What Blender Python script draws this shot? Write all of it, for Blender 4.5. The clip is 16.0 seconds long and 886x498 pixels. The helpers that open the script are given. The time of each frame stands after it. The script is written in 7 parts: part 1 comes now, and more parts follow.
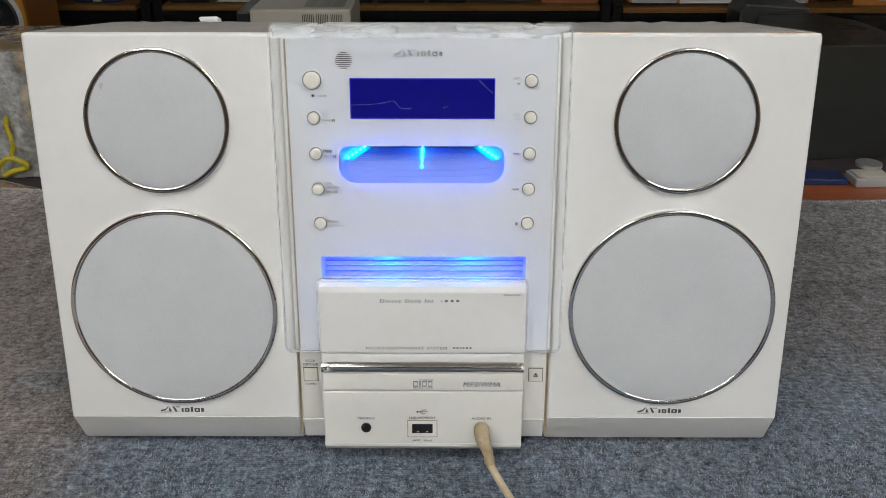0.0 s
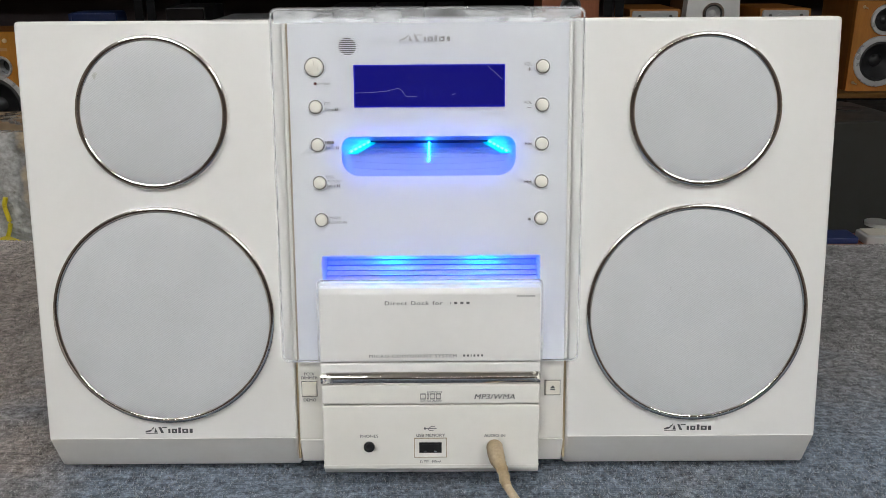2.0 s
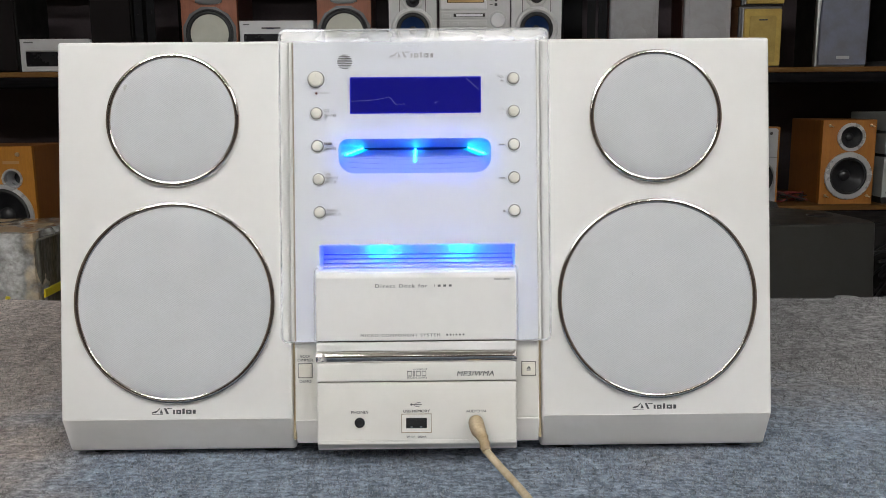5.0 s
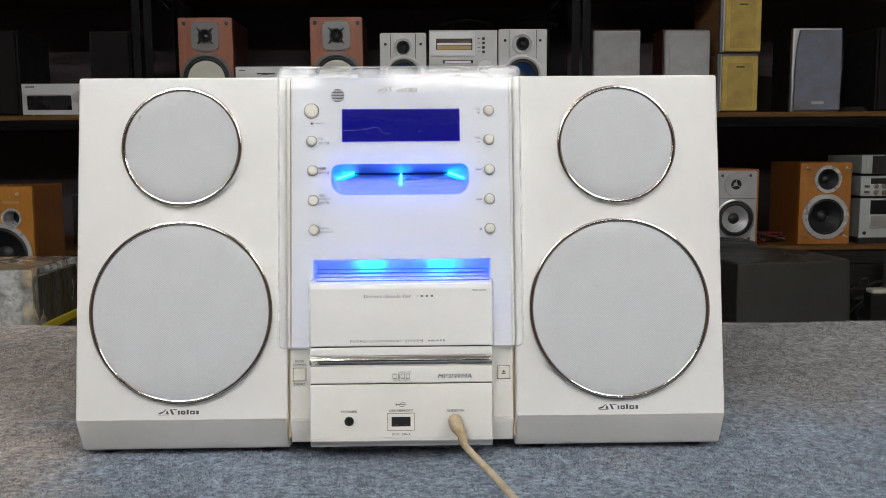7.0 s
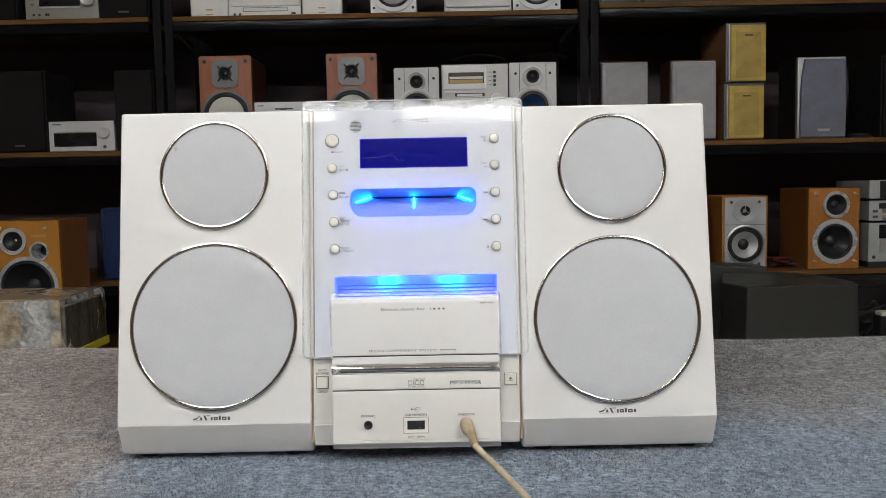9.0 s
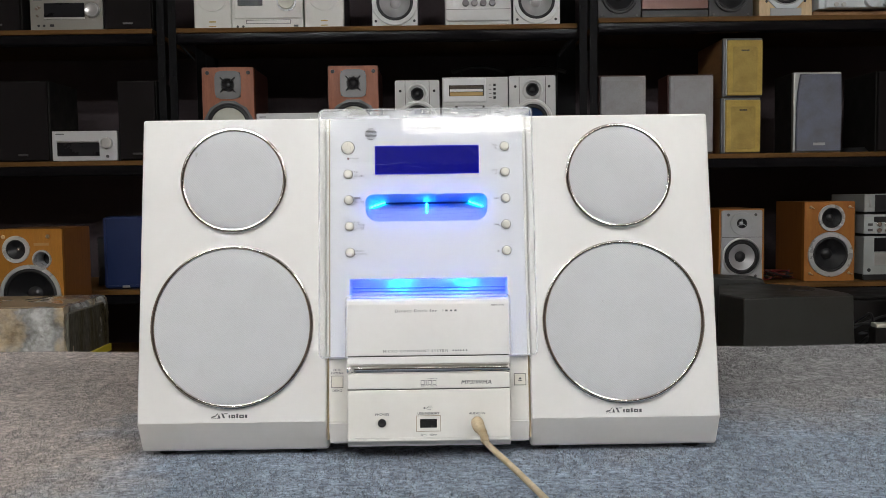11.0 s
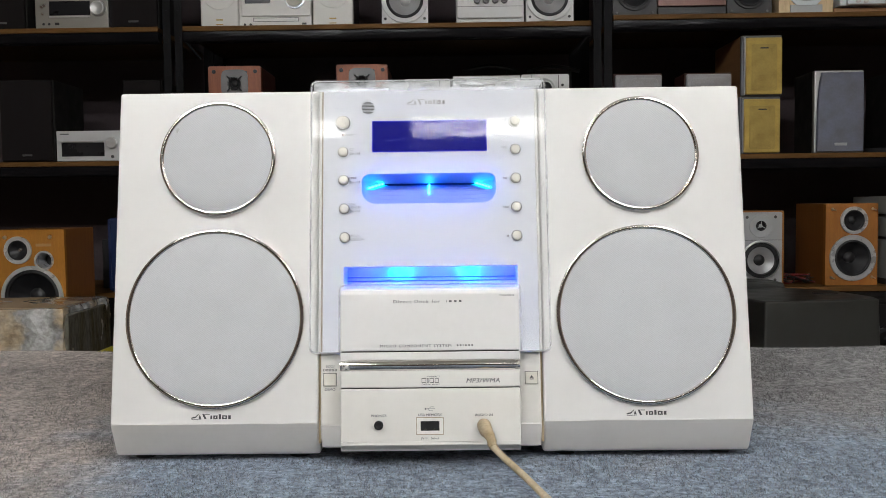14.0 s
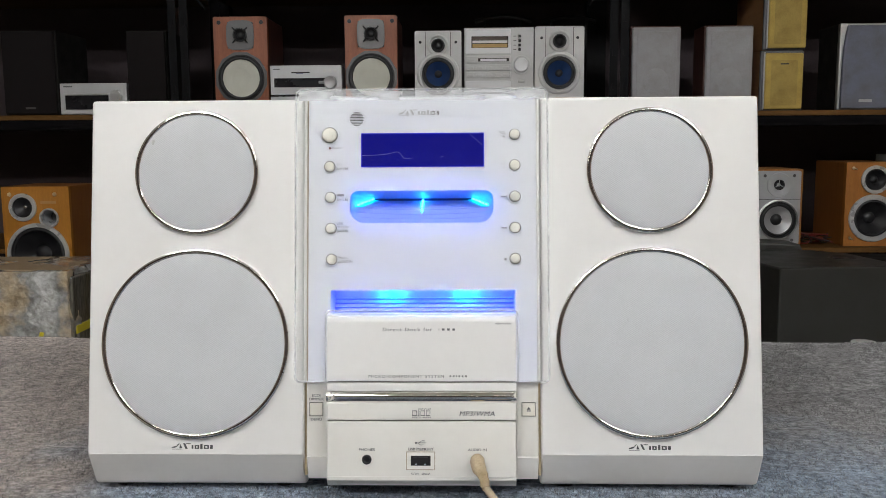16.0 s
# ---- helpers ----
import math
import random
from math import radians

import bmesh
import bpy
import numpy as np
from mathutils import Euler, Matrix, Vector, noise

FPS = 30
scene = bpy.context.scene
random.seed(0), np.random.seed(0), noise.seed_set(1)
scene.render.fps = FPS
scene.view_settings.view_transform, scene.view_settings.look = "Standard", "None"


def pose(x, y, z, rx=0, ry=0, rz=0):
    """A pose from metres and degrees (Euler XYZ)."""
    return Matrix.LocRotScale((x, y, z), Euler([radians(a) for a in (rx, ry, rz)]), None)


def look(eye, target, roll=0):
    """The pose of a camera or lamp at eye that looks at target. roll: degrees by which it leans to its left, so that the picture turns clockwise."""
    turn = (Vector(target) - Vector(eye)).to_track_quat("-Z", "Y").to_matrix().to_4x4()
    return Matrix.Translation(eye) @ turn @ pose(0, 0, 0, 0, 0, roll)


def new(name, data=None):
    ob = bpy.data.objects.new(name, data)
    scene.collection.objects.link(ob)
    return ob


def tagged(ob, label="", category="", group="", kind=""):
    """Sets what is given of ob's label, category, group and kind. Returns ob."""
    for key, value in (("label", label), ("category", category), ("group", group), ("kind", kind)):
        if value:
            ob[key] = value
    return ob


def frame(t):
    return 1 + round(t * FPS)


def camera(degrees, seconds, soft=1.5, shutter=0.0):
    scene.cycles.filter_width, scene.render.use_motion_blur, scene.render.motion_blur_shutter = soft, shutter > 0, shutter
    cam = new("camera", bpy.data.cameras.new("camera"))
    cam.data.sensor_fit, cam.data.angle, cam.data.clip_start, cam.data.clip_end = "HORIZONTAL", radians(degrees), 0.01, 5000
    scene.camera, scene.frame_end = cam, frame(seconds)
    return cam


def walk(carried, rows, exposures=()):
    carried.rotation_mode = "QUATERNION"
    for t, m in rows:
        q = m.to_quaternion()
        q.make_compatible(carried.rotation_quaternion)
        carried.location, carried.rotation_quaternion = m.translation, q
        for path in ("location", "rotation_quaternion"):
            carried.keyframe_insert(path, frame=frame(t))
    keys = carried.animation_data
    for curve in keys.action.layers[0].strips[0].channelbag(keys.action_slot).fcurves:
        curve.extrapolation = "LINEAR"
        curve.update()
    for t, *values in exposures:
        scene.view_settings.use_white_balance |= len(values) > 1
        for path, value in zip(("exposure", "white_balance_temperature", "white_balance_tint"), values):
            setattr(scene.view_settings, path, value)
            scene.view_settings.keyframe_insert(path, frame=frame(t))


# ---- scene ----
cam = camera(54.7, 16.0, soft=0.35)
PATH = [
    (0, (0.015, -0.487, 0.389), (0.008, 1.305, -0.498), -0.0),
    (0.5, (0.015, -0.483, 0.378), (0.008, 1.316, -0.495), -0.1),
    (1, (0.019, -0.477, 0.363), (-0.001, 1.334, -0.485), -0.1),
    (1.5, (0.02, -0.48, 0.339), (-0.01, 1.387, -0.378), -0.6),
    (2, (0.009, -0.483, 0.315), (0.005, 1.406, -0.34), -0.4),
    (2.5, (0.011, -0.496, 0.293), (-0.007, 1.429, -0.248), -0.6),
    (3, (0.011, -0.509, 0.271), (0.001, 1.427, -0.231), -0.6),
    (3.5, (0.01, -0.525, 0.26), (0.005, 1.431, -0.159), -0.7),
    (4, (0.012, -0.535, 0.241), (0.016, 1.429, -0.133), -0.5),
    (6.3, (0.017, -0.608, 0.235), (0.043, 1.372, -0.044), -0.5),
    (6.5, (0.019, -0.613, 0.231), (0.049, 1.37, -0.032), -0.4),
    (7, (0.02, -0.627, 0.225), (0.055, 1.359, -0.007), -0.4),
    (7.5, (0.022, -0.641, 0.223), (0.053, 1.347, 0.012), -0.5),
    (8, (0.02, -0.658, 0.221), (0.044, 1.333, 0.034), -0.5),
    (8.5, (0.025, -0.671, 0.219), (0.036, 1.321, 0.047), -0.7),
    (9, (0.023, -0.683, 0.219), (0.023, 1.311, 0.062), -1.1),
    (11.5, (0.007, -0.708, 0.212), (0.02, 1.289, 0.091), -0.7),
    (12, (0.006, -0.711, 0.211), (0.019, 1.285, 0.096), -0.6),
    (12.5, (0.009, -0.714, 0.209), (0.029, 1.282, 0.095), -0.6),
    (13, (0.011, -0.71, 0.203), (0.028, 1.287, 0.097), -0.6),
    (13.5, (0.008, -0.69, 0.193), (0.013, 1.308, 0.09), -0.7),
    (14, (0.016, -0.642, 0.192), (-0.002, 1.355, 0.084), -0.7),
    (14.5, (0.033, -0.601, 0.222), (-0.001, 1.392, 0.053), -0.7),
    (15, (0.03, -0.593, 0.237), (-0.018, 1.395, 0.029), -0.5),
    (15.5, (0.032, -0.592, 0.249), (-0.015, 1.395, 0.019), -0.4),
    (16, (0.031, -0.596, 0.249), (-0.022, 1.388, -0.002), -0.4),
]
EXPOSURES = [(0, -0.07, 6400, 9), (1.5, 0.02, 6400, 9), (3.5, 0.10, 6430, 10), (9, 0.18, 6430, 10), (12.5, 0.27, 6400, 10), (13.5, 0.30, 6400, 10), (14.0, 0.25, 6400, 10), (14.6, 0.17, 6400, 10), (16, 0.20, 6400, 10)]
walk(cam, [(t, look(eye, target, roll)) for t, eye, target, roll in PATH], EXPOSURES)

# ---- world and lamps ----
world = bpy.data.worlds.new("world")
scene.world = world
world.use_nodes = True
world.node_tree.nodes["Background"].inputs[0].default_value = (0.6, 0.7, 0.9, 1)
world.node_tree.nodes["Background"].inputs[1].default_value = 0.05
TUBE_POWER = 60.5
FLOOR_Z, CEIL_Z = -0.80, 1.90


# ---- materials ----
def nodes_of(name):
    m = bpy.data.materials.new(name)
    m.use_nodes = True
    nt = m.node_tree
    return m, nt, nt.nodes["Principled BSDF"]


def coords(nt, scale=(1, 1, 1)):
    tc = nt.nodes.new("ShaderNodeTexCoord")
    mp = nt.nodes.new("ShaderNodeMapping")
    mp.inputs["Scale"].default_value = scale
    nt.links.new(tc.outputs["Object"], mp.inputs["Vector"])
    return mp.outputs["Vector"]


def noise_tex(nt, vec, scale, detail=4.0, rough=0.55):
    n = nt.nodes.new("ShaderNodeTexNoise")
    n.inputs["Scale"].default_value = scale
    n.inputs["Detail"].default_value = detail
    n.inputs["Roughness"].default_value = rough
    nt.links.new(vec, n.inputs["Vector"])
    return n.outputs["Fac"]


def ramp(nt, fac, stops):
    r = nt.nodes.new("ShaderNodeValToRGB")
    e = r.color_ramp.elements
    while len(e) < len(stops):
        e.new(0.5)
    for el, (p, c) in zip(e, stops):
        el.position, el.color = p, (*c, 1)
    nt.links.new(fac, r.inputs["Fac"])
    return r.outputs["Color"]


def mixc(nt, fac, a, b, mode="MIX"):
    m = nt.nodes.new("ShaderNodeMix")
    m.data_type, m.blend_type = "RGBA", mode
    for sock, v in ((0, fac), (6, a), (7, b)):
        if isinstance(v, (int, float)):
            m.inputs[sock].default_value = v
        elif isinstance(v, tuple):
            m.inputs[sock].default_value = (*v, 1)
        else:
            nt.links.new(v, m.inputs[sock])
    return m.outputs[2]


def bump(nt, bs, height, strength, dist):
    b = nt.nodes.new("ShaderNodeBump")
    b.inputs["Strength"].default_value = strength
    b.inputs["Distance"].default_value = dist
    nt.links.new(height, b.inputs["Height"])
    nt.links.new(b.outputs["Normal"], bs.inputs["Normal"])


def scaled(c, k):
    return tuple(min(1.0, v * k) for v in c)


def plain(name, color, rough=0.45, metal=0.0, grain=60.0, var=0.06, stain=0.06, bumps=0.15, spec=0.5, stretch=(1, 1, 1)):
    """A surface of one colour with fine grain, broad staining and uneven gloss."""
    m, nt, bs = nodes_of(name)
    vec = coords(nt, stretch)
    fine = noise_tex(nt, vec, grain * 8, 3)
    broad = noise_tex(nt, vec, grain * 0.35, 5, 0.6)
    c1 = ramp(nt, fine, [(0.3, scaled(color, 1 - var)), (0.7, scaled(color, 1 + var))])
    c2 = ramp(nt, broad, [(0.35, (1 - stain, 1 - stain * 1.15, 1 - stain * 1.5)), (0.62, (1, 1, 1))])
    nt.links.new(mixc(nt, 1.0, c1, c2, "MULTIPLY"), bs.inputs["Base Color"])
    rr = ramp(nt, broad, [(0.3, (rough * 0.85,) * 3), (0.7, (min(1, rough * 1.2),) * 3)])
    nt.links.new(rr, bs.inputs["Roughness"])
    bs.inputs["Metallic"].default_value = metal
    bs.inputs["Specular IOR Level"].default_value = spec
    if bumps:
        bump(nt, bs, fine, bumps, 0.0003)
    return m


def wood(name, dark, light, rough=0.45, along="Z", scale=1.0):
    m, nt, bs = nodes_of(name)
    st = {"X": (1.2, 14, 14), "Y": (14, 1.2, 14), "Z": (14, 14, 1.2)}[along]
    vec = coords(nt, scaled2(st, scale))
    g = noise_tex(nt, vec, 6, 6, 0.65)
    f = noise_tex(nt, coords(nt, scaled2(st, scale * 6)), 9, 3)
    c = ramp(nt, g, [(0.3, dark), (0.68, light)])
    c = mixc(nt, 0.25, c, ramp(nt, f, [(0.35, scaled(dark, 0.7)), (0.6, light)]))
    nt.links.new(c, bs.inputs["Base Color"])
    bs.inputs["Roughness"].default_value = rough
    bump(nt, bs, g, 0.15, 0.0006)
    return m


def scaled2(v, k):
    return tuple(a * k for a in v)


def glow(name, color, strength):
    m, nt, bs = nodes_of(name)
    bs.inputs["Base Color"].default_value = (*scaled(color, 0.04), 1)
    bs.inputs["Emission Color"].default_value = (*color, 1)
    bs.inputs["Emission Strength"].default_value = strength
    bs.inputs["Roughness"].default_value = 0.4
    return m


def chrome_mat(name, rough=0.06, pits=0.0):
    m, nt, bs = nodes_of(name)
    bs.inputs["Metallic"].default_value = 1.0
    vec = coords(nt)
    w = noise_tex(nt, vec, 220, 5, 0.7)
    bs.inputs["Base Color"].default_value = (0.78, 0.76, 0.74, 1)
    if pits:
        worn = noise_tex(nt, coords(nt, (1, 1, 1)), 330, 4, 0.7)
        mask = ramp(nt, worn, [(0.47, (0, 0, 0)), (0.51, (1, 1, 1))])
        edge = noise_tex(nt, vec, 26, 2)
        sep = nt.nodes.new("ShaderNodeSeparateXYZ")
        nt.links.new(vec, sep.inputs[0])
        ends = nt.nodes.new("ShaderNodeMath")
        ends.operation = "ABSOLUTE"
        nt.links.new(sep.outputs[0], ends.inputs[0])
        add = nt.nodes.new("ShaderNodeMath")
        add.operation = "MULTIPLY_ADD"
        add.inputs[1].default_value = 6.0
        nt.links.new(ends.outputs[0], add.inputs[0])
        nt.links.new(edge, add.inputs[2])
        where = ramp(nt, add.outputs[0], [(0.80, (0, 0, 0)), (0.88, (1, 1, 1))])
        mk = mixc(nt, 1.0, mask, where, "MULTIPLY")
        nt.links.new(mixc(nt, mk, (0.80, 0.77, 0.74), (0.75, 0.72, 0.66)), bs.inputs["Base Color"])
        nt.links.new(ramp(nt, mk, [(0, (1, 1, 1)), (1, (0, 0, 0))]), bs.inputs["Metallic"])
    else:
        nicks = ramp(nt, noise_tex(nt, vec, 420, 2, 0.5), [(0.70, (0.78, 0.76, 0.74)), (0.735, (0.10, 0.085, 0.07))])
        nt.links.new(nicks, bs.inputs["Base Color"])
    nt.links.new(ramp(nt, w, [(0.3, (rough * 0.6,) * 3), (0.75, (rough * 2.2,) * 3)]), bs.inputs["Roughness"])
    bump(nt, bs, w, 0.04, 0.0003)
    return m


def clear_acrylic(name):
    m, nt, bs = nodes_of(name)
    nt.nodes.remove(bs)
    out = nt.nodes["Material Output"]
    tr = nt.nodes.new("ShaderNodeBsdfTransparent")
    tr.inputs["Color"].default_value = (0.975, 0.98, 0.985, 1)
    gl = nt.nodes.new("ShaderNodeBsdfGlossy")
    gl.inputs["Color"].default_value = (1, 1, 1, 1)
    vec = coords(nt)
    scr = noise_tex(nt, coords(nt, (6, 60, 160)), 3, 5, 0.7)
    nt.links.new(ramp(nt, scr, [(0.3, (0.015,) * 3), (0.8, (0.07,) * 3)]), gl.inputs["Roughness"])
    fr = nt.nodes.new("ShaderNodeFresnel")
    fr.inputs["IOR"].default_value = 1.49
    b = nt.nodes.new("ShaderNodeBump")
    b.inputs["Strength"].default_value = 0.10
    b.inputs["Distance"].default_value = 0.0006
    nt.links.new(noise_tex(nt, coords(nt, (16, 60, 60)), 1.2, 3), b.inputs["Height"])
    nt.links.new(b.outputs["Normal"], gl.inputs["Normal"])
    mx = nt.nodes.new("ShaderNodeMixShader")
    nt.links.new(fr.outputs["Fac"], mx.inputs["Fac"])
    nt.links.new(tr.outputs["BSDF"], mx.inputs[1])
    nt.links.new(gl.outputs["BSDF"], mx.inputs[2])
    nt.links.new(mx.outputs["Shader"], out.inputs["Surface"])
    return m


def streaked_plastic(name, low, high):
    """Clear plastic with its glints and reflections painted in as white streaks."""
    m, nt, bs = nodes_of(name)
    out = nt.nodes["Material Output"]
    tr = nt.nodes.new("ShaderNodeBsdfTransparent")
    bs.inputs["Base Color"].default_value = (0.86, 0.87, 0.88, 1)
    bs.inputs["Roughness"].default_value = 0.25
    mx = nt.nodes.new("ShaderNodeMixShader")
    nt.links.new(ramp(nt, noise_tex(nt, coords(nt, (14, 14, 46)), 2.2, 3, 0.55), [(0.36, (low,) * 3), (0.66, (high,) * 3)]), mx.inputs["Fac"])
    nt.links.new(tr.outputs["BSDF"], mx.inputs[1])
    nt.links.new(bs.outputs["BSDF"], mx.inputs[2])
    nt.links.new(mx.outputs["Shader"], out.inputs["Surface"])
    return m


def thin_plastic(name, color, through_share):
    """A thin milky moulding that lets part of the light behind it through."""
    m = plain(name, color, 0.5, grain=20, var=0.006, stain=0.02, bumps=0.03)
    nt = m.node_tree
    bs, out = nt.nodes["Principled BSDF"], nt.nodes["Material Output"]
    tl = nt.nodes.new("ShaderNodeBsdfTranslucent")
    tl.inputs["Color"].default_value = (*color, 1)
    mx = nt.nodes.new("ShaderNodeMixShader")
    mx.inputs["Fac"].default_value = through_share
    nt.links.new(bs.outputs["BSDF"], mx.inputs[1])
    nt.links.new(tl.outputs["BSDF"], mx.inputs[2])
    nt.links.new(mx.outputs["Shader"], out.inputs["Surface"])
    return m


def grille_cloth(name, color):
    """Fine cloth with a slanting 1.2 mm rib and faint soiling."""
    m, nt, bs = nodes_of(name)
    vec = coords(nt)
    def ribs(sx, sz):
        w = nt.nodes.new("ShaderNodeTexWave")
        w.bands_direction = "X"
        w.inputs["Scale"].default_value = 1.0
        w.inputs["Distortion"].default_value = 0.6
        w.inputs["Detail"].default_value = 1
        sep = nt.nodes.new("ShaderNodeSeparateXYZ")
        nt.links.new(vec, sep.inputs[0])
        cmb = nt.nodes.new("ShaderNodeCombineXYZ")
        nt.links.new(maths(nt, "ADD", maths(nt, "MULTIPLY", sep.outputs[0], sx), maths(nt, "MULTIPLY", sep.outputs[2], sz)), cmb.inputs[0])
        nt.links.new(cmb.outputs[0], w.inputs["Vector"])
        return w.outputs["Fac"]
    thread = mixc(nt, 0.4, ribs(150, -230), ribs(330, 210))
    weave = ramp(nt, thread, [(0.2, (0.90, 0.90, 0.90)), (0.75, (1.04, 1.04, 1.04))])
    soil = ramp(nt, noise_tex(nt, vec, 28, 6, 0.65), [(0.33, (0.955, 0.96, 0.955)), (0.6, (1, 1, 1))])
    spots = ramp(nt, noise_tex(nt, vec, 260, 2), [(0.19, (0.75, 0.75, 0.73)), (0.25, (1, 1, 1))])
    slub = ramp(nt, noise_tex(nt, vec, 700, 2, 0.6), [(0.32, (0.965, 0.965, 0.968)), (0.66, (1.01, 1.01, 1.01))])
    c = mixc(nt, 1.0, mixc(nt, 1.0, weave, soil, "MULTIPLY"), spots, "MULTIPLY")
    c = mixc(nt, 1.0, c, slub, "MULTIPLY")
    nt.links.new(mixc(nt, 1.0, c, color, "MULTIPLY"), bs.inputs["Base Color"])
    bs.inputs["Roughness"].default_value = 0.85
    bump(nt, bs, thread, 0.25, 0.0002)
    return m


def maths(nt, op, u, v=0.0):
    n = nt.nodes.new("ShaderNodeMath")
    n.operation = op
    for k, w in enumerate((u, v)):
        if isinstance(w, (int, float)):
            n.inputs[k].default_value = w
        else:
            nt.links.new(w, n.inputs[k])
    return n.outputs[0]


def cast_tint(nt, vec):
    """Light's colour cast painted in: blue-grey front middle, brown-grey sides and rear."""
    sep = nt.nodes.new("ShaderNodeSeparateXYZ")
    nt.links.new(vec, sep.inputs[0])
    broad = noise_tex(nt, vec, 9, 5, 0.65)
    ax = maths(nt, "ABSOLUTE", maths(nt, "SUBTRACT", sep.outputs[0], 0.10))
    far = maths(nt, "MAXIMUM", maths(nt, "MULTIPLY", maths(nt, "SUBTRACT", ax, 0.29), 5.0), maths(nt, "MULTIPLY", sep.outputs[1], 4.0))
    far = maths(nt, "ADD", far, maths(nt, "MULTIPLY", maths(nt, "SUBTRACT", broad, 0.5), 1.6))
    # The cast at the sides: warm and pale left, dim right.
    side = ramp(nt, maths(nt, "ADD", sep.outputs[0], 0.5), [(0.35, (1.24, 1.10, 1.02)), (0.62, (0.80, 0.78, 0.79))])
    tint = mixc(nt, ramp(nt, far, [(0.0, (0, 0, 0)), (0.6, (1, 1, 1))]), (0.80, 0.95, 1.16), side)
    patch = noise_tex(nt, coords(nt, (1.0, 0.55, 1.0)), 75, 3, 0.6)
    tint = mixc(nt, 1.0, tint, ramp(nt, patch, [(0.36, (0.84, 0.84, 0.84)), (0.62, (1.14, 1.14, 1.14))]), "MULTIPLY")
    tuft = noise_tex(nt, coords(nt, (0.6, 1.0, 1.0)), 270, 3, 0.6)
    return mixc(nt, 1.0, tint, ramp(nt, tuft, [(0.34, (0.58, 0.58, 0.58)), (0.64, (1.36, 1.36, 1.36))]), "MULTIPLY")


def carpet_mat(name):
    """Heathered needle felt with dark specks."""
    m, nt, bs = nodes_of(name)
    vec = coords(nt)
    st = coords(nt, (0.95, 0.7, 1.0))
    fib = noise_tex(nt, st, 420, 2, 0.6)
    clump = noise_tex(nt, coords(nt, (0.9, 0.6, 1.0)), 190, 3, 0.65)
    wv = nt.nodes.new("ShaderNodeTexWave")
    wv.bands_direction = "Y"
    wv.inputs["Scale"].default_value = 150
    wv.inputs["Distortion"].default_value = 5.0
    wv.inputs["Detail"].default_value = 2
    wv.inputs["Detail Scale"].default_value = 2.4
    nt.links.new(vec, wv.inputs["Vector"])
    c = ramp(nt, fib, [(0.36, (0.014, 0.015, 0.017)), (0.47, (0.048, 0.049, 0.050)), (0.62, (0.128, 0.128, 0.128))])
    c = mixc(nt, 0.38, c, ramp(nt, clump, [(0.41, (0.032, 0.032, 0.034)), (0.56, (0.158, 0.158, 0.158))]))
    c = mixc(nt, 1.0, c, ramp(nt, wv.outputs["Fac"], [(0.1, (0.86, 0.86, 0.86)), (0.55, (1.04, 1.04, 1.04))]), "MULTIPLY")
    c = mixc(nt, 1.0, c, ramp(nt, noise_tex(nt, coords(nt, (1.0, 0.3, 1.0)), 420, 3, 0.65), [(0.38, (0.55, 0.55, 0.55)), (0.62, (1.45, 1.45, 1.45))]), "MULTIPLY")
    specks = noise_tex(nt, coords(nt, (0.62, 1.0, 1.0)), 430, 2, 0.5)
    c = mixc(nt, 1.0, c, ramp(nt, specks, [(0.34, (0.50, 0.50, 0.52)), (0.47, (1.06, 1.06, 1.06))]), "MULTIPLY")
    c = mixc(nt, 1.0, c, cast_tint(nt, vec), "MULTIPLY")
    nt.links.new(c, bs.inputs["Base Color"])
    bs.inputs["Roughness"].default_value = 0.95
    bs.inputs["Specular IOR Level"].default_value = 0.05
    bs.inputs["Sheen Weight"].default_value = 1.0
    bs.inputs["Sheen Roughness"].default_value = 0.5
    nt.links.new(cast_tint(nt, vec), bs.inputs["Sheen Tint"])
    bump(nt, bs, mixc(nt, 0.15, fib, wv.outputs["Fac"]), 0.5, 0.0008)
    return m


def fibre_mat(name):
    m, nt, bs = nodes_of(name)
    gi = nt.nodes.new("ShaderNodeNewGeometry")
    c = ramp(nt, gi.outputs["Random Per Island"], [(0.0, (0.115, 0.115, 0.116)), (0.4, (0.175, 0.175, 0.175)), (0.7, (0.222, 0.222, 0.222)), (1.0, (0.290, 0.290, 0.290))])
    c = mixc(nt, 1.0, c, ramp(nt, noise_tex(nt, coords(nt, (1.0, 0.3, 0.1)), 420, 3, 0.65), [(0.38, (0.62, 0.62, 0.62)), (0.62, (1.35, 1.35, 1.35))]), "MULTIPLY")
    nt.links.new(mixc(nt, 1.0, c, cast_tint(nt, coords(nt)), "MULTIPLY"), bs.inputs["Base Color"])
    bs.inputs["Roughness"].default_value = 0.9
    bs.inputs["Specular IOR Level"].default_value = 0.1
    bs.inputs["Sheen Weight"].default_value = 1.0
    bs.inputs["Sheen Roughness"].default_value = 0.55
    return m


def scuffed_steel(name):
    """Black painted steel, dull but for polished streaks along it."""
    m, nt, bs = nodes_of(name)
    streak = noise_tex(nt, coords(nt, (5, 40, 90)), 2.0, 4, 0.65)
    nt.links.new(ramp(nt, streak, [(0.3, (0.004, 0.004, 0.005)), (0.7, (0.010, 0.009, 0.010))]), bs.inputs["Base Color"])
    nt.links.new(ramp(nt, streak, [(0.52, (0.04,) * 3), (0.64, (0.24,) * 3)]), bs.inputs["Specular IOR Level"])
    bs.inputs["Roughness"].default_value = 0.16
    bump(nt, bs, noise_tex(nt, coords(nt, (20, 60, 60)), 2.0, 4, 0.6), 0.5, 0.002)
    return m


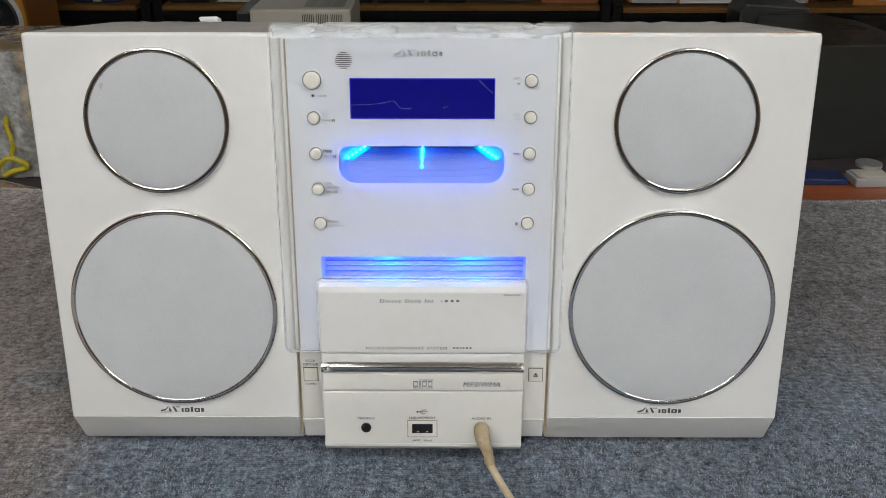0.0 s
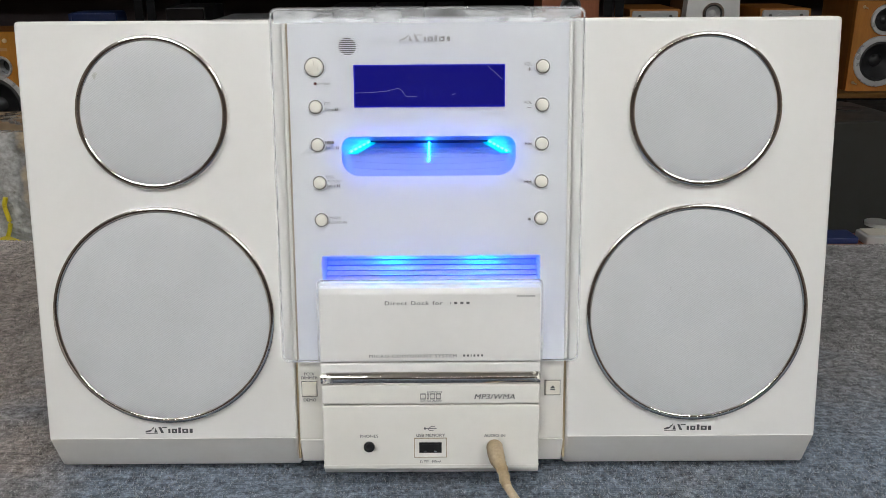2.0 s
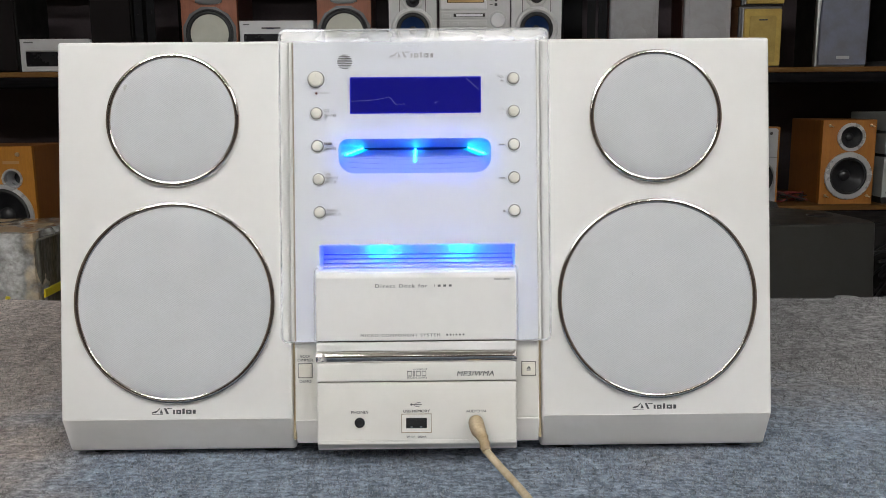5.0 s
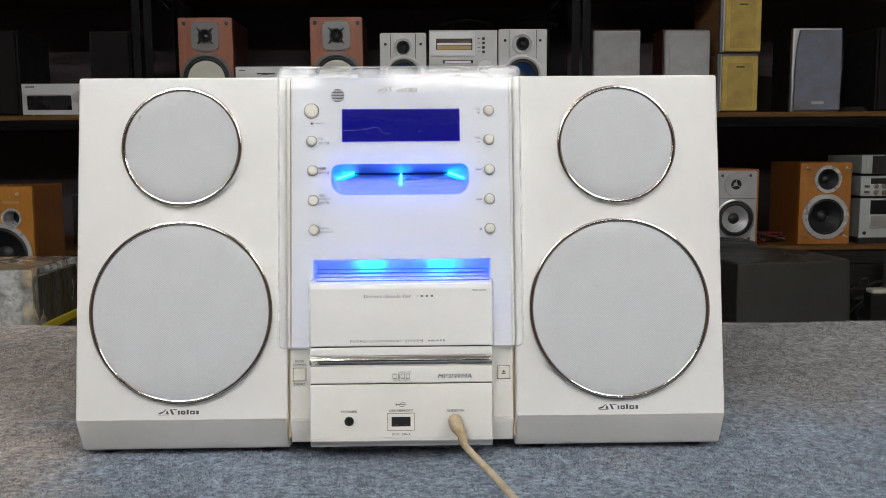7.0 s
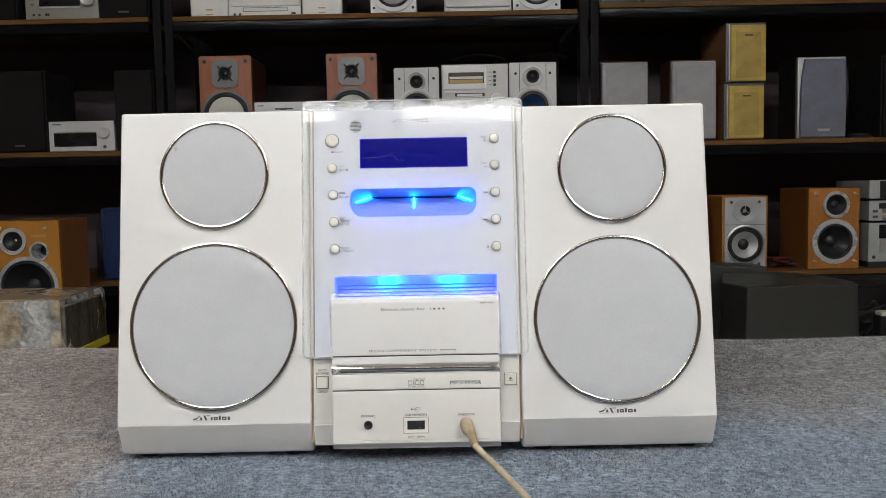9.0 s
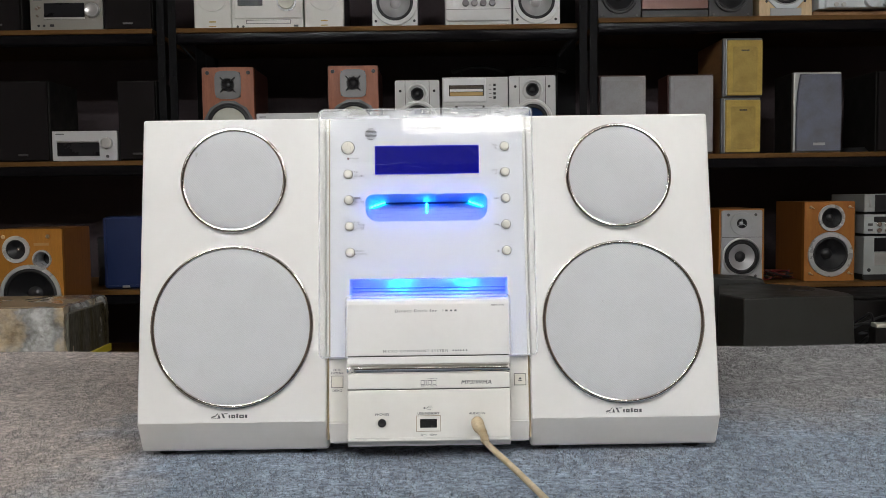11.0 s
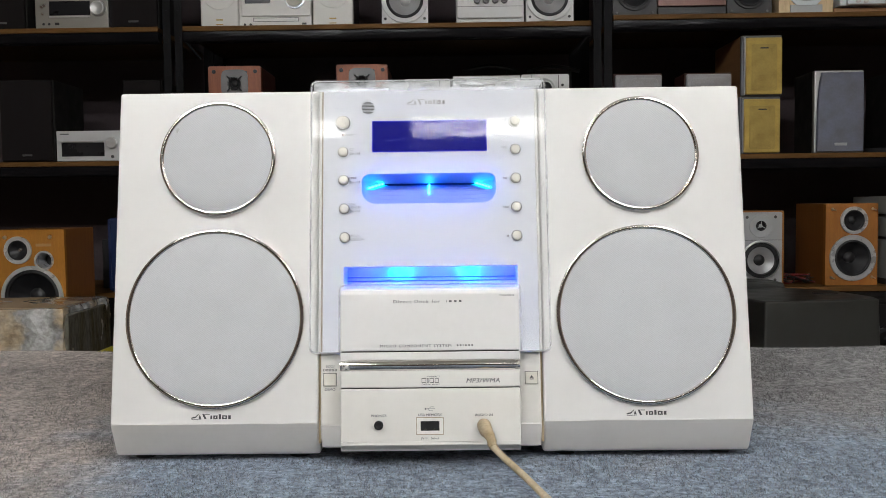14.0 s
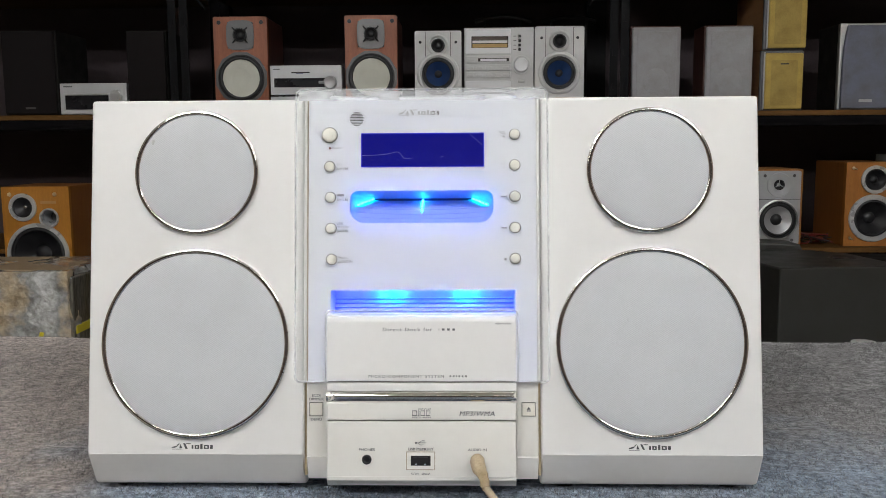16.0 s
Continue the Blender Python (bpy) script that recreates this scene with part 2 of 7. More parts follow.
WHITE = plain("white_satin_paint", (0.80, 0.79, 0.77), 0.38, grain=18, var=0.008, stain=0.03, bumps=0.04)
BASEGREY = plain("warm_white_plastic", (0.885, 0.865, 0.84), 0.45, grain=22, var=0.01, stain=0.06, bumps=0.06)
CREAM = plain("yellowed_white_plastic", (0.79, 0.775, 0.735), 0.42, grain=22, var=0.01, stain=0.06, bumps=0.06)
DOCKW = plain("dock_white_plastic", (0.77, 0.76, 0.745), 0.55, grain=20, var=0.01, stain=0.04, bumps=0.05)
PANELW = thin_plastic("cool_white_panel", (0.85, 0.855, 0.875), 0.15)
YELLOWED = plain("aged_edge_plastic", (0.50, 0.40, 0.26), 0.5, grain=40, var=0.05, stain=0.2)
BUTTON = plain("ivory_button_plastic", (0.78, 0.75, 0.67), 0.35, grain=50, var=0.01, stain=0.05, bumps=0.04)
CLOTH = grille_cloth("white_grille_cloth", (0.575, 0.580, 0.596))
CHROME = chrome_mat("polished_chrome", 0.05)
CHROME_WORN = chrome_mat("worn_chrome_strip", 0.05, 1.0)
SILVERPRINT = plain("silver_print", (0.56, 0.55, 0.545), 0.3, metal=0.45, grain=80, var=0.02, stain=0.02, bumps=0.02)
LABELPRINT = plain("grey_metallic_print", (0.30, 0.29, 0.285), 0.3, metal=0.4, grain=80, var=0.02, stain=0.02, bumps=0)
DARKPRINT = plain("dark_grey_print", (0.075, 0.075, 0.08), 0.5, grain=60, bumps=0)
GREYPRINT = plain("dark_print", (0.13, 0.13, 0.135), 0.45, grain=60, bumps=0)
SOIL = plain("soiled_cloth", (0.46, 0.47, 0.46), 0.9, grain=120, var=0.12, stain=0.15, bumps=0.3)
SCRATCH = plain("scratched_plastic", (0.30, 0.30, 0.48), 0.6, grain=60, bumps=0)
SEAM = plain("grimy_seam", (0.47, 0.41, 0.34), 0.6, grain=120, var=0.3, stain=0.3, bumps=0.2)
FAINTPRINT = plain("worn_faint_print", (0.50, 0.47, 0.40), 0.45, grain=60, bumps=0)
BLACK = plain("black_plastic", (0.012, 0.012, 0.013), 0.4, grain=60, var=0.1, stain=0.1)
# Grey puts the shade of the white button wells into the colour.
WELL = plain("button_well_shade", (0.24, 0.23, 0.21), 0.6, grain=60, bumps=0)
GAP = plain("dark_gap", (0.035, 0.032, 0.028), 0.7, bumps=0)
ACRYLIC = clear_acrylic("clear_acrylic")
LCD = glow("lcd_backlight", (0.005, 0.006, 0.62), 0.255)
LCD_EDGE = glow("lcd_bright_edge", (0.03, 0.03, 1.0), 0.45)
LCD_SEG = glow("lcd_segment", (0.014, 0.018, 0.70), 0.275)
for lcd in (LCD, LCD_EDGE, LCD_SEG):
    lcd.node_tree.nodes["Principled BSDF"].inputs["Specular IOR Level"].default_value = 0.08
CYAN = glow("cyan_led", (0.02, 0.66, 1.0), 26.0)
CYANGUIDE = glow("cyan_light_guide", (0.0, 0.62, 1.0), 1.1)
DOCKLED = glow("dock_cyan_led", (0.0, 0.60, 1.0), 120.0)
BLUE = glow("blue_light_guide", (0.05, 0.07, 1.0), 22.0)
# Lilac puts the blue diode light on the pale recess into its colour.
RECESS = plain("lilac_tinted_recess", (0.66, 0.69, 0.90), 0.4, grain=30, var=0.01, stain=0.03, bumps=0.04)
BACKLIGHT = glow("blue_backlight_tube", (0.015, 0.085, 1.0), 9.0)
RINGLIGHT = glow("blue_ring_tube", (0.012, 0.075, 1.0), 17.0)
# Blue glow on the milky ribs and guide is part of their colour.
RIBBLUE = plain("blue_tinted_rib", (0.36, 0.48, 0.95), 0.3, grain=60, bumps=0.05)
SLOTBLUE = plain("dark_blue_slot", (0.02, 0.03, 0.22), 0.4, grain=60, bumps=0)
GUIDE = thin_plastic("blue_tinted_guide", (0.40, 0.50, 0.93), 0.30)
EDGEGLINT = streaked_plastic("plate_edge_glint", 0.12, 0.24)
HAZE = streaked_plastic("reflection_streaks", 0.10, 0.42)
CARPET = carpet_mat("heathered_blue_grey_felt")
FIBRE = fibre_mat("felt_fibre")
PLUGM = plain("grimy_plug_pvc", (0.46, 0.37, 0.25), 0.5, grain=90, var=0.12, stain=0.45, bumps=0.3)
CABLE = plain("dirty_cream_pvc", (0.55, 0.46, 0.33), 0.5, grain=90, var=0.1, stain=0.4, bumps=0.2)
GREYFOAM = plain("grey_foam", (0.36, 0.335, 0.315), 0.85, grain=120, var=0.08, stain=0.15, bumps=0.4)
FOAM = plain("white_foam", (0.82, 0.82, 0.80), 0.85, grain=120, var=0.05, stain=0.06, bumps=0.5)
RACK = plain("black_painted_steel", (0.009, 0.009, 0.010), 0.5, spec=0.06, grain=40, var=0.1, stain=0.15, bumps=0.3)
BEAM = scuffed_steel("scuffed_black_steel")
CASEBLACK = plain("matt_black_vinyl", (0.015, 0.0135, 0.013), 0.7, spec=0.12, grain=60, var=0.1, stain=0.1)
BACKP = plain("black_back_panel", (0.072, 0.058, 0.063), 0.8, spec=0.08, grain=20, bumps=0.2)
BOARD = wood("shelf_chipboard", (0.090, 0.042, 0.011), (0.185, 0.092, 0.027), 0.6, "X")
BOARD.node_tree.nodes["Principled BSDF"].inputs["Specular IOR Level"].default_value = 0.12
UNDERBOARD = plain("dark_brown_underside", (0.085, 0.050, 0.027), 0.8, spec=0.1, grain=20, var=0.1, stain=0.2)
CHERRY = wood("cherry_veneer", (0.21, 0.055, 0.018), (0.315, 0.093, 0.034), 0.45, "Z")
# Darker copy of the orange oak: the cabinet sides' shade in the colour.
SIDEOAK = wood("shaded_oak_veneer", (0.21, 0.076, 0.012), (0.28, 0.105, 0.019), 0.5, "Z")
# Cherry darkened for the shaded cabinet sides and the cloth speakers' cases.
DARKCHERRY = wood("shaded_dark_cherry", (0.036, 0.010, 0.007), (0.068, 0.019, 0.012), 0.5, "Z")
AMBER = wood("amber_oak_veneer", (0.31, 0.112, 0.016), (0.41, 0.162, 0.028), 0.42, "Z")
ORANGE = wood("orange_oak_veneer", (0.34, 0.135, 0.013), (0.44, 0.185, 0.020), 0.42, "Z")
BROWNW = wood("brown_walnut_veneer", (0.10, 0.040, 0.016), (0.17, 0.072, 0.03), 0.45, "Z")
BIRCH = wood("pale_birch_veneer", (0.62, 0.45, 0.24), (0.76, 0.58, 0.34), 0.5, "Z")
REDPLANK = wood("red_brown_board", (0.20, 0.045, 0.012), (0.32, 0.085, 0.025), 0.4, "X")
COOLSILVER = plain("cool_grey_metal", (0.44, 0.465, 0.455), 0.36, metal=0.2, grain=60, var=0.03, stain=0.06)
DULLSILVER = plain("champagne_metal", (0.27, 0.255, 0.23), 0.38, metal=0.3, grain=60, var=0.03, stain=0.05)
SILVER = plain("silver_plastic", (0.46, 0.47, 0.475), 0.35, metal=0.35, grain=60, var=0.03, stain=0.05)
ALU = plain("brushed_aluminium", (0.58, 0.58, 0.57), 0.33, metal=0.75, grain=50, var=0.05, stain=0.04, stretch=(0.2, 1, 4))
RING = plain("matt_aluminium_ring", (0.54, 0.555, 0.57), 0.28, metal=0.35, grain=60, var=0.03)
RECVGREY = plain("pale_silver_lacquer", (0.56, 0.565, 0.575), 0.36, metal=0.15, grain=50, var=0.02, stain=0.04)
PALEBLUE = plain("pale_blue_silver_lacquer", (0.66, 0.71, 0.73), 0.4, grain=40, var=0.02, stain=0.04)
WHITEBOX = plain("off_white_lacquer", (0.70, 0.69, 0.65), 0.4, grain=30, var=0.02)
RUBBER = plain("black_rubber", (0.010, 0.010, 0.011), 0.5, grain=60, bumps=0.1)
CONEBLACK = plain("black_cone", (0.016, 0.016, 0.018), 0.38, grain=80, bumps=0.1)
CONECREAM = plain("cream_paper_cone", (0.60, 0.60, 0.52), 0.6, grain=60, var=0.03)
CONESILVER = plain("silver_cone", (0.50, 0.50, 0.51), 0.35, metal=0.5, grain=60)
CONEBLUE = plain("blue_cone", (0.010, 0.036, 0.12), 0.4, grain=60)
GREYPLATE = plain("grey_tweeter_plate", (0.115, 0.112, 0.112), 0.36, metal=0.7, grain=60)
GREYCLOTH = plain("pale_grey_grille", (0.34, 0.335, 0.345), 0.9, grain=90, var=0.16, stain=0.12, bumps=0.5)
YELCLOTH = plain("mustard_grille", (0.50, 0.355, 0.09), 0.85, grain=70, var=0.12, stain=0.20, bumps=0.5)
DARKMUSTARD = plain("dark_mustard_cloth", (0.42, 0.30, 0.085), 0.85, grain=70, var=0.14, stain=0.25, bumps=0.5)
FRONTGREY = plain("grey_silver_lacquer", (0.42, 0.43, 0.44), 0.34, metal=0.2, grain=60, var=0.03, stain=0.05)
FRONTGREY_D = plain("dull_grey_lacquer", (0.10, 0.10, 0.105), 0.4, metal=0.3, grain=60, var=0.03)
BLUEGREY = plain("blue_grey_grille", (0.165, 0.175, 0.225), 0.8, grain=60, var=0.12, stain=0.22, bumps=0.4)
DARKCLOTH = plain("charcoal_grille", (0.0150, 0.0128, 0.0130), 0.9, spec=0.06, grain=120, var=0.1, bumps=0.4)
SUBGREY = plain("charcoal_subwoofer_paint", (0.031, 0.0322, 0.0295), 0.42, grain=50, var=0.08, stain=0.15, bumps=0.25)
BLUEBOX = plain("navy_blue_plastic", (0.011, 0.024, 0.092), 0.4, grain=50, var=0.05)
BROWNUNIT = plain("brown_metal", (0.10, 0.035, 0.02), 0.35, metal=0.3, grain=50)
BEIGE = plain("beige_plastic", (0.52, 0.49, 0.42), 0.5, grain=50, var=0.03)
CARD = plain("brown_cardboard", (0.36, 0.26, 0.16), 0.75, grain=40, var=0.08, stain=0.15)
YTAPE = plain("yellow_strap", (0.70, 0.58, 0.03), 0.4, grain=60)
REDWIRE = plain("red_wire", (0.15, 0.012, 0.012), 0.4, grain=60)
GOLDW = plain("brass_screw", (0.85, 0.72, 0.52), 0.3, metal=0.9, grain=60)
GLASSDARK = plain("dark_display_window", (0.008, 0.008, 0.010), 0.28, spec=0.25, grain=40, bumps=0.02)
WALLP = plain("dull_wall_paint", (0.23, 0.180, 0.150), 0.8, grain=6, var=0.04, stain=0.12)
CEILP = plain("ceiling_paint", (0.55, 0.54, 0.52), 0.8, grain=6, var=0.03, stain=0.08)
DARKWALL = plain("dark_brown_wall", (0.055, 0.040, 0.032), 0.75, grain=6, var=0.1, stain=0.2)
FLOORP = plain("worn_floor", (0.30, 0.275, 0.25), 0.5, grain=8, var=0.1, stain=0.2)
TUBE = glow("fluorescent_tube", (1.0, 1.0, 0.985), TUBE_POWER)
DIFFUSER = glow("light_panel_diffuser", (1.0, 0.95, 0.86), 8.2)
MAGAZ = plain("gold_reflection", (0.50, 0.34, 0.14), 0.3, metal=0.4, grain=40)


def wrap_mat(name):
    """Crumpled clear wrap over cardboard."""
    m, nt, bs = nodes_of(name)
    vec = coords(nt)
    n1 = noise_tex(nt, vec, 7, 4, 0.6)
    n2 = noise_tex(nt, vec, 30, 3, 0.6)
    c = ramp(nt, n1, [(0.38, (0.50, 0.39, 0.25)), (0.46, (0.44, 0.37, 0.28)), (0.52, (0.30, 0.30, 0.29)), (0.60, (0.58, 0.58, 0.57))])
    # Milky creases, with the wrinkles' highlights painted into the colour.
    crease = noise_tex(nt, coords(nt, (1.0, 1.0, 1.25)), 34, 7, 0.72)
    c = mixc(nt, 1.0, c, ramp(nt, crease, [(0.34, (0.62, 0.60, 0.57)), (0.50, (1.0, 1.0, 1.0)), (0.62, (1.25, 1.26, 1.27))]), "MULTIPLY")
    nt.links.new(c, bs.inputs["Base Color"])
    nt.links.new(ramp(nt, n2, [(0.3, (0.05,) * 3), (0.7, (0.22,) * 3)]), bs.inputs["Roughness"])
    bs.inputs["Coat Weight"].default_value = 1.0
    bs.inputs["Coat Roughness"].default_value = 0.08
    facets = nt.nodes.new("ShaderNodeTexVoronoi")
    facets.inputs["Scale"].default_value = 38
    warp = nt.nodes.new("ShaderNodeTexNoise")
    warp.inputs["Scale"].default_value = 14
    nt.links.new(vec, warp.inputs["Vector"])
    nt.links.new(mixc(nt, 0.12, vec, warp.outputs["Color"]), facets.inputs["Vector"])
    bump(nt, bs, mixc(nt, 0.5, mixc(nt, 0.12, n2, crease), facets.outputs["Distance"]), 1.0, 0.011)
    return m


WRAP = wrap_mat("crumpled_clear_wrap")


# ---- building helpers ----
ROUND = set()


def finish(name, bm, mat, parent=None, label="", smooth=True):
    me = bpy.data.meshes.new(name)
    turned = id(bm) in ROUND
    ROUND.discard(id(bm))
    bm.normal_update()
    bm.to_mesh(me)
    bm.free()
    if smooth:
        me.polygons.foreach_set("use_smooth", [True] * len(me.polygons))
        me.set_sharp_from_angle(angle=radians(40 if turned else 13))
    me.materials.append(mat)
    ob = new(name, me)
    if parent is not None:
        ob.parent = parent
    if label:
        ob["label"] = label
    return ob


def part(name, bm, mat, parent, label=""):
    return finish(name, bm, mat, parent, label)


def thing(name, label, category, m=None, group="", kind=""):
    ob = new(name)
    ob.empty_display_size = 0.05
    if m is not None:
        ob.matrix_world = m
    return tagged(ob, label, category, group, kind)


def box(x0, x1, y0, y1, z0, z1, bevel=0.0, seg=2):
    bm = bmesh.new()
    bmesh.ops.create_cube(bm, size=1.0)
    for v in bm.verts:
        v.co = ((x0 + x1) / 2 + v.co.x * (x1 - x0), (y0 + y1) / 2 + v.co.y * (y1 - y0), (z0 + z1) / 2 + v.co.z * (z1 - z0))
    if bevel:
        bmesh.ops.bevel(bm, geom=bm.edges[:], offset=bevel, segments=seg, profile=0.5, affect="EDGES")
    return bm


def merge(*bms):
    out = bmesh.new()
    for b in bms:
        ROUND.discard(id(b))
        me = bpy.data.meshes.new("tmp")
        b.to_mesh(me)
        b.free()
        out.from_mesh(me)
        bpy.data.meshes.remove(me)
    return out


def prism(profile, x0, x1, bevel=0.0, seg=2):
    """A (y, z) outline drawn out along x."""
    bm = bmesh.new()
    a = [bm.verts.new((x0, y, z)) for y, z in profile]
    b = [bm.verts.new((x1, y, z)) for y, z in profile]
    n = len(profile)
    bm.faces.new(a)
    bm.faces.new(b[::-1])
    for i in range(n):
        bm.faces.new((a[i], b[i], b[(i + 1) % n], a[(i + 1) % n]))
    bmesh.ops.recalc_face_normals(bm, faces=bm.faces[:])
    if bevel:
        bmesh.ops.bevel(bm, geom=bm.edges[:], offset=bevel, segments=seg, profile=0.5, affect="EDGES")
    return bm


def plate(outline, y0, y1, bevel=0.0, seg=2, holes=()):
    """An (x, z) outline of thickness y0 to y1, with round holes (x, z, radius)."""
    bm = bmesh.new()
    if holes:
        loops = [outline] + [[(hx + r * math.cos(2 * math.pi * k / 40), hz + r * math.sin(2 * math.pi * k / 40)) for k in range(40)] for hx, hz, r in holes]
        edges = []
        for lp in loops:
            vs = [bm.verts.new((x, y0, z)) for x, z in lp]
            edges += [bm.edges.new((vs[k], vs[(k + 1) % len(vs)])) for k in range(len(vs))]
        bmesh.ops.triangle_fill(bm, use_beauty=True, use_dissolve=False, edges=edges)
        ex = bmesh.ops.extrude_face_region(bm, geom=bm.faces[:])
        for g in ex["geom"]:
            if isinstance(g, bmesh.types.BMVert):
                g.co.y = y1
        bmesh.ops.recalc_face_normals(bm, faces=bm.faces[:])
        return bm
    a = [bm.verts.new((x, y0, z)) for x, z in outline]
    b = [bm.verts.new((x, y1, z)) for x, z in outline]
    n = len(outline)
    bm.faces.new(a)
    bm.faces.new(b[::-1])
    for i in range(n):
        bm.faces.new((a[i], b[i], b[(i + 1) % n], a[(i + 1) % n]))
    bmesh.ops.recalc_face_normals(bm, faces=bm.faces[:])
    if bevel:
        ring = [e for e in bm.edges if abs(e.verts[0].co.y - e.verts[1].co.y) < 1e-9]
        bmesh.ops.bevel(bm, geom=ring, offset=bevel, segments=seg, profile=0.5, affect="EDGES")
    return bm


def open_box(x0, x1, y0, y1, z0, z1, bevel):
    """A rounded box without its front."""
    bm = box(x0, x1, y0 - bevel, y1, z0, z1, bevel, 2)
    gone = [v for v in bm.verts if v.co.y < y0 - 1e-6]
    bmesh.ops.delete(bm, geom=gone, context="VERTS")
    return bm


def arc(cx, cz, r, a0, a1, n=6):
    return [(cx + r * math.cos(radians(a0 + (a1 - a0) * i / n)), cz + r * math.sin(radians(a0 + (a1 - a0) * i / n))) for i in range(n + 1)]


def round_rect(x0, x1, z0, z1, r, n=5):
    return arc(x1 - r, z1 - r, r, 0, 90, n) + arc(x0 + r, z1 - r, r, 90, 180, n) + arc(x0 + r, z0 + r, r, 180, 270, n) + arc(x1 - r, z0 + r, r, 270, 360, n)


def frame_with_holes(x0, x1, z0, z1, y0, y1, holes):
    """A flat plate with rectangular holes that go right through it."""
    xs = sorted({x0, x1, *[h[0] for h in holes], *[h[1] for h in holes]})
    zs = sorted({z0, z1, *[h[2] for h in holes], *[h[3] for h in holes]})
    bm = bmesh.new()
    vs = {}
    for i, x in enumerate(xs):
        for k, z in enumerate(zs):
            vs[i, k] = bm.verts.new((x, y0, z))
    for i in range(len(xs) - 1):
        for k in range(len(zs) - 1):
            cx, cz = (xs[i] + xs[i + 1]) / 2, (zs[k] + zs[k + 1]) / 2
            if not any(h[0] < cx < h[1] and h[2] < cz < h[3] for h in holes):
                bm.faces.new((vs[i, k], vs[i + 1, k], vs[i + 1, k + 1], vs[i, k + 1]))
    loose = [v for v in bm.verts if not v.link_faces]
    bmesh.ops.delete(bm, geom=loose, context="VERTS")
    ex = bmesh.ops.extrude_face_region(bm, geom=bm.faces[:])
    for g in ex["geom"]:
        if isinstance(g, bmesh.types.BMVert):
            g.co.y = y1
    bmesh.ops.recalc_face_normals(bm, faces=bm.faces[:])
    return bm


def lathe(profile, cx, cy, cz, n=40):
    """A (radius, y) outline turned round an axis along y."""
    bm = bmesh.new()
    rows = []
    for r, y in profile:
        if r < 1e-6:
            rows.append([bm.verts.new((cx, cy + y, cz))])
        else:
            rows.append([bm.verts.new((cx + r * math.cos(2 * math.pi * i / n), cy + y, cz + r * math.sin(2 * math.pi * i / n))) for i in range(n)])
    for a, b in zip(rows, rows[1:]):
        for i in range(n):
            j = (i + 1) % n
            if len(a) == 1 and len(b) > 1:
                bm.faces.new((a[0], b[i], b[j]))
            elif len(b) == 1 and len(a) > 1:
                bm.faces.new((a[i], a[j], b[0]))
            elif len(a) > 1:
                bm.faces.new((a[i], a[j], b[j], b[i]))
    bmesh.ops.recalc_face_normals(bm, faces=bm.faces[:])
    ROUND.add(id(bm))
    return bm


def tube_bm(points, r, n=10):
    """A round cord along points, with a radius or one for each point."""
    bm = bmesh.new()
    pts = [Vector(p) for p in points]
    rings = []
    side = Vector((0, 0, 1))
    for i, p in enumerate(pts):
        d = (pts[min(i + 1, len(pts) - 1)] - pts[max(i - 1, 0)]).normalized()
        u = d.cross(side)
        if u.length < 1e-3:
            u = d.cross(Vector((1, 0, 0)))
        u.normalize()
        w = u.cross(d).normalized()
        rr = r[i] if isinstance(r, (list, tuple)) else r
        rings.append([bm.verts.new(p + u * rr * math.cos(2 * math.pi * k / n) + w * rr * math.sin(2 * math.pi * k / n)) for k in range(n)])
    for a, b in zip(rings, rings[1:]):
        for k in range(n):
            bm.faces.new((a[k], a[(k + 1) % n], b[(k + 1) % n], b[k]))
    bm.faces.new(rings[0])
    bm.faces.new(rings[-1][::-1])
    bmesh.ops.recalc_face_normals(bm, faces=bm.faces[:])
    ROUND.add(id(bm))
    return bm


def spline(ctrl, n=8):
    """Catmull-Rom points through ctrl."""
    pts = [Vector(c) for c in ctrl]
    pts = [pts[0] * 2 - pts[1], *pts, pts[-1] * 2 - pts[-2]]
    out = []
    for i in range(1, len(pts) - 2):
        p0, p1, p2, p3 = pts[i - 1:i + 3]
        for k in range(n):
            t = k / n
            out.append(0.5 * ((2 * p1) + (p2 - p0) * t + (2 * p0 - 5 * p1 + 4 * p2 - p3) * t * t + (3 * p1 - p0 - 3 * p2 + p3) * t ** 3))
    out.append(pts[-2])
    return out


def lettering(text, x, z, cap, mat, parent, y=0.0, align="LEFT", wide=1.0, gap=1.0, slant=0.0, name="lettering"):
    """Printed words on a face that looks towards -y; cap is the height of a capital."""
    cu = bpy.data.curves.new("tmp", "FONT")
    cu.body, cu.align_x, cu.space_character, cu.shear = text, align, gap, slant
    cu.size = cap / 0.70
    tmp = bpy.data.objects.new("tmp", cu)
    scene.collection.objects.link(tmp)
    bpy.context.view_layer.update()
    me = bpy.data.meshes.new_from_object(tmp.evaluated_get(bpy.context.evaluated_depsgraph_get()))
    bpy.data.objects.remove(tmp)
    bpy.data.curves.remove(cu)
    me.name = name
    me.transform(Matrix(((wide, 0, 0, x), (0, 0, 0, y), (0, 1, 0, z), (0, 0, 0, 1))))
    if mat is GREYPRINT or slant:
        both = bmesh.new()
        both.from_mesh(me)
        me.transform(Matrix.Translation((cap * 0.05, -0.00004, 0)))
        both.from_mesh(me)
        both.to_mesh(me)
        both.free()
    me.materials.clear()
    me.materials.append(mat)
    ob = new(name, me)
    ob.parent = parent
    return ob


def bars(spans, z0, z1, y, mat, parent, name="mark"):
    """Plain bars (x0, x1) side by side, standing in for a mark."""
    return part(name, merge(*[box(a, b, y, y + 0.0004, z0, z1) for a, b in spans]), mat, parent)


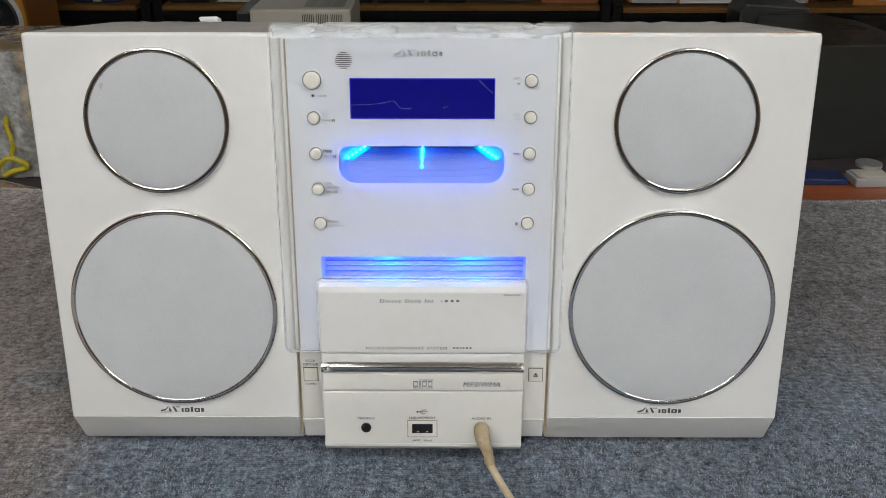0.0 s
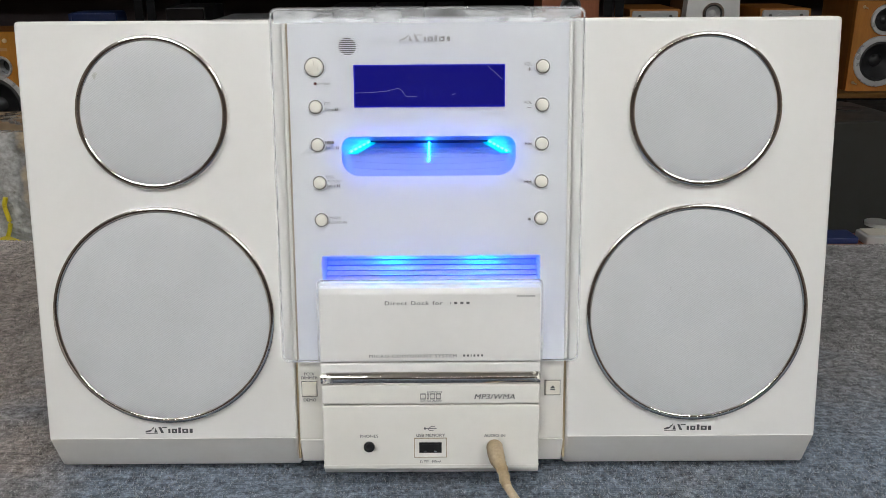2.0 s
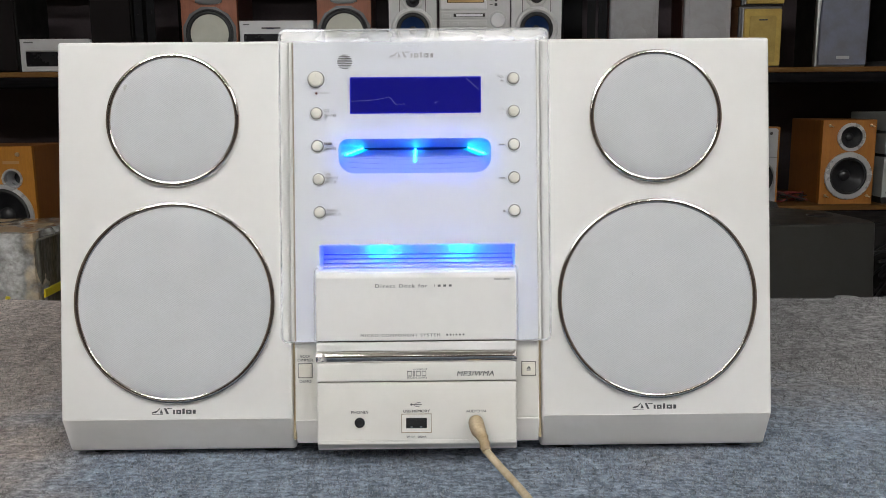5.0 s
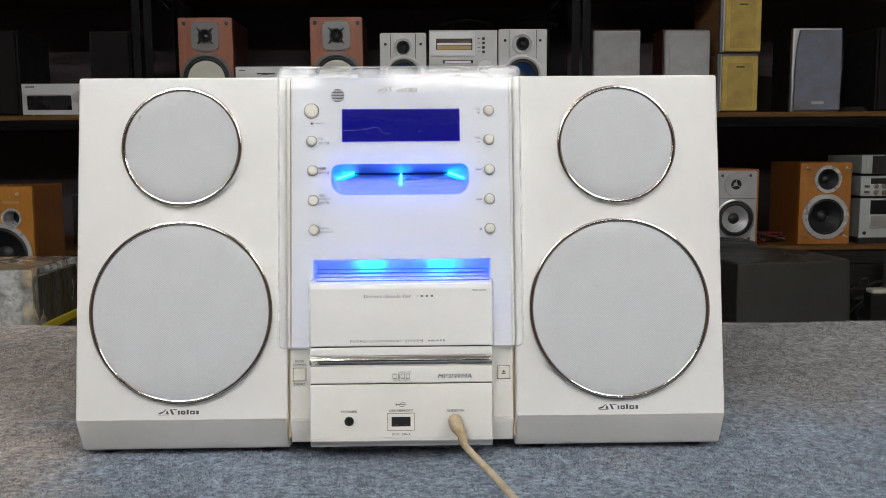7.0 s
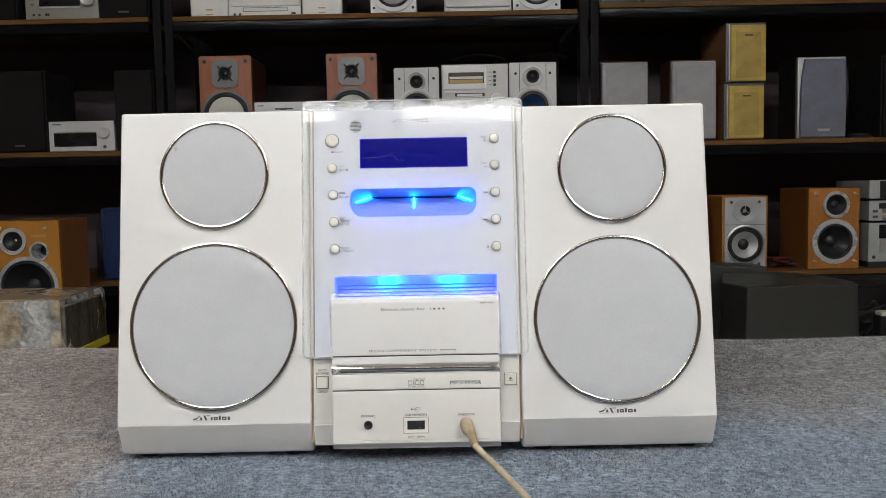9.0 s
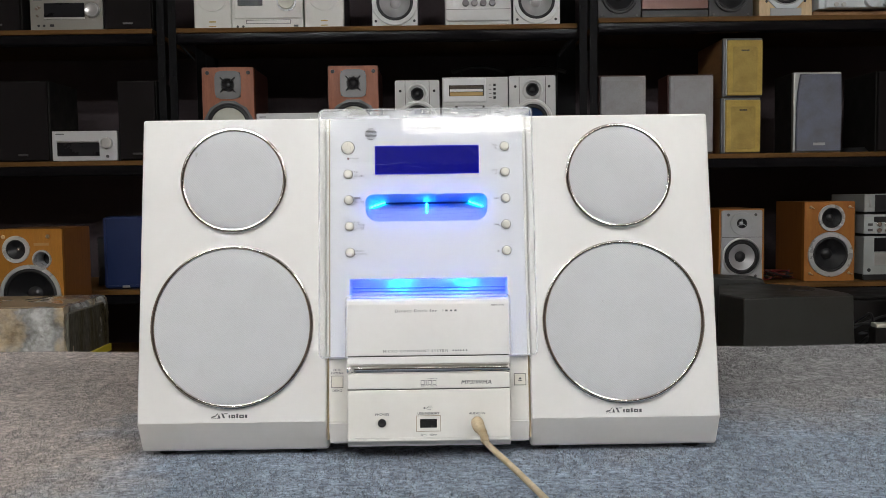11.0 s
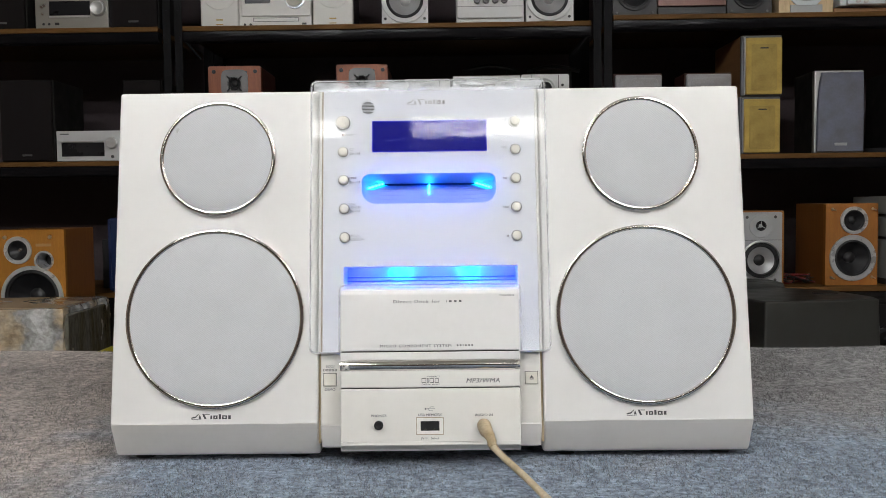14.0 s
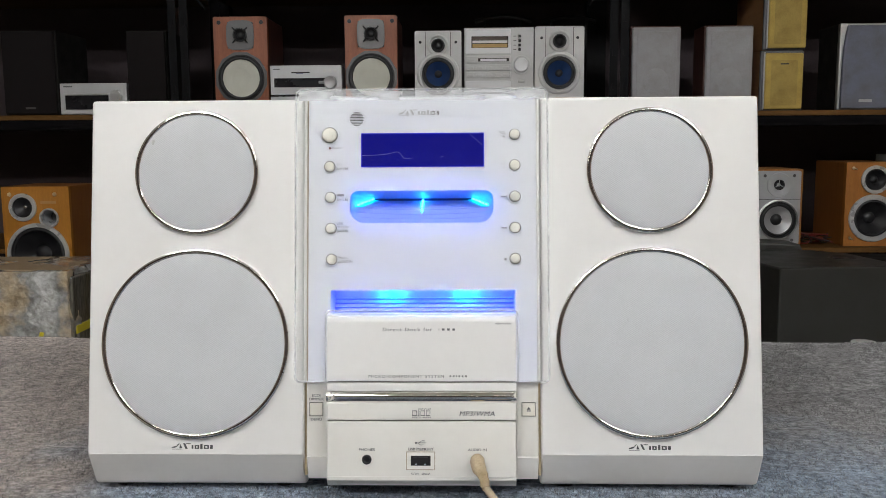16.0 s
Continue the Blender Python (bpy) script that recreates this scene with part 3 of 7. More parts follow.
def shapes(polys, y, mat, parent, name="symbol"):
    return part(name, merge(*[plate(p, y, y + 0.0004) for p in polys]), mat, parent)


def frame_flat(x0, x1, y0, y1, z0, z1, holes):
    """A level frame with rectangular openings (x0, x1, y0, y1)."""
    bm = frame_with_holes(x0, x1, y0, y1, z0, z1, holes)
    for v in bm.verts:
        v.co = (v.co.x, v.co.z, v.co.y)
    bmesh.ops.recalc_face_normals(bm, faces=bm.faces[:])
    return bm


# ---- room ----
def room():
    X0, X1, Y0, Y1 = -2.7, 2.7, -4.3, 2.75
    t = 0.12
    tagged(finish("floor", box(X0 - t, X1 + t, Y0 - t, Y1 + t, FLOOR_Z - 0.1, FLOOR_Z), FLOORP), "worn brown-grey shop floor", "floor", kind="structure")
    tagged(finish("ceiling", box(X0 - t, X1 + t, Y0 - t, Y1 + t, CEIL_Z, CEIL_Z + 0.1), CEILP), "pale painted shop ceiling", "ceiling", kind="structure")
    for nm, b in (("wall_north", (X0, X1, Y1, Y1 + t)), ("wall_south", (X0, X1, Y0 - t, Y0)), ("wall_west", (X0 - t, X0, Y0 - t, Y1 + t)), ("wall_east", (X1, X1 + t, Y0 - t, Y1 + t))):
        tagged(finish(nm, box(*b, FLOOR_Z, CEIL_Z), BACKP if nm == "wall_north" else (DARKWALL if nm == "wall_south" else WALLP)), "dark brown shop wall" if nm in ("wall_north", "wall_south") else "plain painted shop wall", "wall", kind="structure")


def fluorescent(x0, x1, y, z):
    lamp = thing("ceiling_lamp", "white twin-tube fluorescent batten on the ceiling", "ceiling lamp", pose(0, y, z), group="ceiling lamps")
    part("housing", box(x0 - 0.03, x1 + 0.03, -0.10, 0.10, 0.035, CEIL_Z - z, 0.004), CEILP, lamp)
    for dy in (-0.055, 0.055):
        part("tube", tube_bm([(x0, dy, 0), (x1, dy, 0)], 0.016, 10), TUBE, lamp)
        for x in (x0, x1):
            part("lamp_holder", box(x - 0.012, x + 0.012, dy - 0.02, dy + 0.02, -0.02, 0.04, 0.003), CEILP, lamp)


def light_panel(x0, x1, y, z):
    lamp = thing("ceiling_light", "broad white diffuser light panel on the ceiling", "ceiling light", pose(0, y, z), group="ceiling light panels")
    part("frame", frame_flat(x0, x1, -0.10, 0.14, 0.0, CEIL_Z - z, [(x0 + 0.02, x1 - 0.02, -0.08, 0.02), (x0 + 0.02, x1 - 0.02, 0.04, 0.12)]), CEILP, lamp)
    for a, b in ((-0.08, 0.02), (0.04, 0.12)):
        part("diffuser", box(x0 + 0.02, x1 - 0.02, a, b, 0.012, 0.016), DIFFUSER, lamp)


room()
for lx0, lx1 in ((-1.90, -0.52), (-0.20, 1.20)):
    light_panel(lx0, lx1, -3.60, 1.84)
for lx0, lx1, ly in ((-1.50, -0.30, -2.4), (0.75, 1.95, -2.4), (-1.50, -0.30, -1.15), (0.75, 1.95, -1.15)):
    fluorescent(lx0, lx1, ly, 1.80)


# ---- table and carpet ----
def table():
    tb = thing("display_table", "wooden display table under a grey felt carpet", "table", pose(0, 0, 0))
    part("tabletop", box(-1.05, 1.05, -1.0, 0.41, -0.045, -0.012, 0.004), REDPLANK, tb)
    for x in (-0.98, 0.98):
        for y in (-0.93, 0.35):
            part("leg", box(x - 0.03, x + 0.03, y - 0.03, y + 0.03, FLOOR_Z, -0.045, 0.004), RACK, tb)
    xs = np.concatenate([np.linspace(-1.06, -0.74, 16)[:-1], np.linspace(-0.74, 0.74, 460), np.linspace(0.74, 1.06, 16)[1:]])
    ts = np.concatenate([np.linspace(-1.02, -0.36, 20)[:-1], np.linspace(-0.36, 0.435, 250)])
    rng = np.random.default_rng(9)

    def grains(rx, ry):
        """Smooth noise with grains of about rx by ry cells."""
        w = rng.normal(size=(len(ts), len(xs)))
        fx, fy = np.fft.fftfreq(len(xs)), np.fft.fftfreq(len(ts))
        g = np.real(np.fft.ifft2(np.fft.fft2(w) * np.exp(-2 * (np.pi ** 2) * ((fx[None, :] * rx) ** 2 + (fy[:, None] * ry) ** 2))))
        return g / g.std()
    relief = 0.00016 * grains(0.8, 0.8) + 0.00025 * grains(8, 5)
    X, T = np.meshgrid(xs, ts)
    E = 0.435 + 0.022 * np.maximum(0, -X) / 0.5 + 0.004 * np.sin(X * 9) + 0.003 * np.sin(X * 23 + 1)
    Yc = np.where(T > 0.2, 0.2 + (T - 0.2) / 0.235 * (E - 0.2), T)
    Zc = 0.010 * np.clip((Yc - 0.2) / 0.2, 0, 1) - 0.02 * (np.clip(0.03 - (E - Yc), 0, 1) / 0.03) ** 2 + relief - 0.0006
    rows_v = [np.stack([X, Yc, Zc], -1)]
    for d in range(1, 6):
        rows_v.append(np.stack([X[-1:], E[-1:] + 0.006 + 0.2 * relief[-1:], np.full_like(X[-1:], -0.012 - 0.03 * d)], -1))
    V = np.concatenate(rows_v, 0)
    ny, nx = V.shape[:2]
    idx = np.arange(ny * nx).reshape(ny, nx)
    quads = np.stack([idx[:-1, :-1], idx[:-1, 1:], idx[1:, 1:], idx[1:, :-1]], -1).reshape(-1, 4)
    me = bpy.data.meshes.new("carpet")
    me.vertices.add(ny * nx)
    me.vertices.foreach_set("co", V.reshape(-1))
    me.loops.add(quads.size)
    me.loops.foreach_set("vertex_index", quads.reshape(-1))
    me.polygons.add(len(quads))
    me.polygons.foreach_set("loop_start", np.arange(0, quads.size, 4))
    me.polygons.foreach_set("use_smooth", np.ones(len(quads), bool))
    me.update(calc_edges=True)
    me.materials.append(CARPET)
    cp = new("carpet", me)
    tagged(cp, "heathered blue-grey felt carpet spread over the table", "carpet")
    return cp


table()


def carpet_fuzz():
    """Short felt tufts that stand on the carpet."""
    rng = np.random.default_rng(4)
    n = 400000
    x = rng.uniform(-0.72, 0.72, n)
    y = np.where(rng.random(n) < 0.56, rng.uniform(-0.30, 0.06, n), rng.uniform(0.06, 0.46, n))
    y = y + rng.normal(0, 0.001, n)
    edge = 0.435 + 0.022 * np.maximum(0, -x) / 0.5 + 0.004 * np.sin(x * 9) + 0.003 * np.sin(x * 23 + 1)
    y = np.minimum(y, edge - 0.001)
    keep = ~((np.abs(x) < 0.236) & (y > 0.0) & (y < 0.15))
    x, y, edge = x[keep], y[keep], edge[keep]
    n = len(x)
    z = 0.010 * np.clip((y - 0.2) / 0.2, 0, 1) - 0.02 * (np.clip(0.03 - (edge - y), 0, 1) / 0.03) ** 2 - 0.0006
    a = rng.normal(0, 0.7, n)
    w = rng.uniform(0.00022, 0.0005, n)
    h = rng.uniform(0.0005, 0.0017, n)
    lean_x, lean_y = rng.normal(0, 0.0005, n), rng.normal(0.0002, 0.0006, n)
    dx, dy = np.cos(a) * w, np.sin(a) * w
    v = np.empty((n, 4, 3))
    for k, (sg, top) in enumerate(((-1, 0), (1, 0), (0.55, 1), (-0.55, 1))):
        v[:, k, 0], v[:, k, 1], v[:, k, 2] = x + dx * sg + lean_x * top, y + dy * sg + lean_y * top, z - 0.0002 + h * top
    me = bpy.data.meshes.new("carpet_fibres")
    me.vertices.add(n * 4)
    me.vertices.foreach_set("co", v.reshape(-1))
    me.loops.add(n * 4)
    me.loops.foreach_set("vertex_index", np.arange(n * 4))
    me.polygons.add(n)
    me.polygons.foreach_set("loop_start", np.arange(0, n * 4, 4))
    me.update(calc_edges=True)
    me.materials.append(FIBRE)
    tagged(new("carpet_fibres", me), "short grey felt tufts on the carpet", "carpet fibres", kind="stuff")


carpet_fuzz()

# ---- the audio set: faces lean back by LEAN degrees ----
LEAN = 9.5
SET = pose(0, -0.0237, 0.0040, -LEAN, 0, 0)
TAN = math.tan(radians(LEAN))


def under(y):
    """The table's height in the leaning frame of the set."""
    return (y - 0.024) * TAN + 0.0046


def maker_mark(x0, z0, w, h, mat, parent, y):
    """The maker's mark as plain shapes: an emblem and six blocks."""
    e = 0.24 * w
    shapes([[(x0, z0), (x0 + e, z0), (x0 + e, z0 + 0.06 * h), (x0, z0 + 0.06 * h)], [(x0, z0 + h * 0.16), (x0 + e * 0.42, z0 + h * 0.30), (x0 + e * 0.62, z0 + h * 0.62), (x0, z0 + h * 0.36)],
            [(x0 + e * 0.45, z0 + 0.60 * h), (x0 + e * 0.75, z0 + h), (x0 + e * 0.66, z0 + 0.66 * h)], [(x0 + e * 0.72, z0 + h * 0.16), (x0 + e, z0 + h * 0.16), (x0 + e * 0.82, z0 + h * 0.82)]], y, mat, parent, "emblem")
    xs = x0 + e + 0.02 * w
    cut, lw = 0.105, 0.045
    shapes([[(xs, z0 + 0.92 * h), (xs + 0.055 * w, z0 + 0.08 * h), (xs + cut * w, z0 + 0.08 * h), (xs + lw * w, z0 + 0.92 * h)],
            [(xs + 0.07 * w, z0 + 0.92 * h), (xs + 0.07 * w, z0 + 0.80 * h), (xs + 0.17 * w, z0 + 0.80 * h), (xs + 0.17 * w, z0 + 0.92 * h)]], y, mat, parent, "mark_bar")
    xs += 0.195 * w
    for wd, top in ((0.04, 0.66), (0.10, 0.66), (0.05, 0.84), (0.115, 0.66), (0.06, 0.66)):
        ww = wd * w
        za, zb, rim = z0 + 0.08 * h, z0 + top * h, 0.034 * w
        if wd > 0.09:
            part("mark_bar", frame_with_holes(xs, xs + ww, za, zb, y, y + 0.0004, [(xs + rim, xs + ww - rim, za + rim * 0.8, zb - rim * 0.8)]), mat, parent)
        else:
            shapes([[(xs, za), (xs + ww, za), (xs + ww, zb), (xs, zb)]], y, mat, parent, "mark_bar")
        xs += ww + 0.030 * w


def base_block(profile, x0, x1):
    """A sloping base, rounded but along its top."""
    bm = prism(profile, x0, x1)
    low = [e for e in bm.edges if min(v.co.z for v in e.verts) < 0.026]
    bmesh.ops.bevel(bm, geom=low, offset=0.0026, segments=4, profile=0.5, affect="EDGES")
    return bm


def speaker(side):
    cx = 0.1605 * side
    D = 0.165
    sp = thing("bookshelf_speaker", "white loudspeaker with two chrome-ringed round cloth grilles" , "loudspeaker", SET, group="speakers of the audio set")
    x0, x1 = sorted((0.2375 * side, 0.0835 * side))
    prof = [(0, 0.0270), (0, 0.279), (D, 0.279), (D, under(D)), (0.0167, under(0.0167))]
    part("cabinet", prism(prof, x0, x1, 0.0022, 3), WHITE, sp)
    prof2 = [(-0.0002, 0.0272), (0.05, 0.0272), (0.05, under(0.05) - 0.0006), (0.0155, under(0.0155) - 0.0003)]
    part("plinth", base_block(prof2, x0 - 0.0002, x1 + 0.0002), BASEGREY, sp, "warm white sloping base")
    for fx in (x0 + 0.018, x1 - 0.018):
        for fy in (0.030, D - 0.02):
            foot = part("foot", lathe([(0.008, 0.0), (0.008, 0.0036), (0.0, 0.0036)], 0, 0, 0, 20), BLACK, sp)
            foot.matrix_local = pose(fx, fy, under(fy) - 0.0040, 90 + LEAN, 0, 0)
    for cz, r in ((0.2265, 0.0437), (0.1050, 0.0662)):
        part("seat_ring", lathe([(r + 0.0012, 0.0004), (r + 0.0009, -0.0003), (r - 0.001, -0.0003), (r - 0.002, 0.0)], cx, 0, cz, 96), WHITE, sp)
        rg = [(r - 0.0028, 0.0004)] + [(r - 0.0011 - 0.0018 * math.copysign(abs(math.cos(a)) ** 0.8, math.cos(a)), -0.0012 - 0.0020 * math.sin(a) ** 0.55) for a in np.linspace(0, math.pi, 15)] + [(r + 0.0004, 0.0004)]
        part("trim_ring", lathe(rg, cx, 0, cz, 96), CHROME, sp, "polished chrome ring")
        # Dark ring laid in for the shadow between trim and cloth.
        part("gap_shade_ring", lathe([(r - 0.0023, -0.0014), (r - 0.0038, -0.0014)], cx, 0, cz, 96), GAP, sp)
        dome = [(0.0, -0.0044)] + [((r - 0.0028) * k / 20, -0.0024 - 0.0020 * (1 - (k / 20) ** 8)) for k in range(1, 21)] + [(r - 0.0027, -0.0012)]
        part("grille", lathe(dome, cx, 0, cz, 96), CLOTH, sp, "pale grey woven grille cloth")
    if side < 0:
        for k, (sx, sz, rr) in enumerate(((-0.1908, 0.2482, 0.0019), (-0.1893, 0.2471, 0.0014), (-0.1912, 0.2466, 0.0013))):
            part("stain", lathe([(rr, -0.00325), (rr * 0.6, -0.00352 - 0.00003 * k), (0.0, -0.00354 - 0.00003 * k)], sx, 0, sz, 14), SOIL, sp, "faint grey stain on the grille")
    maker_mark(cx - 0.0165, 0.0305, 0.031, 0.0046, DARKPRINT, sp, -0.0003)
    # torn white foam left on the top
    rng = random.Random(5 + side)
    pts = [(x0 + 0.004 + (x1 - x0 - 0.008) * i / 24, 0.135 + 0.022 * rng.random() * (0.4 + 0.6 * math.sin(i * 0.7) ** 2)) for i in range(25)]
    bm = bmesh.new()
    lo = [bm.verts.new((x, 0.004 + 0.0015 * rng.random(), 0.2792)) for x, _ in pts]
    up = [bm.verts.new((x, 0.008, 0.2795)) for x, _ in pts]
    bk = [bm.verts.new((x, y, 0.2798 + 0.0010 * rng.random())) for x, y in pts]
    for i in range(24):
        bm.faces.new((lo[i], lo[i + 1], up[i + 1], up[i]))
        bm.faces.new((up[i], up[i + 1], bk[i + 1], bk[i]))
    bmesh.ops.recalc_face_normals(bm, faces=bm.faces[:])
    bmesh.ops.solidify(bm, geom=bm.faces[:], thickness=0.0006)
    part("foam_sheet", bm, GREYFOAM, sp, "torn grey foam sheet")
    if side < 0:
        crumb = box(-0.172, -0.157, 0.146, 0.156, 0.2795, 0.2835, 0.0012)
        for v in crumb.verts:
            v.co += Vector((noise.noise(v.co * 300), 0, noise.noise(v.co * 260 + Vector((4, 2, 1))))) * 0.0022
        part("foam_crumb", crumb, FOAM, sp, "torn white foam crumb")
    if side > 0:
        for ea, eb in ((0.095, 0.125), (0.208, 0.232)):
            part("chipped_edge", box(ea, eb, 0.003, 0.009, 0.2786, 0.2794, 0.0002), CARD, sp, "bare brown chipboard")
    return sp


speaker(-1)
speaker(1)


def centre_unit():
    cu = thing("micro_component_system", "white micro stereo with clear front plate and blue lit slots", "stereo system", SET)
    Y = -0.0050
    win = (-0.0638, 0.0656, 0.1260, 0.1422)
    disp = (-0.0419, 0.0435, 0.2297, 0.2525)
    # body behind the panel
    part("body", prism([(0.032, 0.10), (0.032, 0.2785), (0.19, 0.2785), (0.19, under(0.19)), (0.032, under(0.032))], -0.0815, 0.0815, 0.0015), CREAM, cu)
    sheet = frame_with_holes(-0.0805, 0.0805, 0.0785, 0.2785, Y, 0.004, [(-0.0505, 0.0505, 0.1896, 0.2124), win])
    rear = [fc for fc in sheet.faces if all(abs(vt.co.y - 0.004) < 1e-5 for vt in fc.verts)]
    bmesh.ops.delete(sheet, geom=rear, context="FACES")
    part("front_panel", sheet, PANELW, cu, "cool white front panel")
    for s in (-1, 1):
        xa, xb = sorted((0.0805 * s, 0.0828 * s))
        part("side_strip", box(xa, xb, -0.0050, 0.03, 0.0785, 0.2785, 0.0009, 3), CREAM, cu, "cream side strip")
    part("seam", box(-0.0806, -0.0796, Y - 0.0003, Y + 0.0005, 0.0790, 0.2780), SEAM, cu, "brown dotted seam")
    part("top_strip", box(-0.0805, 0.0805, 0.0042, 0.031, 0.2735, 0.2785, 0.0006), CREAM, cu)
    # rounded funnel of the disc slot: its floor climbs to the rear and its ends draw in
    hw0, za0, zc0 = 0.0505, 0.1896, 0.2124
    loops = ((hw0, za0, zc0, 0.0062, 0.0), (0.0503, 0.1902, 0.2122, 0.0060, 0.0006), (0.0500, 0.1930, 0.2118, 0.0052, 0.0040),
             (0.0497, 0.2012, 0.2111, 0.0036, 0.0100), (0.0428, 0.2045, 0.2101, 0.0022, 0.0168), (0.0358, 0.2076, 0.2091, 0.0006, 0.0236))

    def lozenge(hw, za, zc, rt, rb):
        """A flat oval with upper corners of radius rt and lower corners of radius rb."""
        return arc(hw - rt, zc - rt, rt, 0, 90) + arc(-hw + rt, zc - rt, rt, 90, 180) + arc(-hw + rb, za + rb, rb, 180, 270) + arc(hw - rb, za + rb, rb, 270, 360)
    bm = bmesh.new()
    rows = [[bm.verts.new((x, Y + d, z)) for x, z in lozenge(hw, za, zc, rr, min(rr * 1.7, (zc - za) * 0.45))] for hw, za, zc, rr, d in loops]
    for a, b in zip(rows, rows[1:]):
        for k in range(len(a)):
            bm.faces.new((a[k], a[(k + 1) % len(a)], b[(k + 1) % len(a)], b[k]))
    ROUND.add(id(bm))
    part("disc_slot_surround", bm, GUIDE, cu, "milky slot surround, blue-tinted and lit from behind")
    part("slot_mouth", box(-0.0358, 0.0358, Y + 0.0234, Y + 0.0240, 0.2070, 0.2096), SLOTBLUE, cu)
    for sgx in (-1, 1):
        for sgz, qz, cr in ((1, za0, min(0.0062 * 1.7, (zc0 - za0) * 0.45)), (-1, zc0, 0.0062)):
            cb = bmesh.new()
            ccx, ccz = sgx * (hw0 - cr), qz + sgz * cr
            vs = [cb.verts.new((sgx * hw0, Y, qz))] + [cb.verts.new((ccx + sgx * cr * math.cos(t), Y, ccz - sgz * cr * math.sin(t))) for t in np.linspace(0, math.pi / 2, 7)]
            for a, b in zip(vs[1:], vs[2:]):
                cb.faces.new((vs[0], a, b))
            bmesh.ops.recalc_face_normals(cb, faces=cb.faces[:])
            part("surround_corner", cb, PANELW, cu)

    def slot_floor(d):
        """Height and half width of the funnel's floor at a depth behind the panel."""
        ds = [lp[4] for lp in loops]
        return float(np.interp(d, ds, [lp[1] for lp in loops])), float(np.interp(d, ds, [lp[0] for lp in loops]))
    # Unseen tubes added behind the panel to give its blue halo.
    ring = [Vector((x, -0.0012, z)) for x, z in lozenge(0.0522, 0.1880, 0.2140, 0.0072, 0.0112)]
    part("backlight", tube_bm(ring + ring[:1], 0.0006, 6), RINGLIGHT, cu, "blue light tube behind the panel")
    part("backlight", tube_bm([Vector((-0.060, 0.010, 0.1525)), Vector((0.060, 0.010, 0.1525))], 0.0006, 6), BACKLIGHT, cu, "blue light tube behind the panel")
    for sx in (-0.0715, 0.0715):
        part("backlight", tube_bm([Vector((sx, 0.013, 0.086)), Vector((sx, 0.013, 0.124))], 0.0006, 6), BACKLIGHT, cu, "blue light tube behind the panel")
    # Unseen walls added to hold the blue light near slot and window.
    part("light_baffle", frame_with_holes(-0.0605, 0.0605, 0.1785, 0.2205, 0.0042, 0.030, [(-0.0595, 0.0595, 0.1795, 0.2195)]), BLACK, cu)
    part("light_baffle", box(-0.0645, 0.0645, 0.0042, 0.030, 0.1610, 0.1618), BLACK, cu)
    for i, d in enumerate((0.0052, 0.0078, 0.0104, 0.0122, 0.0140, 0.0158, 0.0176, 0.0194, 0.0212)):
        pts = []
        for q in np.linspace(-1, 1, 13):
            dd = d - 0.0016 * (1 - q * q)
            zz, hh = slot_floor(dd)
            pts.append(Vector((q * (hh - 0.0012), Y + dd, zz + 0.0001)))
        part("slot_rib", tube_bm(pts, 0.00022, 4), RIBBLUE if i > 1 else GUIDE, cu)
    for z in (0.2146, 0.1890):
        part("backlight", tube_bm([Vector((-0.042, 0.0120, z)), Vector((0.042, 0.0120, z))], 0.0006, 6), BACKLIGHT, cu, "blue light tube behind the panel")
    tip_z, back_z = slot_floor(0.0100)[0], slot_floor(0.0228)[0]
    for sx in (-1, 1):
        wing = bmesh.new()
        q = [wing.verts.new(c) for c in ((sx * 0.0490, Y + 0.0100, tip_z + 0.0008), (sx * 0.0425, Y + 0.0098, tip_z + 0.0006), (sx * 0.0325, Y + 0.0228, back_z + 0.0004), (sx * 0.0362, Y + 0.0228, back_z + 0.0006))]
        wing.faces.new(q if sx < 0 else q[::-1])
        ex = bmesh.ops.extrude_face_region(wing, geom=wing.faces[:])
        bmesh.ops.translate(wing, verts=[g for g in ex["geom"] if isinstance(g, bmesh.types.BMVert)], vec=(0, 0, 0.0004))
        bmesh.ops.recalc_face_normals(wing, faces=wing.faces[:])
        part("light_guide_wing", wing, CYANGUIDE, cu, "cyan lit light guide")
        p = [Vector((sx * (0.0462 - 0.0112 * q), Y + 0.0100 + 0.0122 * q, tip_z + 0.0020 + (back_z - tip_z) * q)) for q in np.linspace(0, 1, 6)]
        for u, v in zip(p, p[1:]):
            part("led", tube_bm([u, u + (v - u) * 0.45], 0.0007, 8), CYAN, cu, "bright cyan diode light")
    # The diode's glint and reflection on the floor, built as glowing dashes.
    for d0, d1 in ((0.0072, 0.0082), (0.0094, 0.0106), (0.0116, 0.0224)):
        part("led", tube_bm([Vector((0, Y + d, slot_floor(d)[0] + 0.0008)) for d in np.linspace(d0, d1, 4)], 0.0006, 8), CYAN, cu, "bright cyan diode light")
    # lit window above the dock
    pw = merge(box(win[0], win[1], 0.0200, 0.0210, win[2] - 0.012, win[3] + 0.007), box(win[0] - 0.001, win[0], 0.004, 0.020, win[2] - 0.012, win[3] + 0.007), box(win[1], win[1] + 0.001, 0.004, 0.020, win[2] - 0.012, win[3] + 0.007),
               box(win[0], win[1], 0.004, 0.020, win[3] + 0.0060, win[3] + 0.0070), box(win[0], win[1], 0.0045, 0.020, win[2] - 0.013, win[2] - 0.012))
    part("dock_recess", pw, RECESS, cu)
    st, sb = win[3] - 0.0052, win[2] - 0.0080
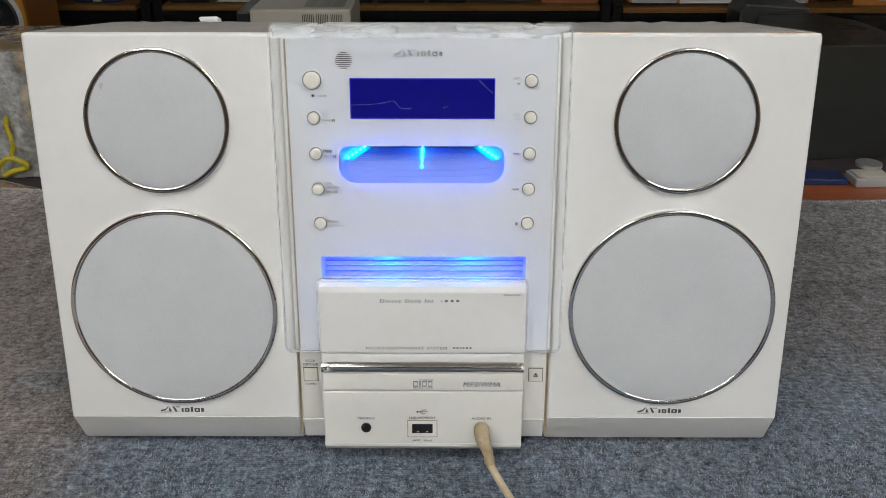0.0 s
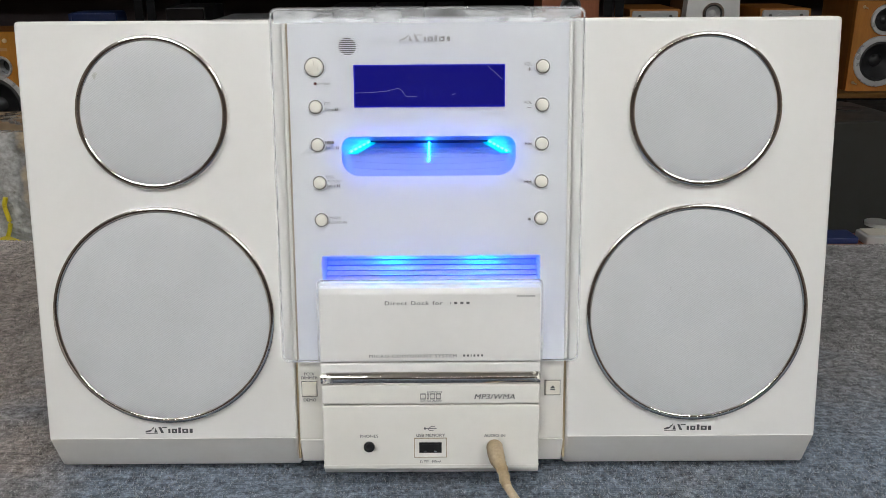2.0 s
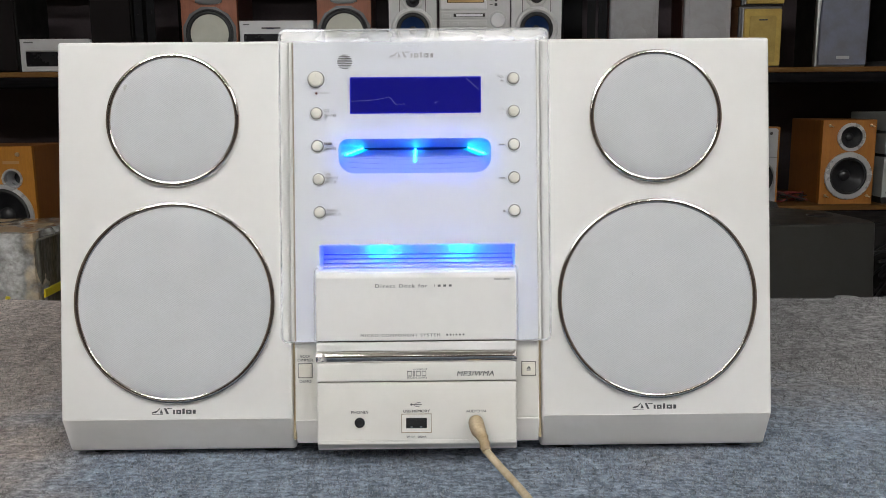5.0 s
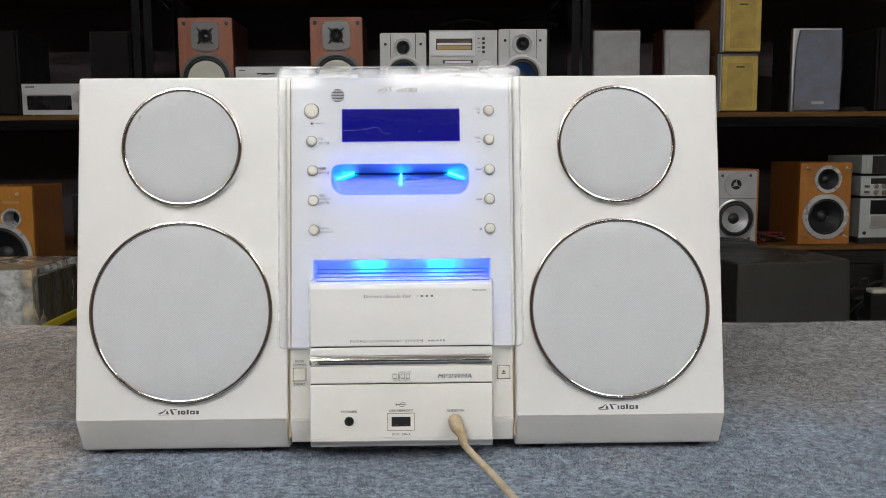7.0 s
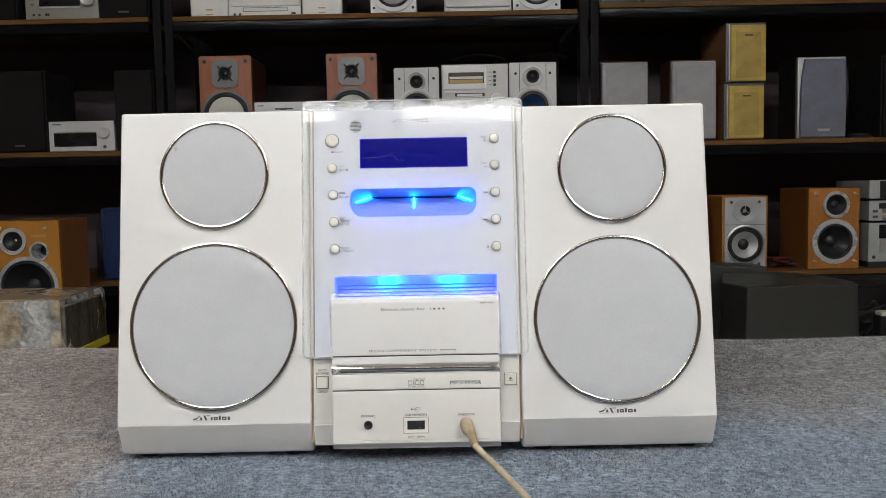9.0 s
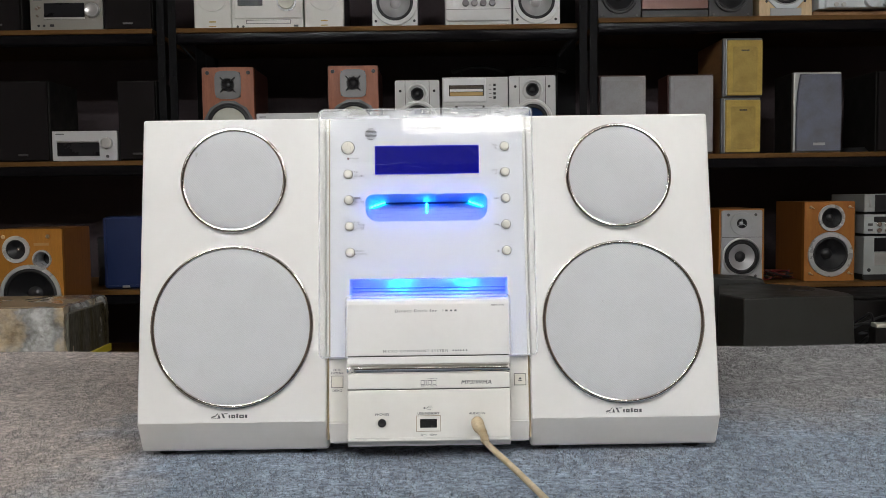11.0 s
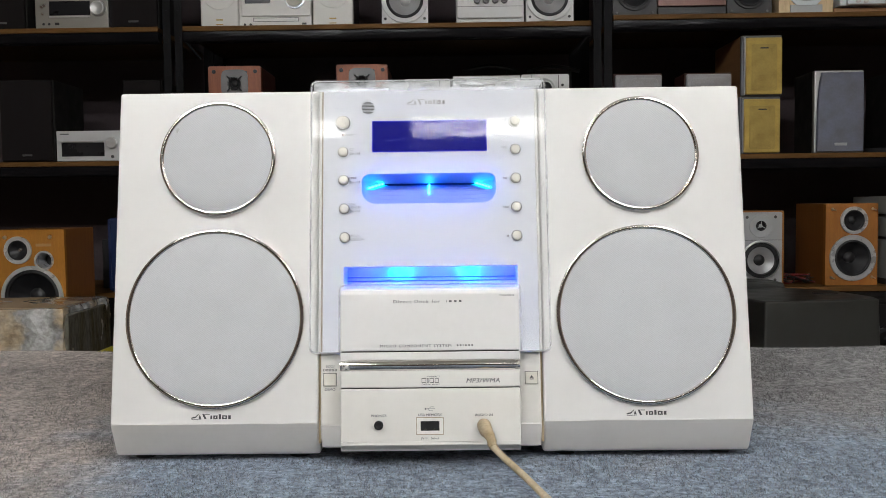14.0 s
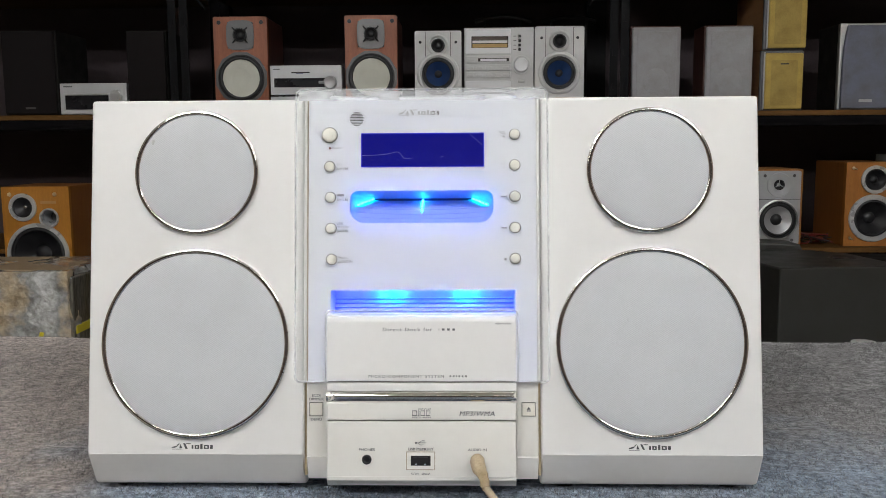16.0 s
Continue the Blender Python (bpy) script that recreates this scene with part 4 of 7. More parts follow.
    part("recess_slope", prism([(0.0199, st), (0.0199, sb), (0.0075, sb)], win[0], win[1]), RECESS, cu, "ribbed slope tinted lilac for the blue light")
    for k in range(6):
        q = (k + 0.4) / 6.4
        y, z = 0.0199 - 0.0124 * q, st + (sb - st) * q
        part("recess_rib", prism([(y - 0.0003, z - 0.0004), (y - 0.0011, z + 0.0004), (y + 0.0003, z + 0.0004)], win[0], win[1]), RIBBLUE, cu)
    # Ledge added to keep the diodes' light off the dock door.
    part("light_shelf", box(win[0], win[1], 0.0042, 0.0093, win[3] + 0.0003, win[3] + 0.0010), RECESS, cu)
    part("light_shelf", box(win[0], win[1], 0.0042, 0.0048, win[3] + 0.0010, win[3] + 0.0060), RECESS, cu)
    part("light_strip", box(win[0] + 0.001, win[1] - 0.001, 0.0100, 0.0115, win[3] + 0.0040, win[3] + 0.0050, 0.0003), BLUE, cu, "blue light strip")
    for lx in (-0.0225, 0.0305):
        part("led", box(lx - 0.004, lx + 0.004, 0.0128, 0.0140, win[3] + 0.0016, win[3] + 0.0028, 0.0003), DOCKLED, cu, "bright cyan diode light")
    # Black strip added to stand for the shadow behind the door lip.
    part("door_shade_strip", box(-0.0540, 0.0540, 0.0040, 0.0046, 0.1230, 0.1257), BLACK, cu)
    # display
    part("display", box(disp[0], disp[1], -0.0054, -0.0046, disp[2], disp[3], 0.0002), LCD, cu, "dark blue backlit display")
    b = 0.0006
    part("display_edge", frame_with_holes(disp[0] - b, disp[1] + b, disp[2] - b, disp[3] + b, -0.0055, -0.0046, [disp]), LCD_EDGE, cu)
    lettering("AUDIO", -0.0281, 0.2336, 0.0070, LCD_SEG, cu, -0.00548, gap=1.25, name="display_text")
    lettering("IN", 0.0194, 0.2336, 0.0070, LCD_SEG, cu, -0.00548, gap=1.25, name="display_text")
    for line in (((-0.0428, 0.2377), (-0.0340, 0.2379), (-0.0249, 0.2386), (-0.0178, 0.2403), (-0.0159, 0.2392), (-0.0133, 0.2355), (-0.0071, 0.2356)), ((0.0123, 0.2360), (0.0150, 0.2371)), ((0.0334, 0.2526), (0.0418, 0.2449))):
        part("scratch", tube_bm([Vector((x + 0.0008, -0.00562, z - 0.0004)) for x, z in line], 0.0001, 4), SCRATCH, cu, "hairline scratch")
    # buttons on the panel
    for bx, bz, r, nm in [(-0.0648, 0.2519, 0.0050, "power_button")] + [(-0.0647 + 0.0005 * k, z, 0.0034, "button") for k, z in enumerate((0.2295, 0.2078, 0.1859, 0.1641))] + [(0.0656, z, 0.0034, "button") for z in (0.2516, 0.2300, 0.2079, 0.1860, 0.1643)]:
        part("button_gap", lathe([(r + 0.0014, 0.0), (r + 0.0011, -0.0006), (r + 0.0007, -0.0006), (r + 0.0006, 0.0004)], bx, Y, bz, 32), PANELW, cu)
        part("button_well", lathe([(r + 0.0008, -0.0003), (0.0, -0.0003)], bx, Y, bz, 32), WELL, cu)
        part(nm, lathe([(r, 0.0), (r, -0.0018), (r * 0.97, -0.0023), (r * 0.86, -0.0027), (r * 0.82, -0.0028), (0.0, -0.0029)], bx, Y, bz, 32), BUTTON, cu)
    part("power_symbol", merge(box(-0.0650, -0.0646, -0.0082, -0.0078, 0.2529, 0.2551), box(-0.0626, -0.0622, -0.0082, -0.0078, 0.2501, 0.2519), tube_bm([(-0.0676 + 0.0016 * math.cos(a), -0.0080, 0.2509 + 0.0016 * math.sin(a)) for a in np.linspace(3.3, 5.6, 7)], 0.0002, 4)), FAINTPRINT, cu)
    part("standby_light", lathe([(0.0009, 0.0), (0.0008, -0.0006), (0.0, -0.0008)], -0.0646, Y, 0.2427, 16), plain("dark_red_lens", (0.10, 0.012, 0.012), 0.3), cu)
    yt = -0.0056
    lettering("STANDBY", -0.0633, 0.2421, 0.0012, LABELPRINT, cu, yt)
    lettering("CD", -0.0598, 0.2305, 0.0018, LABELPRINT, cu, yt)
    bars([(-0.0598, -0.0592), (-0.0588, -0.0576), (-0.0573, -0.0561), (-0.0558, -0.0546)], 0.2085, 0.2102, yt, LABELPRINT, cu)
    lettering("USB", -0.0598, 0.1885, 0.0018, LABELPRINT, cu, yt)
    lettering("MEMORY", -0.0598, 0.1861, 0.0016, LABELPRINT, cu, yt)
    lettering("FM/AM/", -0.0598, 0.1644, 0.0018, LABELPRINT, cu, yt)
    lettering("AUDIO IN", -0.0598, 0.1617, 0.0018, LABELPRINT, cu, yt)
    for z in (0.2272, 0.2052, 0.1832):
        t = 0.00022
        tri = [[(-0.0593, z), (-0.0593 + t, z), (-0.0593 + t, z + 0.0018), (-0.0593, z + 0.0018)], [(-0.0593, z), (-0.0563, z + 0.0009), (-0.0563, z + 0.0009 + t), (-0.0593, z + t)], [(-0.0593, z + 0.0018 - t), (-0.0563, z + 0.0009 - t), (-0.0563, z + 0.0009), (-0.0593, z + 0.0018)]]
        shapes([*tri, [(-0.0554, z), (-0.0551, z), (-0.0544, z + 0.0018), (-0.0547, z + 0.0018)], [(-0.0537, z), (-0.0531, z), (-0.0531, z + 0.0018), (-0.0537, z + 0.0018)], [(-0.0526, z), (-0.0520, z), (-0.0520, z + 0.0018), (-0.0526, z + 0.0018)]], yt, LABELPRINT, cu)
    for z, s in ((0.2521, "+"), (0.2306, "-")):
        lettering("VOL", 0.0597, z, 0.0018, LABELPRINT, cu, yt, "RIGHT")
        part("symbol", merge(*([box(0.0570, 0.0591, yt, yt + 0.0003, z - 0.0022, z - 0.0018)] + ([box(0.05785, 0.05825, yt - 0.0001, yt + 0.0003, z - 0.0031, z - 0.0009)] if s == "+" else []))), LABELPRINT, cu)
    for z, fl in ((0.2071, 1), (0.1851, -1)):
        c = 0.0578
        tris = [[(c - 0.0019 * fl, z), (c - 0.0019 * fl, z + 0.0016), (c - 0.0001 * fl, z + 0.0008)], [(c, z), (c, z + 0.0016), (c + 0.0018 * fl, z + 0.0008)], [(c + 0.0018 * fl, z), (c + 0.0021 * fl, z), (c + 0.0021 * fl, z + 0.0016), (c + 0.0018 * fl, z + 0.0016)]]
        shapes(tris, yt, LABELPRINT, cu)
    part("symbol", box(0.0580, 0.0596, yt, yt + 0.0003, 0.1631, 0.1647), LABELPRINT, cu)
    # round sensor grid
    for k in range(9):
        z = 0.2634 + (k - 4) * 0.00112
        h = math.sqrt(max(0.0, 0.0049 ** 2 - (z - 0.2634) ** 2))
        if h > 0.001:
            part("sensor_slit", box(-0.0457 - h, -0.0457 + h, Y - 0.0003, Y + 0.0004, z - 0.00024, z + 0.00024), GREYPRINT, cu)
    maker_mark(-0.0160, 0.2655, 0.0305, 0.0046, SILVERPRINT, cu, yt)
    # clear plate with a notch round the dock
    w, zb, zt, r = 0.0885, 0.0785, 0.2838, 0.0042
    nx, nz = 0.0668, 0.1280
    out = arc(w - r, zt - r, r, 0, 90) + arc(-w + r, zt - r, r, 90, 180) + arc(-w + r, zb + r, r, 180, 270) + [(-nx, zb)] + arc(-nx + 0.003, nz - 0.003, 0.003, 180, 90, 4) + arc(nx - 0.003, nz - 0.003, 0.003, 90, 0, 4) + [(nx, zb)] + arc(w - r, zb + r, r, 270, 360)
    pl = part("clear_plate", plate(out, -0.0095, -0.0058, 0.0009, 3), ACRYLIC, cu, "clear scratched acrylic front plate")
    pl.visible_shadow = False
    # Edge and top band carry the plate's glints as white colour.
    rp = [Vector((x, -0.0076, z)) for x, z in out] + [Vector((out[0][0], -0.0076, out[0][1]))]
    edge = part("plate_edge", tube_bm(rp, 0.0009, 8), EDGEGLINT, cu, "plate edge with its glint painted white")
    edge.visible_shadow = False
    haze = part("plate_top", box(-0.0868, 0.0868, -0.0066, -0.0062, 0.2762, 0.2830), HAZE, cu, "clear upper plate edge with painted reflection streaks")
    haze.visible_shadow = False
    dots = bmesh.new()
    for row, (dz, r) in enumerate(((0.0003, 0.00044), (0.0011, 0.00032))):
        for k in range(134):
            cx, cz = -0.0798 + 0.0012 * (k + 0.5 * (row % 2)), 0.2785 + dz
            dots.faces.new([dots.verts.new((cx + r * math.cos(t), Y + 0.0001, cz + r * math.sin(t))) for t in np.linspace(0, 2 * math.pi, 6, endpoint=False)])
    tagged(part("dotted_border", dots, PANELW, cu, "rows of fine printed white dots"), kind="stuff")
    # dock door, disc tray, lower front
    YF = -0.0125
    part("dock_door", prism([(YF, 0.0795), (YF, 0.1208), (YF + 0.0018, 0.1241), (0.0035, 0.1250), (0.0035, 0.0795)], -0.0655, 0.0655, 0.0008, 3), DOCKW, cu, "white dock door")
    lettering("Direct Dock for", -0.0268, 0.1142, 0.0024, GREYPRINT, cu, YF - 0.0003, wide=1.17, gap=1.28)
    bars([(0.0122, 0.0126), (0.0143, 0.0162), (0.0180, 0.0198), (0.0216, 0.0234)], 0.1146, 0.1160, YF - 0.0003, GREYPRINT, cu)
    lettering("PUSH-OPEN", 0.0618, 0.1187, 0.0012, GREYPRINT, cu, YF - 0.0002, "RIGHT", wide=1.15)
    lettering("MICRO COMPONENT SYSTEM", -0.0365, 0.0822, 0.0019, GREYPRINT, cu, YF - 0.0003, wide=1.16, gap=1.30)
    bars([(0.0196, 0.0208), (0.0218, 0.0230), (0.0240, 0.0246), (0.0257, 0.0268), (0.0280, 0.0291), (0.0303, 0.0314)], 0.0826, 0.0838, YF - 0.0003, GREYPRINT, cu)
    part("tray_gap", box(-0.0650, 0.0650, YF + 0.004, 0.02, 0.0100, 0.0800), GAP, cu)
    part("tray_lip", box(-0.0655, 0.0655, YF, YF + 0.02, 0.0728, 0.0786, 0.0007), DOCKW, cu)
    part("chrome_strip", prism([(YF + 0.0012 - 0.0030 * math.sin(v), 0.0691 - 0.0036 * math.cos(v)) for v in np.linspace(0.0, math.pi, 15)] + [(YF + 0.008, 0.0727), (YF + 0.008, 0.0655)], -0.0655, 0.0655), CHROME_WORN, cu, "worn chrome strip")
    part("tray_front", box(-0.0653, 0.0653, YF - 0.0002, YF + 0.02, 0.0530, 0.0653, 0.0009), CREAM, cu, "white disc tray front")
    part("lower_front", prism([(YF, 0.0120), (YF, 0.0522), (0.03, 0.0522), (0.03, under(0.03)), (YF + 0.006, 0.0078)], -0.0652, 0.0652, 0.0009, 3), CREAM, cu, "white lower front")
    part("lower_plinth", prism([(YF - 0.0003, 0.0146), (YF + 0.003, 0.0146), (YF + 0.0090, 0.0076), (YF + 0.0057, 0.0074)], -0.0653, 0.0653), BASEGREY, cu, "warm white lower edge")
    # disc emblem as plain shapes
    for a, b, z0, z1 in ((-0.0062, -0.0030, 0.0562, 0.0598), (-0.0022, -0.0012, 0.0562, 0.0598), (-0.0004, 0.0026, 0.0562, 0.0598), (0.0034, 0.0062, 0.0562, 0.0598)):
        part("emblem", frame_with_holes(a, b, z0, z1, YF - 0.0006, YF, [(a + 0.0003, b - 0.0003, z0 + 0.0005, z1 - 0.0005)]), GREYPRINT, cu)
    lettering("COMPACT", -0.0022, 0.0604, 0.0009, GREYPRINT, cu, YF - 0.0006, wide=1.5)
    lettering("DIGITAL AUDIO", -0.0062, 0.0548, 0.0009, GREYPRINT, cu, YF - 0.0006, wide=1.38)
    lettering("MP3/WMA", 0.0258, 0.0562, 0.0032, DARKPRINT, cu, YF - 0.0006, wide=1.12, gap=1.08, slant=0.22)
    # sockets
    part("phones_socket", lathe([(0.0034, 0.0), (0.0032, -0.0011), (0.0023, -0.0011), (0.0019, -0.0003), (0.0017, -0.0002), (0.0, -0.0002)], -0.0375, YF, 0.0262, 32), BLACK, cu, "black headphone socket")
    part("usb_bezel", frame_with_holes(-0.0098, 0.0090, 0.0197, 0.0313, YF - 0.0004, YF + 0.001, [(-0.0072, 0.0064, 0.0222, 0.0290)]), CREAM, cu)
    part("usb_outline", frame_with_holes(-0.0103, 0.0095, 0.0192, 0.0318, YF - 0.0003, YF + 0.001, [(-0.0098, 0.0090, 0.0197, 0.0313)]), SEAM, cu)
    part("usb_socket", box(-0.0072, 0.0064, YF - 0.0003, YF + 0.0008, 0.0222, 0.0290), BLACK, cu, "black socket")
    part("usb_tongue", box(-0.0055, 0.0047, YF - 0.0006, YF + 0.0002, 0.0262, 0.0278), BLACK, cu)
    for sx in (-0.0036, 0.0026):
        part("spring_contact", box(sx - 0.0008, sx + 0.0008, YF - 0.0005, YF + 0.0003, 0.0226, 0.0236, 0.0002), CHROME, cu)
    part("usb_symbol", merge(box(-0.0034, 0.0034, YF - 0.0004, YF, 0.0376, 0.0379), box(0.0004, 0.0024, YF - 0.0004, YF, 0.0390, 0.0393), box(-0.0006, 0.0016, YF - 0.0004, YF, 0.0362, 0.0365), plate([(-0.0014, 0.0378), (0.0004, 0.0390), (0.0004, 0.0393), (-0.0017, 0.0378)], YF - 0.0004, YF), plate([(-0.0024, 0.0377), (-0.0006, 0.0362), (-0.0006, 0.0365), (-0.0021, 0.0377)], YF - 0.0004, YF), lathe([(0.0007, 0), (0.0007, -0.0004), (0, -0.0004)], -0.0036, YF, 0.03775, 12)), GREYPRINT, cu)
    lettering("USB MEMORY", -0.0004, 0.0326, 0.0018, GREYPRINT, cu, YF - 0.0003, "CENTER", wide=1.12)
    lettering("PHONES", -0.0375, 0.0322, 0.0018, GREYPRINT, cu, YF - 0.0003, "CENTER", wide=1.15)
    lettering("AUDIO IN", 0.0385, 0.0322, 0.0018, GREYPRINT, cu, YF - 0.0003, "CENTER", wide=1.12)
    lettering("5V", -0.0070, 0.0160, 0.0014, GREYPRINT, cu, YF - 0.0003)
    lettering("500mA", 0.0002, 0.0160, 0.0014, GREYPRINT, cu, YF - 0.0003)
    part("symbol", merge(box(-0.0044, -0.0016, YF - 0.0004, YF, 0.0170, 0.0172), *[box(-0.0044 + 0.001 * k, -0.0037 + 0.001 * k, YF - 0.0004, YF, 0.0163, 0.0165) for k in range(3)]), GREYPRINT, cu)
    # side pieces with their buttons
    for s in (-1, 1):
        x0, x1 = sorted((0.0660 * s, 0.0815 * s))
        part("side_panel", prism([(0.0003, 0.0265), (0.0003, 0.0780), (0.03, 0.0780), (0.03, under(0.03)), (0.0080, 0.0090)], x0, x1, 0.0010, 3), CREAM, cu, "cream side panel")
        part("side_plinth", prism([(-0.0002, 0.0258), (0.02, 0.0258), (0.02, 0.0086), (0.0076, 0.0086)], x0 - 0.0001, x1 + 0.0001, 0.0008), BASEGREY, cu)
        bx = 0.0746 * s
        part("key_frame", frame_with_holes(bx - 0.0048, bx + 0.0048, 0.0540, 0.0636, -0.0004, 0.001, [(bx - 0.0045, bx + 0.0045, 0.0543, 0.0633)]), GAP, cu)
        part("square_key", box(bx - 0.00445, bx + 0.00445, -0.0012, 0.0015, 0.05435, 0.06325, 0.0006), BUTTON, cu)
    lettering("ECO/", -0.0746, 0.0675, 0.0018, GREYPRINT, cu, -0.0001, "CENTER", wide=1.1)
    lettering("DIMMER", -0.0746, 0.0650, 0.0018, GREYPRINT, cu, -0.0001, "CENTER", wide=1.1)
    lettering("DEMO", -0.0746, 0.0508, 0.0018, GREYPRINT, cu, -0.0001, "CENTER", wide=1.1)
    shapes([[(0.0731, 0.0588), (0.0761, 0.0588), (0.0746, 0.0606)], [(0.0731, 0.0576), (0.0761, 0.0576), (0.0761, 0.0582), (0.0731, 0.0582)]], -0.0016, DARKPRINT, cu)
    # bare wooden edges of the neighbours showing in the joints
    for s in (-1, 1):
        xa, xb = sorted((0.0818 * s, 0.0832 * s))
        part("joint", box(xa, xb, 0.004, 0.05, 0.012, 0.0780), YELLOWED, cu)


centre_unit()


def audio_cable():
    cb = thing("audio_cable", "dirty cream audio cable with a moulded plug", "cable", pose(0, 0, 0))
    a = SET @ Vector((0.0385, -0.0120, 0.0255))
    n = (SET.to_3x3() @ Vector((0.0, -1, 0))).normalized()
    p = [a, a + n * 0.007, a + n * 0.014 + Vector((0.0012, 0, -0.0030)), a + n * 0.021 + Vector((0.0034, 0, -0.0058)), Vector((0.0440, -0.0600, 0.0232))]
    part("plug", tube_bm(spline(p, 4), [0.0050] * 5 + [0.0050, 0.0049, 0.0048, 0.0047, 0.0040, 0.0040, 0.0034, 0.0037, 0.0030, 0.0034, 0.0027, 0.0030], 18), PLUGM, cb, "moulded plug")
    q = [Vector((0.0418, -0.0560, 0.0248)), Vector((0.0440, -0.0600, 0.0232)), Vector((0.0500, -0.0730, 0.0202)), Vector((0.0625, -0.1000, 0.0150)), Vector((0.0820, -0.1500, 0.0075)), Vector((0.0990, -0.1950, 0.0034)), Vector((0.130, -0.265, 0.0034)), Vector((0.20, -0.36, 0.0034)), Vector((0.33, -0.45, 0.0034))]
    part("cord", tube_bm(spline(q, 10), 0.0024, 12), CABLE, cb)


audio_cable()

# ---- things on the rack behind ----
F = 2.10  # front plane of the things on the shelves
Z_TOP, Z_MID, Z_LOW, Z_BASE = 0.7525, 0.336, -0.082, -0.335


def rack():
    posts = (-1.86, -0.862, -0.826, 0.480, 0.513, 1.92)
    bays = ((-1.84, -0.892), (-0.818, 0.462), (0.531, 1.90))
    for i, (a, b) in enumerate(bays):
        rk = thing("storage_rack", "black steel storage rack bay with chipboard shelves", "rack", pose(0, 0, 0), group="storage racks")
        for x in (posts[2 * i], posts[2 * i + 1]):
            part("post", merge(box(x - 0.012, x + 0.012, 2.055, 2.060, FLOOR_Z, 1.45), box(x - 0.002, x + 0.002, 2.060, 2.09, FLOOR_Z, 1.45), *[box(x - 0.004, x + 0.004, 2.053, 2.055, -0.7 + 0.1 * k, -0.68 + 0.1 * k) for k in range(21)]), RACK, rk)
            part("rear_post", box(x - 0.017, x + 0.017, 2.52, 2.56, FLOOR_Z, 1.45), RACK, rk)
        for z in (Z_TOP + (0.0165 if i == 2 else 0), Z_MID - (0.003 if i == 2 else 0), Z_LOW - (0.006 if i == 2 else 0), Z_BASE):
            part("shelf", box(a, b, 2.062, 2.55, z - 0.015, z, 0.0015), BOARD, rk, "brown chipboard shelf")
            # Thin sheet under each shelf, darker than its board.
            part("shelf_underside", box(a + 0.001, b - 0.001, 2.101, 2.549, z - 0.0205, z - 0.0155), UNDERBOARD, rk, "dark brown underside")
            part("beam", prism([(2.0665, z - 0.0155), (2.066, z - 0.024), (2.0665, z - 0.044), (2.072, z - 0.048), (2.10, z - 0.048), (2.10, z - 0.0155)], a, b, 0.002), BEAM, rk)
        part("back_panel", box(a - 0.03, b + 0.03, 2.565, 2.57, FLOOR_Z, 1.45), BACKP, rk)
        for s, x in ((1, a), (-1, b)) if i == 1 else ():
            part("brace", tube_bm([(x, 2.075, Z_TOP - 0.035), (x + s * 0.055, 2.075, Z_TOP - 0.10)], 0.004, 6), RACK, rk)
    bench = thing("low_bench", "dark low bench standing before the rack", "bench", pose(0, 0, 0))
    part("bench_top", box(-1.9, 1.9, 1.15, 2.05, Z_BASE - 0.03, Z_BASE, 0.003), BACKP, bench)
    for x in (-1.8, 0, 1.8):
        for y in (1.2, 2.0):
            part("leg", box(x - 0.03, x + 0.03, y - 0.03, y + 0.03, FLOOR_Z, Z_BASE - 0.03, 0.003), RACK, bench)


rack()


def driver(parent, name, cx, cz, r, ring, cone, cap, y=0.0, ring_w=0.16, cap_r=0.3, deep=0.35, cap_out=True):
    """A loudspeaker driver: mounting ring, rubber surround, cone and dust cap."""
    ri = r * (1 - ring_w)
    rs = ri * 0.84
    base = part(name, lathe([(r, 0.001), (r, -0.003), (r * 0.985, -0.0045), (ri * 1.01, -0.0045), (ri, -0.002)], cx, y, cz, 40), ring, parent)
    part("surround", lathe([(ri * 1.005, -0.0015)] + [((ri + rs) / 2 + (ri - rs) / 2 * math.cos(a), -0.0015 - r * 0.05 * math.sin(a)) for a in np.linspace(0.2, math.pi - 0.1, 6)] + [(rs, 0.0)], cx, y, cz, 40), RUBBER, base)
    d = r * deep
    part("cone", lathe([(rs * 1.01, -0.0005), (rs * 0.7, d * 0.45), (r * cap_r * 0.95, d)], cx, y, cz, 40), cone, base)
    bulge = -r * cap_r * 0.5 if cap_out else 0.0
    part("dust_cap", lathe([(r * cap_r, d), (r * cap_r * 0.8, d + bulge * 0.55), (r * cap_r * 0.4, d + bulge * 0.9), (0, d + bulge)], cx, y, cz, 24), cap, base)
    return base


def cabinet(name, label, x0, x1, z0, h, depth, case, baffle=None, y=F, bt=0.012, bevel=0.003, group="", cat="loudspeaker", holes=()):
    """A box loudspeaker standing at its front's middle, its baffle cut out for the drivers; returns the thing and its width."""
    w = x1 - x0
    sp = thing(name, label, cat, pose((x0 + x1) / 2, y, z0), group=group)
    if not holes and baffle is None:
        part("cabinet", box(-w / 2, w / 2, 0.0, depth, 0.0, h, bevel, 3), case, sp)
    else:
        part("cabinet", open_box(-w / 2 + 0.0005, w / 2 - 0.0005, bt, depth, 0.0, h, bevel), case, sp)
        if holes:
            ol = round_rect(-w / 2, w / 2, 0.0005, h - 0.0005, bevel, 3)
            part("baffle", plate(ol, 0.0, bt, holes=holes), baffle or case, sp)
        else:
            part("baffle", box(-w / 2, w / 2, 0.0, bt, 0.0005, h - 0.0005, bevel, 3), baffle, sp)
    return sp, w


